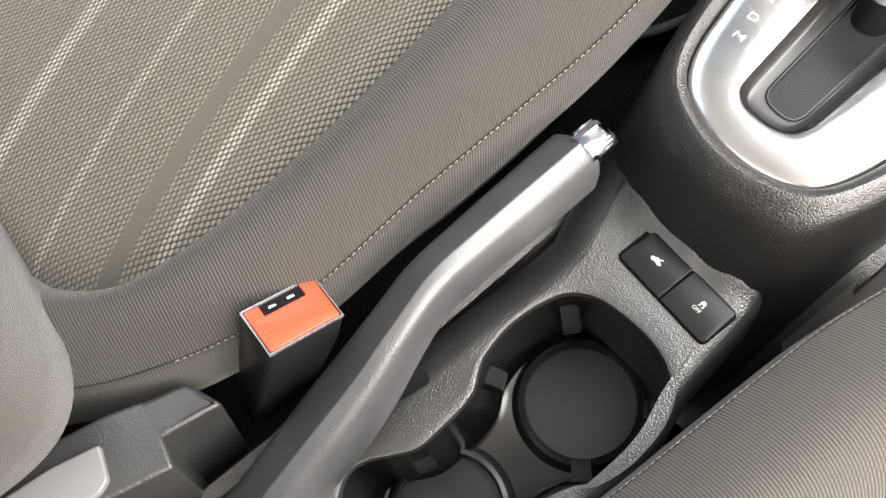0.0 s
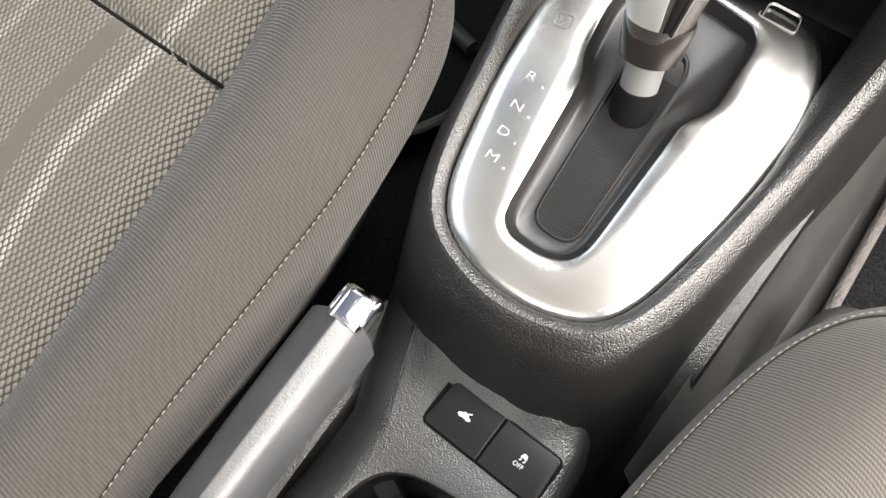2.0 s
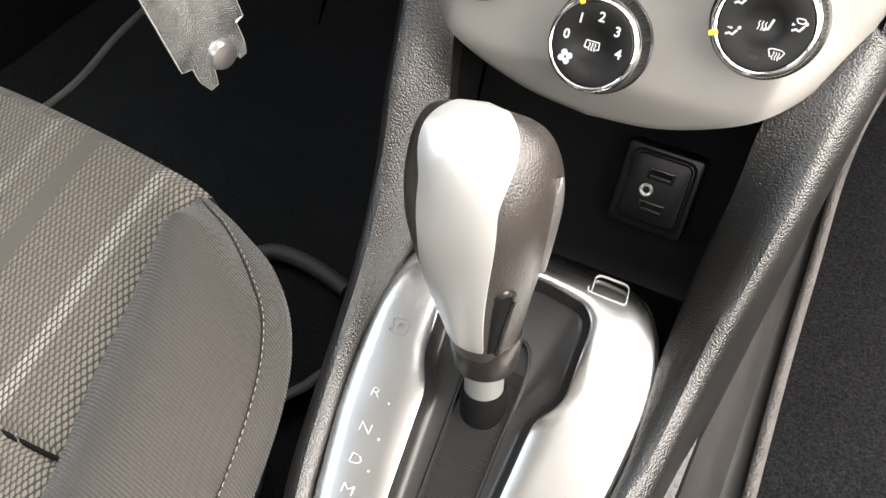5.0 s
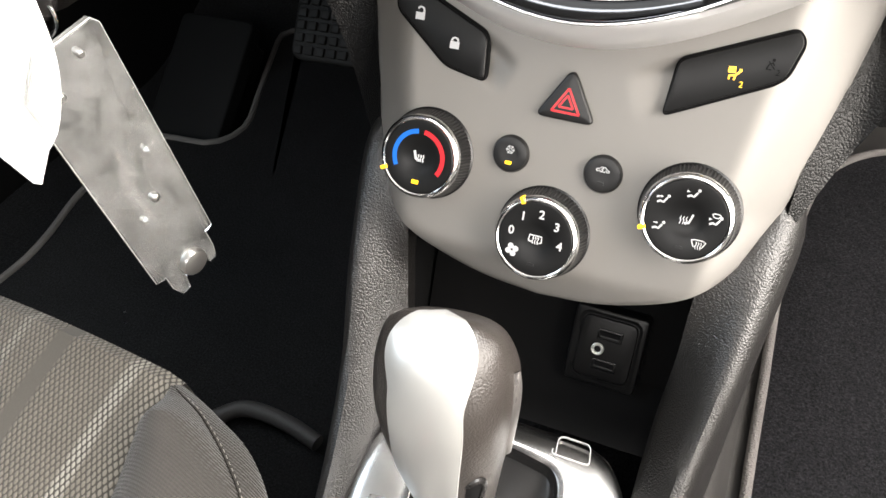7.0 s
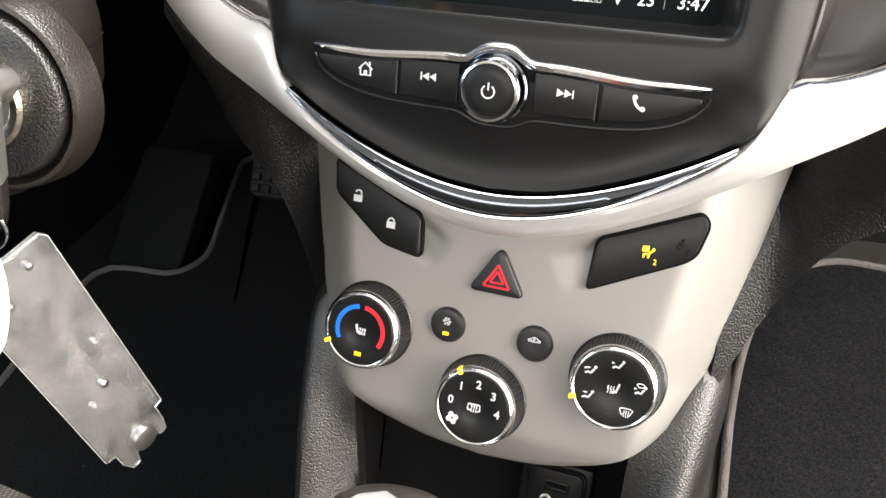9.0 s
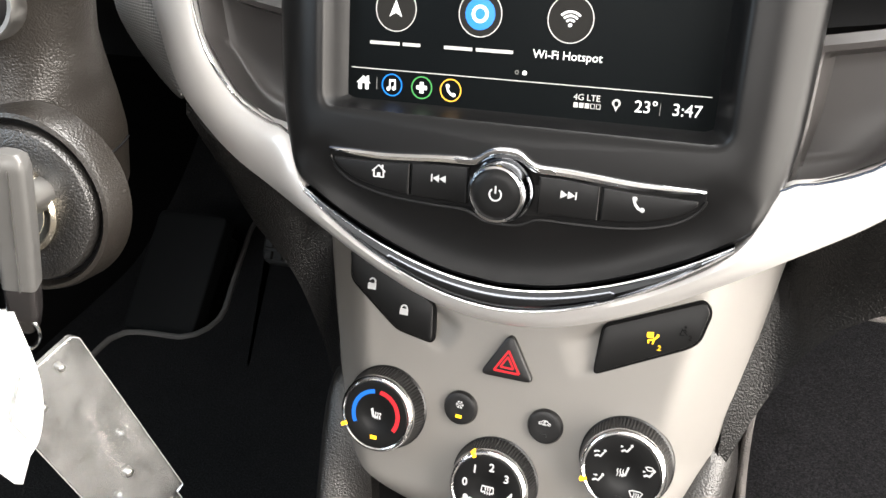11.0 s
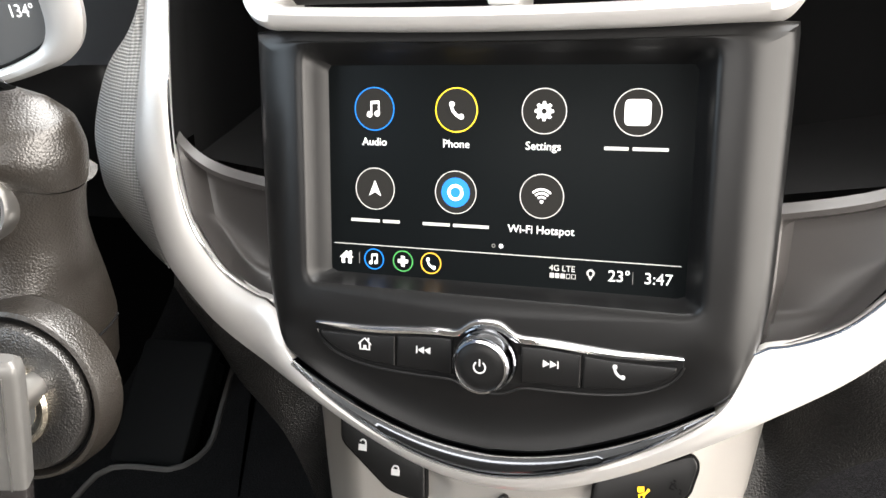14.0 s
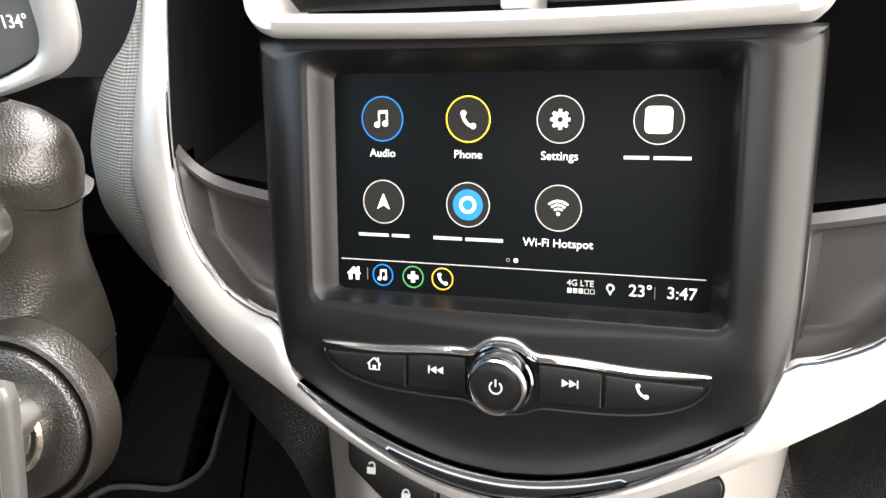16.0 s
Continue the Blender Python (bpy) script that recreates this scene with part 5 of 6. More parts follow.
for x, shapes, lit in ((-0.022, SNOW, True), (0.022, CAR_SIDE, False)):
    m = on_hvac(x, -0.0431)
    b = lathe("push_button", [(0.0090, -0.002), (0.0089, 0.0008), (0.0085, 0.0016), (0.0081, 0.0026), (0.0072, 0.0029), (0.004, 0.0026)], m, M_BLACK, climate, 48, "round black push button")
    pictogram("symbol", shapes, shift(m, 0, 0.0022, 0.0029), -0.0004, 0.0001, M_WHITE, b, scale=0.95)
    pictogram("lamp", [("line", [(-1.5, -4.0), (1.5, -4.0)], 1.5)], shift(m, 0, 0, 0.0029), -0.0003, 0.0002, M_AMBER if lit else M_BLACK, b, "amber indicator lamp" if lit else "")
F_PANEL = shift(F_HVAC, 0, 0, -0.0045)
haz = plate("hazard_button", round_poly([(0, 0.0015), (-0.0142, -0.0228), (0.0142, -0.0228)], [0.006, 0.0045, 0.0045], 6), F_PANEL, -0.004, 0.0030, M_BLACK, climate, 0.0012, 0.0003, "black triangular hazard button with a red triangle")
for k, w in ((1.0, 1.0), (0.52, 0.9)):
    tri = [(0, 6.4 * k), (-6.4 * k, -4.4 * k), (6.4 * k, -4.4 * k), (0, 6.4 * k), (-0.3 * k, 5.9 * k)]
    pictogram("warning_triangle", [("line", [tri[0], tri[1]], w), ("line", [tri[1], tri[2]], w), ("line", [tri[2], tri[0]], w)], shift(F_PANEL, 0, -0.0147), 0.0028, 0.00345, M_REDINK, haz, "red triangle outline")
LOCK = [(-0.091, 0.0295), (-0.0425, 0.0085), (-0.0408, -0.0125), (-0.0605, -0.0085), (-0.0885, 0.0135)]
plate("switch_well", round_poly(shrink(LOCK, -0.0013), 0.004), shift(F_PANEL, 0, 0, 0.0), -0.006, 0.0006, M_DEEP, climate, 0.0003)
lock = plate("lock_switch", round_poly(LOCK, 0.0035), F_PANEL, -0.004, 0.0016, M_SOFT, climate, 0.0008, 0.0, "black door lock rocker switch")
pictogram("open_padlock", PADLOCK_OPEN, shift(F_PANEL, -0.0765, 0.0125, 0.0), 0.0014, 0.0019, M_WHITE, lock, scale=1.5)
pictogram("padlock", PADLOCK, shift(F_PANEL, -0.0575, 0.0022, 0.0), 0.0014, 0.0019, M_WHITE, lock, scale=1.5)
BAG = [(0.0435, 0.0118), (0.0872, 0.0310), (0.0900, 0.0265), (0.0865, 0.0125), (0.0825, 0.0090), (0.0412, -0.0118)]
plate("indicator_well", round_poly(shrink(BAG, -0.0013), 0.004), F_PANEL, -0.006, 0.0006, M_DEEP, climate, 0.0003)
bag = plate("indicator_panel", round_poly(BAG, 0.003), F_PANEL, -0.004, 0.0014, M_SOFT, climate, 0.0006, 0.0, "black indicator panel with a lit amber symbol")
pictogram("bag_symbol", BAG_OFF, shift(F_PANEL, 0.0668, 0.0098, 0.0), 0.0013, 0.0018, M_AMBER, bag, "lit amber symbol", scale=1.2)
pictogram("belt_symbol", BELT_MAN, shift(F_PANEL, 0.0795, 0.0160, 0.0), 0.0013, 0.0017, M_DEEP, bag, scale=1.1)
for (x, v, sc), mm in (((0.0700, 0.0062, 0.0034), M_AMBER), ((0.0828, 0.0133, 0.0034), M_DEEP)):
    lettering("numeral", "2", sc, shift(F_PANEL, x, v, 0.0017), mm, bag)

# ---- touch screen content ----
M_SCR_WHITE = glowing("screen white", (0.95, 0.95, 0.93), 1.0)
M_SCR_GREY = glowing("screen grey", (0.32, 0.31, 0.29), 0.35)
M_SCR_DISC = glowing("screen icon disc", (0.020, 0.019, 0.0175), 0.9, 0.5)
M_SCR_DISC.node_tree.nodes["Principled BSDF"].inputs["Specular IOR Level"].default_value = 0.05
M_SCR_BLUE = glowing("screen blue", (0.015, 0.20, 0.70), 0.9)
M_SCR_YELLOW = glowing("screen yellow", (1.0, 0.68, 0.02), 1.1)
M_SCR_ORANGE = glowing("screen orange", (0.9, 0.45, 0.05), 1.0)
M_SCR_GREEN = glowing("screen green", (0.08, 0.36, 0.10), 0.8)
M_SCR_PALE = glowing("screen pale ring", (0.6, 0.58, 0.55), 0.8)
SH = -0.0127
XS = (-0.0578, -0.0193, 0.0192, 0.0575)
rows_ = [(0.0969, (("Audio", NOTES, M_SCR_BLUE), ("Phone", HANDSET, M_SCR_YELLOW), ("Settings", GEAR, M_SCR_PALE), ((0.0098, 0.0142), None, M_SCR_PALE))),
         (0.0611, (((0.0142, 0.0082), ARROWHEAD, M_SCR_PALE), ((0.0128, 0.0164), None, M_SCR_PALE), ("Wi-Fi Hotspot", WAVES, M_SCR_PALE)))]
for r, (v, items) in enumerate(rows_):
    for c, (text, shapes, ringmat) in enumerate(items):
        m = shift(F_BEZEL, XS[c], v)
        rad = 9.4
        disc = pictogram("icon_disc", [("disc", 0, 0, rad)], m, SH, SH + 0.00015, M_SCR_DISC, screen)
        pictogram("icon_ring", [("arc", 0, 0, rad, 0, 360, 0.36 if ringmat is M_SCR_PALE else 0.5)], m, SH, SH + 0.00025, ringmat, screen)
        if shapes:
            pictogram("icon", shapes, m, SH, SH + 0.0003, M_SCR_WHITE, screen, scale=1.45 if shapes is not WAVES else 1.15)
        elif r == 0:
            pictogram("icon", [("poly", round_poly(rect(0, 0, 10.5, 10.5), 2.4))], m, SH, SH + 0.0003, M_SCR_WHITE, screen, "plain white rounded square icon")
        else:
            pictogram("icon", [("disc", 0, 0, 6.6)], m, SH, SH + 0.0003, M_SCR_BLUE, screen, "plain blue disc icon")
            pictogram("icon", [("arc", 0.0, 0.0, 3.0, 0, 360, 1.3)], m, SH, SH + 0.0005, M_SCR_WHITE, screen)
        lm = shift(F_BEZEL, XS[c], v - 0.0147, SH + 0.0002)
        if isinstance(text, str):
            lettering("caption", text, 0.0049, lm, M_SCR_WHITE, screen)
        else:
            total = sum(text) + 0.0016
            x = -total / 2
            for w in text:
                pictogram("caption_bar", [("line", [(x * 1000, 0), ((x + w) * 1000, 0)], 1.4)], lm, -0.0001, 0.0001, M_SCR_PALE, screen)
                x += w + 0.0016
bar = shift(F_BEZEL, 0, 0.0284)
pictogram("rule", [("line", [(-78.6, 6.5), (78.0, 6.5)], 0.35)], bar, SH, SH + 0.0002, M_SCR_PALE, screen)
pictogram("home_icon", HOUSE_FULL, shift(bar, -0.0726, 0), SH, SH + 0.0003, M_SCR_WHITE, screen, scale=1.3)
pictogram("divider", [("line", [(-66.0, -2.5), (-66.0, 2.8)], 0.25)], bar, SH, SH + 0.0002, M_SCR_GREY, screen)
for x, shapes, mm in ((-0.0586, NOTES, M_SCR_BLUE), (-0.0443, [("line", [(-2.4, 0), (2.4, 0)], 1.7), ("line", [(0, -2.4), (0, 2.4)], 1.7)], M_SCR_GREEN), (-0.0307, HANDSET, M_SCR_ORANGE)):
    pictogram("icon_ring", [("arc", 0, 0, 4.7, 0, 360, 0.5)], shift(bar, x, 0), SH, SH + 0.0002, mm, screen)
    pictogram("icon", shapes, shift(bar, x, 0), SH, SH + 0.0003, M_SCR_WHITE, screen, scale=1.0)
pictogram("page_dot", [("disc", 1.8, 10.0, 0.95)], bar, SH, SH + 0.0002, M_SCR_WHITE, screen)
pictogram("page_dot", [("arc", -1.6, 10.0, 0.7, 0, 360, 0.3)], bar, SH, SH + 0.0002, M_SCR_GREY, screen)
lettering("network_text", "4G LTE", 0.0036, shift(bar, 0.029, 0.0020, SH + 0.0002), M_SCR_PALE, screen)
for i in range(5):
    x = 24.6 + 2.35 * i
    shapes = [("poly", rect(x, -1.2, 1.8, 2.0))] if i < 3 else [("line", [(x - 0.8, -2.1), (x + 0.8, -2.1), (x + 0.8, -0.3), (x - 0.8, -0.3), (x - 0.8, -2.1)], 0.25)]
    pictogram("signal_block", shapes, bar, SH, SH + 0.0002, M_SCR_PALE, screen)
pictogram("place_pin", [("arc", 41.2, 0.9, 1.3, -40, 220, 0.8), ("poly", [(39.9, 0.3), (41.2, -2.4), (42.5, 0.3), (41.2, -0.6)])], bar, SH, SH + 0.0002, M_SCR_PALE, screen)
lettering("temperature_text", "23\u00b0", 0.0068, shift(bar, 0.0532, 0.0002, SH + 0.0002), M_SCR_WHITE, screen)
lettering("clock_text", "3:47", 0.0068, shift(bar, 0.0692, 0.0002, SH + 0.0002), M_SCR_WHITE, screen)
pictogram("divider", [("line", [(58.8, -2.5), (58.8, 2.5)], 0.2)], bar, SH, SH + 0.0002, M_SCR_GREY, screen)

# ---- button row ----
def row_top(x):
    x = abs(x)
    return 0.0004 + 0.0022 * ease(0.06, 0.02, x) + 0.0058 * math.exp(-(x / 0.0105) ** 4) if x < 0.03 else 0.0004 + 0.0022 * ease(0.06, 0.02, x)


def row_bottom(x):
    x = abs(x)
    return -0.0193 * math.sqrt(max(0.0, 1 - (x / 0.0822) ** 4.5)) - 0.0043 * math.exp(-(x / 0.0125) ** 4)


xs_ = [0.0818 * math.sin(math.pi / 2 * k / 50) for k in range(-50, 51)]
outline = [Vector((x, row_bottom(x) - 0.0004)) for x in xs_] + [Vector((x, row_top(x))) for x in xs_[::-1]]
# raised dark plate painted in as the shade of a recess round the buttons
plate("button_shade_border", outline, F_BEZEL, -0.004, 0.0007, M_DEEP, unit, 0.0003)
bm = bmesh.new()
sec = []
for x in xs_:
    w = 0.0024 * (1 - (abs(x) / 0.083) ** 8) + 0.0006 + 0.0012 * math.exp(-(x / 0.012) ** 4)
    t = row_top(x)
    sec.append([F_BEZEL @ Vector((x, t + d, h)) for d, h in ((0.0004, -0.001), (0.0004, 0.0012), (-0.0002, 0.002), (-w * 0.5, 0.0023), (-w, 0.0016), (-w, 0.0004))])
loft(bm, sec, False)
part("chrome_brow", bm, M_CHROME, unit, "chrome brow over the buttons")
spans = [(-0.0800, -0.0425, "home", HOUSE, -0.0570, 1.2), (-0.0415, -0.0155, "back", SKIP_BACK, -0.0285, 1.45), (0.0155, 0.0408, "skip", SKIP_FWD, 0.0280, 1.45), (0.0418, 0.0800, "phone", HANDSET, 0.0565, 1.15)]
for x0, x1, what, shapes, cx, sc in spans:
    xx = np.linspace(x0, x1, 40)
    lean = 0.12
    low_ = [Vector((x + 0.0, row_bottom(x) + 0.0022)) for x in xx]
    top_ = [Vector((x, row_top(x) - 0.0042)) for x in xx]
    keep = [i for i in range(len(xx)) if top_[i].y - low_[i].y > 0.0008]
    ol = [low_[i] for i in keep] + [top_[i] for i in keep[::-1]]
    b = plate("push_button", ol, F_BEZEL, 0.0, 0.0024, M_SOFT, unit, 0.0006, 0.0, "flat black push button")
    pictogram("symbol", shapes, shift(F_BEZEL, cx, -0.0078), 0.0022, 0.0027, M_WHITE, b, scale=sc)
m = shift(F_BEZEL, 0, -0.0092)
bm = bmesh.new()
tube(bm, [F_BEZEL @ Vector((x, row_bottom(x) - 0.0009, 0.0004)) for x in xs_], 0.0008, 6)
part("lower_lip", bm, M_SOFT, unit)
vol = lathe("volume_knob", [(0.0138, 0.0), (0.0136, 0.004), (0.0130, 0.0045, 1), (0.0124, 0.0108, 1), (0.0118, 0.0112)], m, M_DARKCHROME, unit, 96, "knurled chrome volume knob", 0.00016)
lathe("ring", [(0.0121, 0.0106), (0.0123, 0.0116), (0.0117, 0.0126), (0.0108, 0.0128), (0.0104, 0.0120)], m, M_CHROME, vol, 64, "bright chrome ring", caps=(False, False))
lathe("cap", [(0.0106, 0.0118), (0.0100, 0.0122), (0.006, 0.0124)], m, M_SOFT, vol, 48, "satin black knob cap")
pictogram("power_symbol", POWER, shift(m, 0, 0), 0.0122, 0.0126, M_WHITE, vol, scale=1.2)

# ---- console details ----
def plate_mark(name, text, x, y, size):
    p = on_plate(x, y)
    lettering(name, text, size, shift(F_PLATE, p.x, p.y, 0.0027, 2) @ Matrix.Diagonal((1.4, 1, 1, 1)), M_ENGRAVE, shift_plate, "pale raised gear letter", bold=-0.00018)


for text, x, y in (("R", -0.0478, -0.1596), ("N", -0.0440, -0.1761), ("D", -0.0412, -0.1905), ("M", -0.0378, -0.2037)):
    plate_mark("gear_letter", text, x, y, 0.0070)
    p = on_plate(x + 0.0085, y - 0.002)
    pictogram("gear_dot", [("disc", 0, 0, 0.45)], shift(F_PLATE, p.x, p.y), 0.002, 0.0028, M_ENGRAVE, shift_plate)
p = on_plate(-0.0533, -0.126)
fm = shift(F_PLATE, p.x, p.y, 0.0, 6)
pictogram("park_frame", [("line", round_poly(rect(0, 0, 9, 8), 2, 4) + [(-2.5, -4)], 0.4)], fm, 0.002, 0.0028, M_GREYINK, shift_plate)
lettering("gear_letter", "P", 0.0062, shift(fm, 0, 0, 0.0026), M_GREYINK, shift_plate, "pale raised gear letter")
p = on_plate(0.0343, -0.0682)
rm = shift(F_PLATE, p.x, p.y, front_dip(p.y)) @ pose(0, 0, 0, -6.5, 0, 0)
pictogram("cover_gap", [("line", [Vector(q) * 1000 for q in round_poly([(-0.0105, -0.005), (0.0105, -0.005), (0.0082, 0.0061), (-0.0082, 0.0061)], 0.0028)] + [(-7.7, -5.0)], 0.35)], rm, 0.001, 0.0029, M_STEEL, shift_plate, "outline of the shift lock cover")
for x0, x1, shapes, cx, sc, txt in ((0.0012, 0.0358, HATCH_CAR, 0.018, 1.5, None), (0.0368, 0.0722, SKID_CAR, 0.0545, 1.5, "OFF")):
    a, b = on_rear(x0, -0.3035), on_rear(x1, -0.277)
    rr = [0.003, 0.001, 0.001, 0.004] if txt is None else [0.001, 0.004, 0.003, 0.001]
    sw = plate("push_switch", round_poly([(a.x, a.y), (b.x, a.y), (b.x - (0.0 if txt is None else 0.001), b.y), (a.x + (0.002 if txt is None else 0.0), b.y)], rr), F_REAR, -0.004, 0.0026, M_SOFT, console, 0.0009, 0.0, "flat black console push switch")
    c = on_rear(cx, -0.289)
    pictogram("symbol", shapes, shift(F_REAR, c.x, c.y + (0.001 if txt else 0), 0.0), 0.0024, 0.0029, M_WHITE, sw, scale=sc)
    if txt:
        lettering("symbol_text", txt, 0.0034, shift(F_REAR, c.x, c.y - 0.0032, 0.0027), M_WHITE, sw)
a = on_rear(0.0363, -0.2902)
plate("switch_seat", round_poly(rect(a.x, a.y, 0.0728, 0.0288), 0.005), F_REAR, -0.004, 0.0008, M_DEEP, console, 0.0004)
# media sockets
media = thing("media_socket_panel", "black socket panel with two ports and a round jack", "socket panel")
plate("surround", round_poly(rect(0, 0, 0.041, 0.046), 0.003), F_USB, -0.02, 0.0, M_SOFT, media, 0.0012)
pictogram("groove", [("line", round_poly(rect(0, 0.5, 34, 39), 6, 6) + [(-11, -19)], 1.6)], F_USB, -0.0005, 0.0005, M_DEEP, media)
face = plate("face", round_poly(rect(0, 0.0005, 0.0315, 0.0365), 0.0055, 6), F_USB, -0.004, 0.0018, M_SOFT, media, 0.0008, 0.0, "rounded satin black face")
for y in (0.0092, -0.0090):
    port = plate("port_frame", round_poly(rect(0.001, y, 0.0142, 0.0066), 0.0006), F_USB, 0.0, 0.0023, M_GLOSS, face, 0.0004, 0.0, "dark rectangular port")
    plate("port_slot", rect(0.001, y + 0.0008, 0.0118, 0.003), F_USB, 0.001, 0.0025, M_DEEP, face, 0.0001)
    plate("port_tongue", rect(0.001, y - 0.0012, 0.0110, 0.0012), F_USB, 0.001, 0.0026, M_TAB, face, 0.0001)
lathe("jack_ring", [(0.0036, 0.0012), (0.0036, 0.0026), (0.0030, 0.0030), (0.0020, 0.0026), (0.0018, 0.0012)], shift(F_USB, -0.0042, 0.0), satin("bright jack ring", (0.75, 0.75, 0.7), 0.3, 0.6), face, 32, "pale round jack ring", caps=(False, False))

# ---- air vents ----
vent = thing("centre_air_vents", "pair of black slatted air vents in a satin silver frame", "air vent")
at_v = lambda x, v, h: F_BEZEL @ Vector((x + 0.0022, v, h))
bm = bmesh.new()
sec = []
for x in 0.1145 * np.sin(np.linspace(-math.pi / 2, math.pi / 2, 161)):
    e = abs(x) / 0.1145
    turn = min(1.0, max(0.0, (e - 0.90) / 0.10))
    lo_v = 0.1285 + 0.0030 * e ** 2 + 0.012 * (1 - math.sqrt(1 - turn ** 2))
    hi_v = lo_v + 0.0098 + 0.006 * ease(0.86, 0.97, e)
    sec.append([at_v(x, lo_v, -0.02), at_v(x, lo_v, -0.002), at_v(x, lo_v + 0.0008, 0.003), at_v(x, lo_v + 0.003, 0.0058), at_v(x, lo_v * 0.4 + hi_v * 0.6, 0.0066), at_v(x, hi_v - 0.001, 0.0052), at_v(x, hi_v, 0.0025), at_v(x, hi_v + 0.0012, -0.03)])
loft(bm, sec, False)
part("frame_rail", bm, M_SILVER, vent, "satin silver lower frame rail")
for s in (-1, 1):
    bm = bmesh.new()
    for_side = [(0.1085, 0.1395), (0.1095, 0.146), (0.1110, 0.160), (0.1130, 0.180), (0.1150, 0.205)]
    loft(bm, [[at_v(s * (x + d), v, h) for d, h in ((-0.0062, -0.03), (-0.0060, 0.001), (-0.0048, 0.0042), (0.0, 0.0064), (0.0045, 0.0048), (0.0060, 0.001), (0.0062, -0.02))] for x, v in for_side], False)
    part("frame_side", bm, M_SILVER, vent, "satin silver frame side")
plate("frame_divider", round_poly(rect(0.0032, 0.170, 0.0125, 0.062), 0.002), F_BEZEL, -0.03, 0.0005, M_SILVER, vent, 0.002, 0.0, "silver divider between the vents")
plate("frame_top", round_poly(rect(0.002, 0.207, 0.238, 0.014), 0.004), F_BEZEL, -0.03, 0.005, M_SILVER, vent, 0.003)
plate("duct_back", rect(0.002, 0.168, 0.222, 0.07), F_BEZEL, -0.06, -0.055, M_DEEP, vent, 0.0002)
for s in (-1, 1):
    for k in range(4):
        slat = shift(F_BEZEL, s * 0.058 + 0.003, 0.150 + 0.0145 * k, -0.014) @ pose(0, 0, 0, 60, 0, 0)
        plate("slat", round_poly(rect(0, 0, 0.100, 0.022), 0.001), slat, -0.0012, 0.0012, M_BLACK, vent, 0.0005)


# ---- steering column, ignition and key ----
column = thing("steering_column", "dark brown grained steering column shroud with an ignition lock", "steering column")
EDGE_Z = [0.515, 0.522, 0.541, 0.568, 0.592, 0.620, 0.645, 0.669, 0.693, 0.709, 0.724, 0.733, 0.738]
EDGE_X = [-0.284, -0.267, -0.235, -0.210, -0.196, -0.189, -0.187, -0.181, -0.171, -0.168, -0.168, -0.176, -0.188]
FACE_Z = [0.515, 0.53, 0.56, 0.59, 0.62, 0.644, 0.656, 0.668, 0.684, 0.6915, 0.6935, 0.700, 0.712, 0.722, 0.730, 0.738]
FACE_Y = [-0.020, -0.040, -0.056, -0.067, -0.071, -0.0675, -0.058, -0.051, -0.0475, -0.0465, -0.0500, -0.0535, -0.0535, -0.0490, -0.0420, -0.0300]


def shroud_row(z, grow=0.0):
    """One level of the shroud: flank, rounded corner, then the face towards the wheel."""
    xr, yf = float(np.interp(z, EDGE_Z, EDGE_X)), float(np.interp(z, FACE_Z, FACE_Y))
    crease = math.exp(-((z - 0.6925) / 0.022) ** 2)
    row = [Vector((xr - 0.150, 0.08, z)), Vector((xr - 0.062, 0.02, z))] if z < 0.672 else [Vector((xr - 0.050, 0.006, z)), Vector((xr - 0.034, -0.006, z))]
    for k in range(15):
        a = radians(-30 + 120 * k / 14)
        row.append(Vector((xr - 0.036 + (0.036 + grow) * math.cos(a) ** 0.85 if math.cos(a) > 0 else xr - 0.036, -0.022 + (yf - grow + 0.022) * math.sin(a) * (1.0 if a > 0 else 0.8), z)))
    row += [Vector((x, yf - grow, z)) for x in (xr - 0.06, xr - 0.10, xr - 0.16)]
    for p in row:
        p.z += crease * (0.55 * max(0.0, -0.168 - p.x) if p.x < -0.168 else 0.25 * (p.x + 0.168)) * (1 if p.x > -0.25 else 0.6)
    return row


for name, z0, z1, n, label in (("lower_cover", 0.515, 0.6922, 46, "dark brown grained lower shroud"), ("upper_cover", 0.6932, 0.738, 18, "dark brown grained upper shroud")):
    bm = bmesh.new()
    rows = [shroud_row(z0 + (z1 - z0) * k / n) for k in range(n + 1)]
    for k in range(len(rows[0])):
        for _ in range(2):
            ys_ = [r[k].y for r in rows]
            for q in range(1, len(rows) - 1):
                rows[q][k].y = 0.25 * ys_[q - 1] + 0.5 * ys_[q] + 0.25 * ys_[q + 1]
    if name == "upper_cover":
        rows = [[p + Vector((0, 0.006, 0)) for p in rows[0]]] + rows + [[p + Vector((-0.010, 0.02, -0.014)) for p in rows[-1]]]
    loft(bm, rows, False)
    part(name, bm, M_BROWN, column, label)
bm = bmesh.new()
tube(bm, [p.lerp(q, 0.5) + Vector((0.0002, -0.0002, 0)) for p, q in zip(shroud_row(0.6135), shroud_row(0.6145))][2:14], 0.0007, 6)
part("parting_line", bm, M_DEEP, column, "dark parting line")
F_STK = plane_frame((-0.203, -0.050, 0.698), u=(0.95, 0.3, 0), v=(0, 0.2, 0.98))
lathe("stalk_ring", [(0.0185, -0.01), (0.0183, 0.004), (0.0172, 0.0062), (0.0155, 0.006), (0.0148, 0.003)], F_STK, M_STEEL, column, 40, "bright ring on the shroud", caps=(False, False))
lathe("stalk_cap", [(0.0152, 0.0), (0.0145, 0.0035), (0.008, 0.0048)], F_STK, M_BLACK, column, 36)
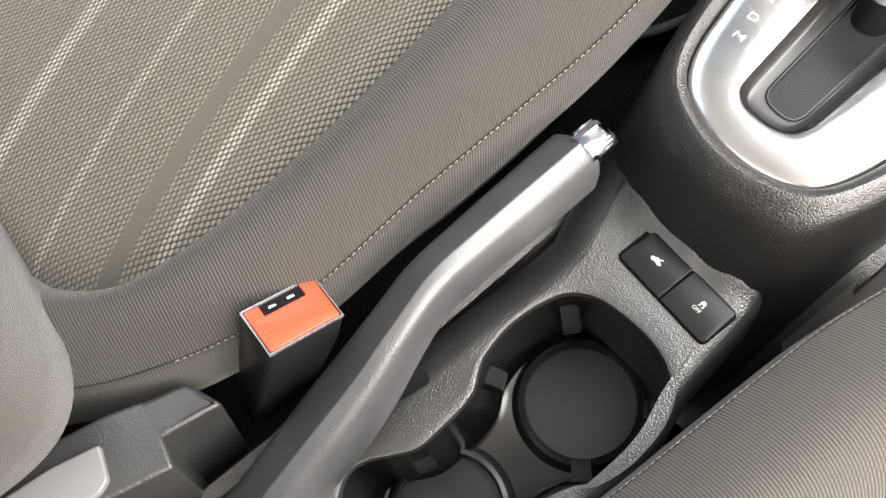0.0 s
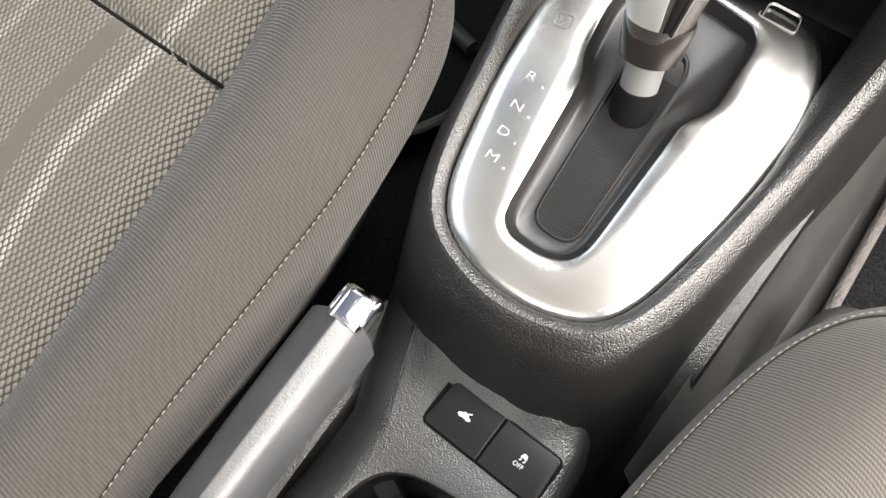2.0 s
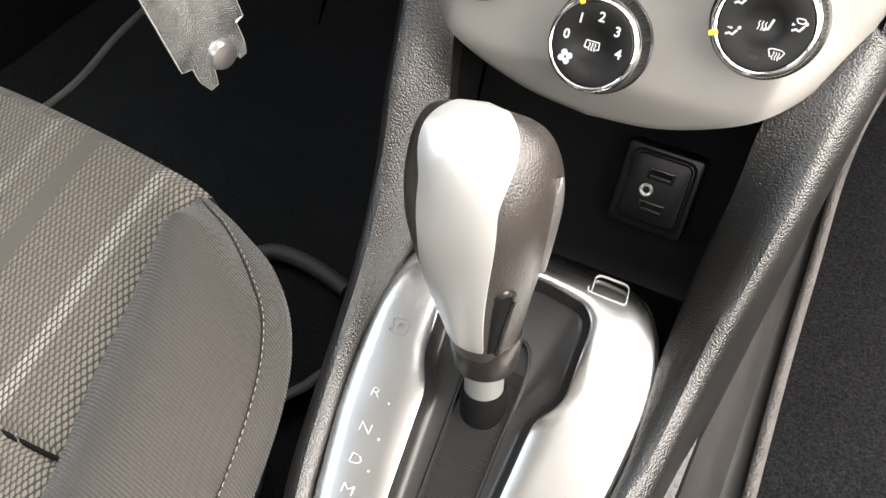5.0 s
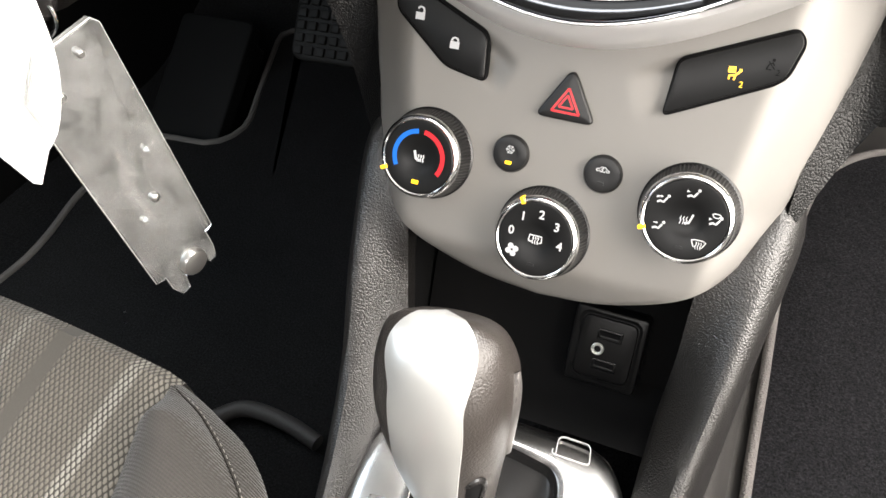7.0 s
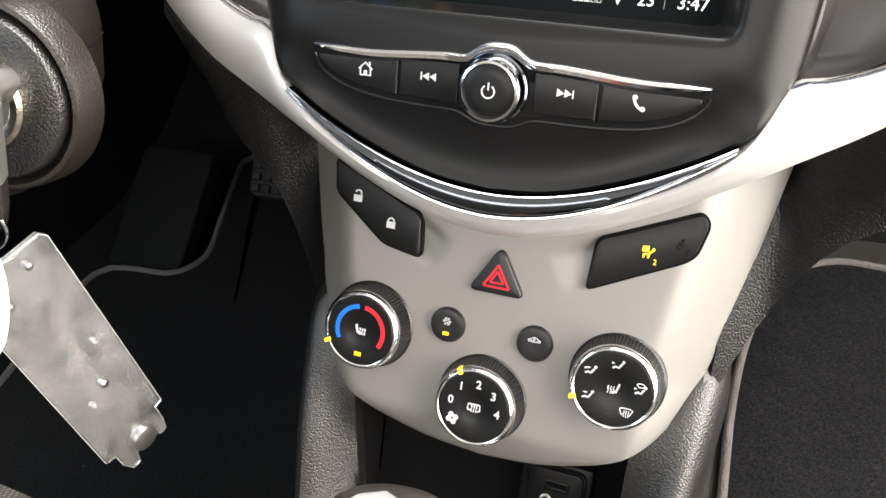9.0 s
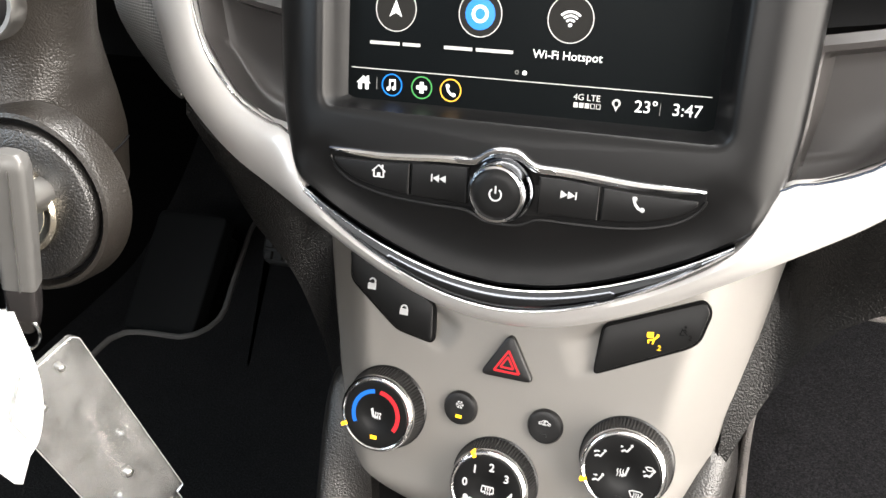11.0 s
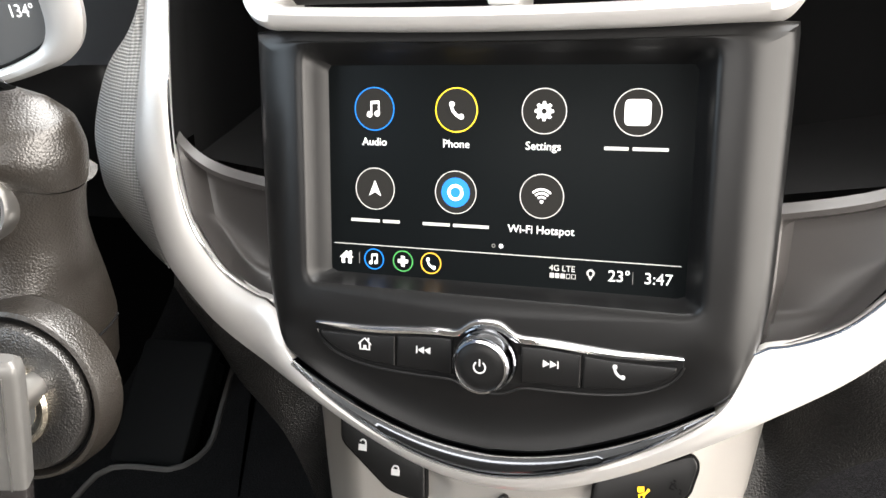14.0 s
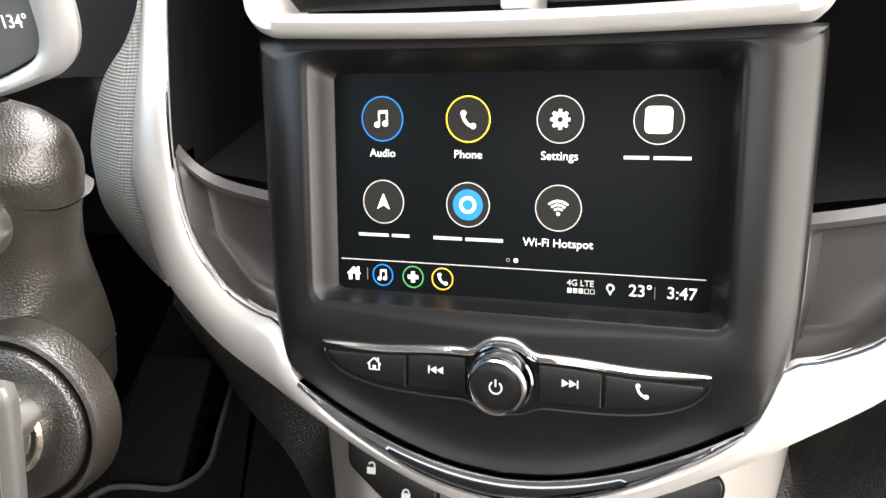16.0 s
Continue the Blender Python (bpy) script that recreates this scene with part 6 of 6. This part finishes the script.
F_IGN = plane_frame((-0.1945, -0.0745, 0.6160), u=(0.97, 0.2, 0.05), v=(-0.05, 0.22, 0.97))
lathe("lock_collar", [(0.0425, -0.016), (0.0415, -0.005), (0.0400, -0.0008), (0.0382, 0.0000), (0.0372, -0.002), (0.0366, -0.006)], F_IGN, M_BROWN, column, 64, "raised shroud ring", caps=(False, False))
lathe("lock_gap", [(0.0378, -0.004), (0.0360, -0.0042), (0.034, -0.0042)], F_IGN, M_DEEP, column, 56, caps=(False, False))
lathe("lock_cover", [(0.0350, -0.006), (0.0348, 0.000), (0.0338, 0.0022), (0.031, 0.0034), (0.026, 0.0036), (0.018, 0.0036)], F_IGN, M_GRAIN, column, 56, "black round lock cover")
lathe("lock_ring", [(0.0205, 0.003), (0.0205, 0.0060), (0.019, 0.0075), (0.0165, 0.0075), (0.0150, 0.0065), (0.0148, 0.003)], F_IGN, satin("brushed brass ring", (0.66, 0.60, 0.50), 0.25, 1.0), column, 48, "shiny metal lock ring", caps=(False, False))
lathe("lock_core", [(0.0152, 0.003), (0.0152, 0.0050), (0.010, 0.0053)], F_IGN, M_STEEL, column, 40, "steel lock core")
key = thing("ignition_key", "grey metal ignition key turned in the lock", "key")
KEY_TOP, KEY_LOW = Vector((-0.1650, -0.0935, 0.6525)), Vector((-0.1880, -0.1050, 0.5990))
F_KEY = plane_frame(KEY_TOP, u=(0.86, 0.42, -0.25), v=KEY_TOP - KEY_LOW)
M_KEY = satin("pale grey key plastic", (0.13, 0.128, 0.124), 0.3, 0.3)
lathe("shank", [(0.0075, -0.03), (0.0075, 0.002)], plane_frame((-0.1780, -0.092, 0.628), u=(0.97, 0.2, 0.05), v=(-0.05, 0.22, 0.97)), M_STEEL, key, 24, "steel key shank", caps=(True, True))


def key_ring_of(at_end, wide, deep):
    return [at_end @ Vector((p.x, 0, p.y)) for p in round_poly(rect(0, 0, wide, deep), 0.0028, 4)]


step = lambda d: F_KEY @ Matrix.Translation((0, -d, 0))
bm = bmesh.new()
loft(bm, [key_ring_of(step(d), w, h) for d, w, h in ((-0.003, 0.008, 0.006), (-0.001, 0.0118, 0.0095), (0.004, 0.0134, 0.0112), (0.030, 0.0140, 0.0118), (0.0585, 0.0135, 0.0112))], True, True, True)
part("bow", bm, M_KEY, key, "pale grey key bow")
bm = bmesh.new()
loft(bm, [key_ring_of(step(d), w, h) for d, w, h in ((0.0588, 0.0130, 0.0108), (0.072, 0.0126, 0.0102), (0.080, 0.0108, 0.0085), (0.083, 0.007, 0.0055))], True, True, True)
part("bow_cap", bm, satin("dark glossy key cap", (0.06, 0.055, 0.055), 0.15, 0.6), key, "dark glossy end cap of the key")
bm = bmesh.new()
tube(bm, [step(0.03) @ Vector((0.0012, k, 0.0067)) for k in (0.028, 0.0, -0.028)], 0.0003, 5)
part("seam", bm, M_STEEL, key)
bm = bmesh.new()
tube(bm, [Vector((-0.1860, -0.1075, 0.5745)) + Vector((0.010 * math.cos(a), 0.004 * math.cos(a), 0.011 * math.sin(a))) for a in [2 * math.pi * i / 28 for i in range(28)]], 0.0009, 8, True, 1.0, (0.3, -0.9, 0))
part("key_ring", bm, M_CHROME, key, "small steel key ring")
# clear acrylic tag hanging from the key ring
tag = thing("key_tag", "scratched clear acrylic tag with rivets hanging from the key", "key tag")
F_TAG = plane_frame((-0.1640, -0.0905, 0.4312), u=(0.25, 0.93, 0.20), v=(0.05, -0.22, 0.97))
TAG = [(-0.0205, 0.012), (-0.0150, 0.010), (-0.0150, 0.0), (-0.0120, -0.0085), (-0.0075, -0.0085), (-0.006, 0.0), (0.006, 0.001), (0.0085, -0.0045), (0.0125, -0.0045), (0.0140, 0.003), (0.0140, 0.015), (0.0185, 0.016), (0.0185, 0.1465), (0.0160, 0.150), (-0.009, 0.150), (-0.0205, 0.137)]
m = Nodes("scratched clear acrylic")
scr = m.n("ShaderNodeMapping", Vector=m.geo)
scr.inputs["Rotation"].default_value = (0.6, 0.3, 0.2)
scr.inputs["Scale"].default_value = (900, 90, 240)
haze = m.math("ADD", m.math("MULTIPLY", m.noise(70.0, 6.0, 0.7), 0.7), m.math("MULTIPLY", m.noise(1.0, 3.0, 0.6, scr.outputs[0]), 0.3))
M_ACRYLIC = m.done((0.9, 0.9, 0.88), m.ramp(haze, [(0.35, 0.04), (0.7, 0.3)]), 0.0, m.bump(haze, 0.25, 0.0004), Transmission_Weight=m.ramp(haze, [(0.35, 0.97), (0.7, 0.82)]), IOR=1.45)
plate("acrylic_plate", TAG, F_TAG, -0.0016, 0.0016, M_ACRYLIC, tag, 0.0006, 0.0, "scratched clear acrylic plate")
bm = bmesh.new()
tube(bm, [F_TAG @ Vector((p[0], p[1], 0.0009)) for p in TAG], 0.00028, 6, True, 1.0, tuple(F_TAG.col[2][:3]))
part("frosted_edge", bm, plain("frosted edge", (0.42, 0.42, 0.41), 0.5), tag, "bright frosted cut edge")
for x, y, r in ((-0.009, 0.131, 0.0019), (0.006, 0.141, 0.0016), (0.0015, 0.058, 0.0021), (0.009, 0.084, 0.0012), (-0.008, 0.052, 0.0012)):
    lathe("rivet", [(r, -0.0026), (r, 0.0022), (r * 0.6, 0.0028)], shift(F_TAG, x, y), M_STEEL if r > 0.0015 else M_ACRYLIC, tag, 20, "small bright rivet", caps=(True, True))
lathe("magnet", [(0.0072, -0.002), (0.0074, 0.0028), (0.0068, 0.0042), (0.004, 0.0044)], shift(F_TAG, 0.0006, 0.006), M_STEEL, tag, 40, "round worn steel button", caps=(True, True))
paper = thing("paper_label", "white torn paper label hanging beside the key tag", "paper label")
for k, (dx, tip) in enumerate(((0.0, 0.525), (0.004, 0.534))):
    bm = bmesh.new()
    left = smooth_line([(-0.212 + dx, -0.135, 0.600), (-0.205 + dx, -0.142, 0.572), (-0.190 + dx, -0.146, 0.545), (-0.172 + dx * 0.5, -0.145, tip)], 14)
    right = smooth_line([(-0.163 + dx, -0.122, 0.602), (-0.157 + dx, -0.128, 0.573), (-0.160 + dx * 0.8, -0.136, 0.548), (-0.1695 + dx * 0.5, -0.1435, tip - 0.001)], 14)
    off = Vector((0.3, -0.9, 0.2)) * 0.00025
    loft(bm, [[a + off, b + off, b - off, a - off] for a, b in zip(left, right)], True, True, True)
    part("sheet", bm, M_PAPER, paper, "white paper sheet")

# ---- instrument cluster and left dash trim ----
cluster = thing("instrument_cluster", "round instrument with satin silver ring and grey display", "instrument cluster")
bm = bmesh.new()
OUT = round_poly([(0.128, 0.09), (0.1265, -0.072), (0.05, -0.0935), (-0.05, -0.0935), (-0.1265, -0.072), (-0.128, 0.09)], [0.03, 0.027, 0.05, 0.05, 0.027, 0.03], 10)
INN = round_poly([(0.102, 0.075), (0.1005, -0.0672), (0.05, -0.0855), (-0.05, -0.0855), (-0.1005, -0.0672), (-0.102, 0.075)], [0.02, 0.016, 0.04, 0.04, 0.016, 0.02], 10)
rings = []
for p, q in zip(OUT, INN):
    rings.append([Vector((-0.344 + p.x * (1 - k) + q.x * k, y, 0.802 + p.y * (1 - k) + q.y * k)) for k, y in ((0.7, 0.070), (0.12, 0.0665), (0.0, 0.0605), (0.08, 0.0585), (0.3, 0.0565), (0.6, 0.0565), (0.88, 0.0585), (0.97, 0.0605), (1.0, 0.064), (1.02, 0.075))])
rings.append(rings[0])
loft(bm, rings, False)
bmesh.ops.remove_doubles(bm, verts=bm.verts, dist=1e-6)
part("ring", bm, M_SILVER, cluster, "satin silver instrument ring")
F_CLU = plane_frame((-0.344, 0.0655, 0.802), u=(1, 0, 0), v=(0, 0, 1))
plate("display", INN, F_CLU, -0.006, 0.0, glowing("grey display glass", (0.16, 0.165, 0.17), 0.15), cluster, 0.0004, 0.0, "grey lit display")
bm = bmesh.new()
tube(bm, [F_CLU @ Vector((p.x * 0.992, p.y * 0.992, 0.0006)) for p in INN + INN[:1]], 0.0011, 6)
part("display_seal", bm, M_DEEP, cluster, "thin black line round the display")
lettering("display_digits", "134\u00b0", 0.0095, shift(F_CLU, 0.0835, -0.0515, 0.0006), glowing("display digit white", (0.9, 0.9, 0.9), 1.0), cluster, align="CENTER")
bm = bmesh.new()
a_ = smooth_line([(-0.181, 0.030, 0.6245), (-0.186, 0.033, 0.632), (-0.191, 0.038, 0.641), (-0.197, 0.045, 0.656), (-0.2005, 0.050, 0.669), (-0.2015, 0.054, 0.685), (-0.196, 0.063, 0.715), (-0.191, 0.071, 0.738), (-0.1865, 0.076, 0.76), (-0.178, 0.087, 0.80)], 60)
b_ = smooth_line([(-0.188, 0.040, 0.618), (-0.208, 0.055, 0.608), (-0.226, 0.060, 0.624), (-0.238, 0.061, 0.648), (-0.2405, 0.064, 0.666), (-0.2410, 0.070, 0.686), (-0.226, 0.075, 0.717), (-0.203, 0.078, 0.740), (-0.1905, 0.084, 0.763), (-0.184, 0.092, 0.80)], 60)
loft(bm, [[p + Vector((0.004, 0.01, 0)), p, p.lerp(q, 0.3) + Vector((0, -0.004, 0)), p.lerp(q, 0.7) + Vector((0, -0.003, 0)), q, q + Vector((-0.004, 0.05, 0))] for p, q in zip(a_, b_)], False)
m = Nodes("grey pin textured trim")
sp = m.n("ShaderNodeSeparateXYZ", Vector=m.geo)
kk = 2 * math.pi / 0.0019
across = m.math("SUBTRACT", m.math("MULTIPLY", sp.outputs[0], 0.42), m.math("MULTIPLY", sp.outputs[1], 0.37))
hx = m.math("MULTIPLY", m.math("SINE", m.math("MULTIPLY", m.math("ADD", across, m.math("MULTIPLY", sp.outputs[2], 0.58)), kk)), m.math("SINE", m.math("MULTIPLY", m.math("SUBTRACT", across, m.math("MULTIPLY", sp.outputs[2], 0.58)), kk)))
pin = m.math("MULTIPLY", m.math("ADD", hx, 1.0), 0.5)
M_PIN = m.done(m.mix(pin, (0.16, 0.16, 0.156), (0.36, 0.355, 0.345)), 0.45, 0.0, m.bump(pin, 0.7, 0.0008))
part("patterned_trim", bm, M_PIN, dash, "grey trim with a fine pin pattern")
bm = bmesh.new()
loft(bm, [[(x, 0.098, 0.712), (x, 0.103, 0.716), (x, 0.12, 0.74), (x, 0.16, 0.80), (x, 0.2, 0.88)] for x in np.linspace(-0.8, -0.20, 16)], False)
part("cluster_wall", bm, M_BLACK, dash)
bm = bmesh.new()
loft(bm, [[(x, 0.12, 0.60), (x, 0.100 + d, 0.64), (x, 0.094 + d, 0.69), (x, 0.096 + d, 0.712), (x, 0.11, 0.716)] for x, d in ((-0.8, 0.0), (-0.5, 0.0), (-0.29, 0.0), (-0.268, 0.001), (-0.258, 0.004), (-0.25, 0.010), (-0.238, 0.014), (-0.20, 0.016))], False)
part("cluster_shelf", bm, M_BLACK, dash, "dark grey panel under the instrument")

# ---- footwells ----
mat_l = thing("driver_floor_mat", "black carpet driver mat with a grey bound edge", "floor mat")


def mat_rows(outline, height, material, parent, name="pile"):
    plate_ = bmesh.new()
    ring = [Vector((p.x, p.y, height(p.x, p.y))) for p in outline]
    c = sum(ring, Vector()) / len(ring)
    rings = [[p - Vector((0, 0, 0.006)) for p in ring], ring]
    for s in (0.97, 0.8, 0.6, 0.4, 0.2):
        rings.append([Vector(((p.x - c.x) * s + c.x, (p.y - c.y) * s + c.y, height((p.x - c.x) * s + c.x, (p.y - c.y) * s + c.y) + 0.004)) for p in ring])
    loft(plate_, rings, True, False, True)
    return part(name, plate_, material, parent)


foot_z = lambda x, y: 0.10
L_OUT = smooth_line([(-0.62, -0.10), (-0.622, 0.10), (-0.642, 0.20), (-0.652, 0.30), (-0.640, 0.332), (-0.60, 0.342), (-0.556, 0.347), (-0.534, 0.372), (-0.532, 0.405), (-0.553, 0.46), (-0.580, 0.53), (-0.606, 0.60), (-0.610, 0.625), (-0.598, 0.638), (-0.57, 0.635), (-0.55, 0.60), (-0.22, 0.58), (-0.17, 0.40), (-0.16, 0.2), (-0.19, -0.10), (-0.4, -0.13)], 120, True)
mat_rows([Vector(p) for p in L_OUT], foot_z, M_CARPET, mat_l, "mat_panel")
bm = bmesh.new()
tube(bm, [Vector((p.x, p.y, foot_z(p.x, p.y) + 0.004)) for p in L_OUT], 0.0042, 8, True)
part("bound_edge", bm, M_EDGE, mat_l, "grey bound edge")
bm = bmesh.new()
for x in (0.0, 0.012):
    slab(bm, circle(-0.455 - x * 0.9, 0.06 + x, 0.0016, 8), Matrix.Translation((0, 0, 0.101)), 0.0, 0.003, 0.0004)
tagged(part("crumb", bm, M_PAPER), "tiny pale crumbs on the driver mat", "crumb")
rest = thing("foot_rest", "dark smooth foot rest at the end of the driver footwell", "foot rest")
F_REST = plane_frame((-0.622, 0.362, 0.070), u=(1, 0.06, 0), v=(-0.16, 0.80, 0.58))
plate("pad", round_poly(rect(0, 0.10, 0.112, 0.18), 0.012), F_REST, -0.02, 0.006, plain("smooth dark foot rest plastic", (0.007, 0.0075, 0.0078), 0.7, 0.0, 0.2), rest, 0.004)
plate("mount", round_poly(rect(0, 0.10, 0.09, 0.15), 0.006), F_REST, -0.06, -0.019, M_BLACK, rest, 0.002)
pedal = thing("brake_pedal", "black rubber brake pedal with a ribbed pad", "pedal")
F_PED = plane_frame((-0.335, 0.33, 0.315), u=(1, 0, 0.05), v=(0, 0.62, 0.78))
plate("pad", round_poly(rect(0, 0, 0.085, 0.07), 0.014), F_PED, -0.012, 0.0, M_RUBBER, pedal, 0.004)
for i in range(6):
    for j in range(5):
        plate("stud", round_poly(rect(-0.033 + 0.0132 * i, -0.025 + 0.0125 * j, 0.0098, 0.0088), 0.0015), F_PED, -0.002, 0.0034, M_RUBBER, pedal, 0.001)
rod("arm", [(-0.335, 0.342, 0.32), (-0.335, 0.38, 0.40), (-0.335, 0.42, 0.52)], 0.008, M_BLACK, pedal)
slide = thing("seat_slide_lever", "dark grey seat slide bar under the cushion front", "lever")
rod("bar", smooth_line([(-0.300, -0.010, 0.113), (-0.278, 0.006, 0.120), (-0.255, 0.010, 0.121), (-0.225, 0.008, 0.120), (-0.196, 0.002, 0.118)], 24), 0.0075, M_GREYTRIM, slide, n=12)

mat_r = thing("passenger_floor_mat", "charcoal carpet passenger mat with woven grey piping", "floor mat")
R_OUT = smooth_line([(0.152, -0.10), (0.1515, -0.046), (0.1465, 0.10), (0.145, 0.20), (0.1435, 0.33), (0.152, 0.44), (0.175, 0.54), (0.235, 0.60), (0.32, 0.605), (0.5, 0.60), (0.62, 0.50), (0.63, 0.1), (0.62, -0.16), (0.4, -0.2), (0.2, -0.17)], 140, True)
r_z = lambda x, y: 0.116 + 0.10 * ease(0.35, 0.62, y) * 0.0
mat_rows([Vector(p) for p in R_OUT], r_z, M_MAT, mat_r, "mat_panel")
bm = bmesh.new()
tube(bm, [Vector((p.x, p.y, r_z(p.x, p.y) + 0.003)) for p in R_OUT], 0.0046, 10, True)
part("piping", bm, M_PIPING, mat_r, "woven grey piping")
# side trim between tunnel and mat
bm = bmesh.new()
sec = []
for y in np.linspace(-0.25, 0.7, 40):
    sec.append([(0.098, y, 0.19), (0.104, y, 0.180), (0.112, y, 0.160), (0.117, y, 0.155), (0.122, y, 0.146), (0.127, y, 0.132), (0.133, y, 0.116), (0.147, y, 0.109), (0.2, y, 0.107), (0.8, y, 0.107)])
loft(bm, sec, False)
structure("trim_tunnel", bm, M_GREYTRIM, "grey moulded tunnel side trim beside the passenger mat", "trim")
rail = thing("seat_rail_cover", "grey plastic seat rail cover at the passenger seat front", "rail cover")
rod("cover", smooth_line([(0.140, -0.16, 0.135), (0.143, -0.115, 0.160), (0.151, -0.080, 0.172), (0.172, -0.070, 0.168), (0.215, -0.075, 0.155), (0.26, -0.10, 0.14)], 30), 0.010, M_GREYTRIM, rail, n=14)

# ---- belt buckle and seat side ----
buckle = thing("seat_belt_buckle", "black seat belt buckle with a red release button", "seat belt buckle")
F_BK = plane_frame((-0.0635, -0.487, 0.2555), u=(1, 0.0, 0.06), v=(0.0, 1, -0.17))
bm = bmesh.new()
rings = []
for h, k, dx, dy in ((0.0, 0.96, 0, 0), (-0.0015, 1.0, 0, 0), (-0.02, 1.0, -0.001, -0.001), (-0.06, 0.92, -0.006, -0.004), (-0.095, 0.75, -0.012, -0.008), (-0.12, 0.6, -0.016, -0.01)):
    rings.append([F_BK @ Vector((p.x * k + dx, p.y * k + dy, h)) for p in round_poly(rect(0, 0, 0.0305, 0.0455), 0.0045, 4)])
loft(bm, rings, True, True, True)
part("housing", bm, M_BLACK, buckle, "black plastic housing")
pictogram("rim", [("line", [(-14.4, -21.6), (14.4, -21.6), (14.4, 21.6), (-14.4, 21.6), (-14.4, -21.6)], 1.0)], F_BK, -0.001, 0.0012, satin("worn dark rim", (0.30, 0.28, 0.28), 0.28, 0.6), buckle)
bm = bmesh.new()
slab(bm, round_poly([(-0.0062, -0.0205), (0.0133, -0.0205), (0.0133, 0.0205), (-0.0062, 0.0205)], 0.0010), F_BK, -0.002, 0.0012, 0.0005)
for y in (-0.0164, 0.0164):
    slab(bm, round_poly(rect(-0.0094, y, 0.0080, 0.0082), 0.0010), F_BK, -0.002, 0.00118, 0.0002)
part("release_button", bm, M_RED, buckle, "glossy red release button")
plate("tongue_slot", rect(-0.0099, 0, 0.0066, 0.0246), F_BK, -0.002, 0.0004, M_DEEP, buckle, 0.0001)
for y in (-0.006, 0.005):
    plate("latch_glint", rect(-0.0099, y, 0.0016, 0.0042), F_BK, -0.001, 0.0009, M_STEEL, buckle, 0.0004)
F_HINGE = pose(0, 0, 0.215)
side = thing("seat_hinge_cover", "grey grained plastic hinge cover at the driver seat side", "hinge cover")
bm = bmesh.new()
slab(bm, round_poly([(-0.1000, -0.68), (-0.050, -0.68), (-0.0497, -0.612), (-0.0447, -0.5758), (-0.0626, -0.5726), (-0.0866, -0.572), (-0.0914, -0.5937)], 0.003, 4), F_HINGE, -0.12, 0.0, 0.003)
slab(bm, round_poly([(-0.0866, -0.578), (-0.0626, -0.578), (-0.0596, -0.5389), (-0.0816, -0.5488)], 0.003, 4), F_HINGE, -0.12, -0.0002, 0.003)
part("cover", bm, M_HINGE, side, "grained grey cover")
plate("lever_flap", round_poly([(-0.080, -0.67), (-0.056, -0.67), (-0.0535, -0.6120), (-0.0575, -0.6050), (-0.0765, -0.6005), (-0.0800, -0.6260)], 0.0025), F_HINGE, -0.002, 0.0045, satin("pale grey flap", (0.16, 0.16, 0.16), 0.3), side, 0.0015, 0.0, "pale grey flap")
# socket beside the lever
pocket = bmesh.new()
slab(pocket, circle(0, 0, 0.012, 24), plane_frame((-0.0155, -0.446, 0.186), u=(0.2, 0.95, 0), v=(-0.3, 0, 1)), -0.004, 0.001, 0.0008)
part("lever_slot", pocket, M_DEEP, brake)
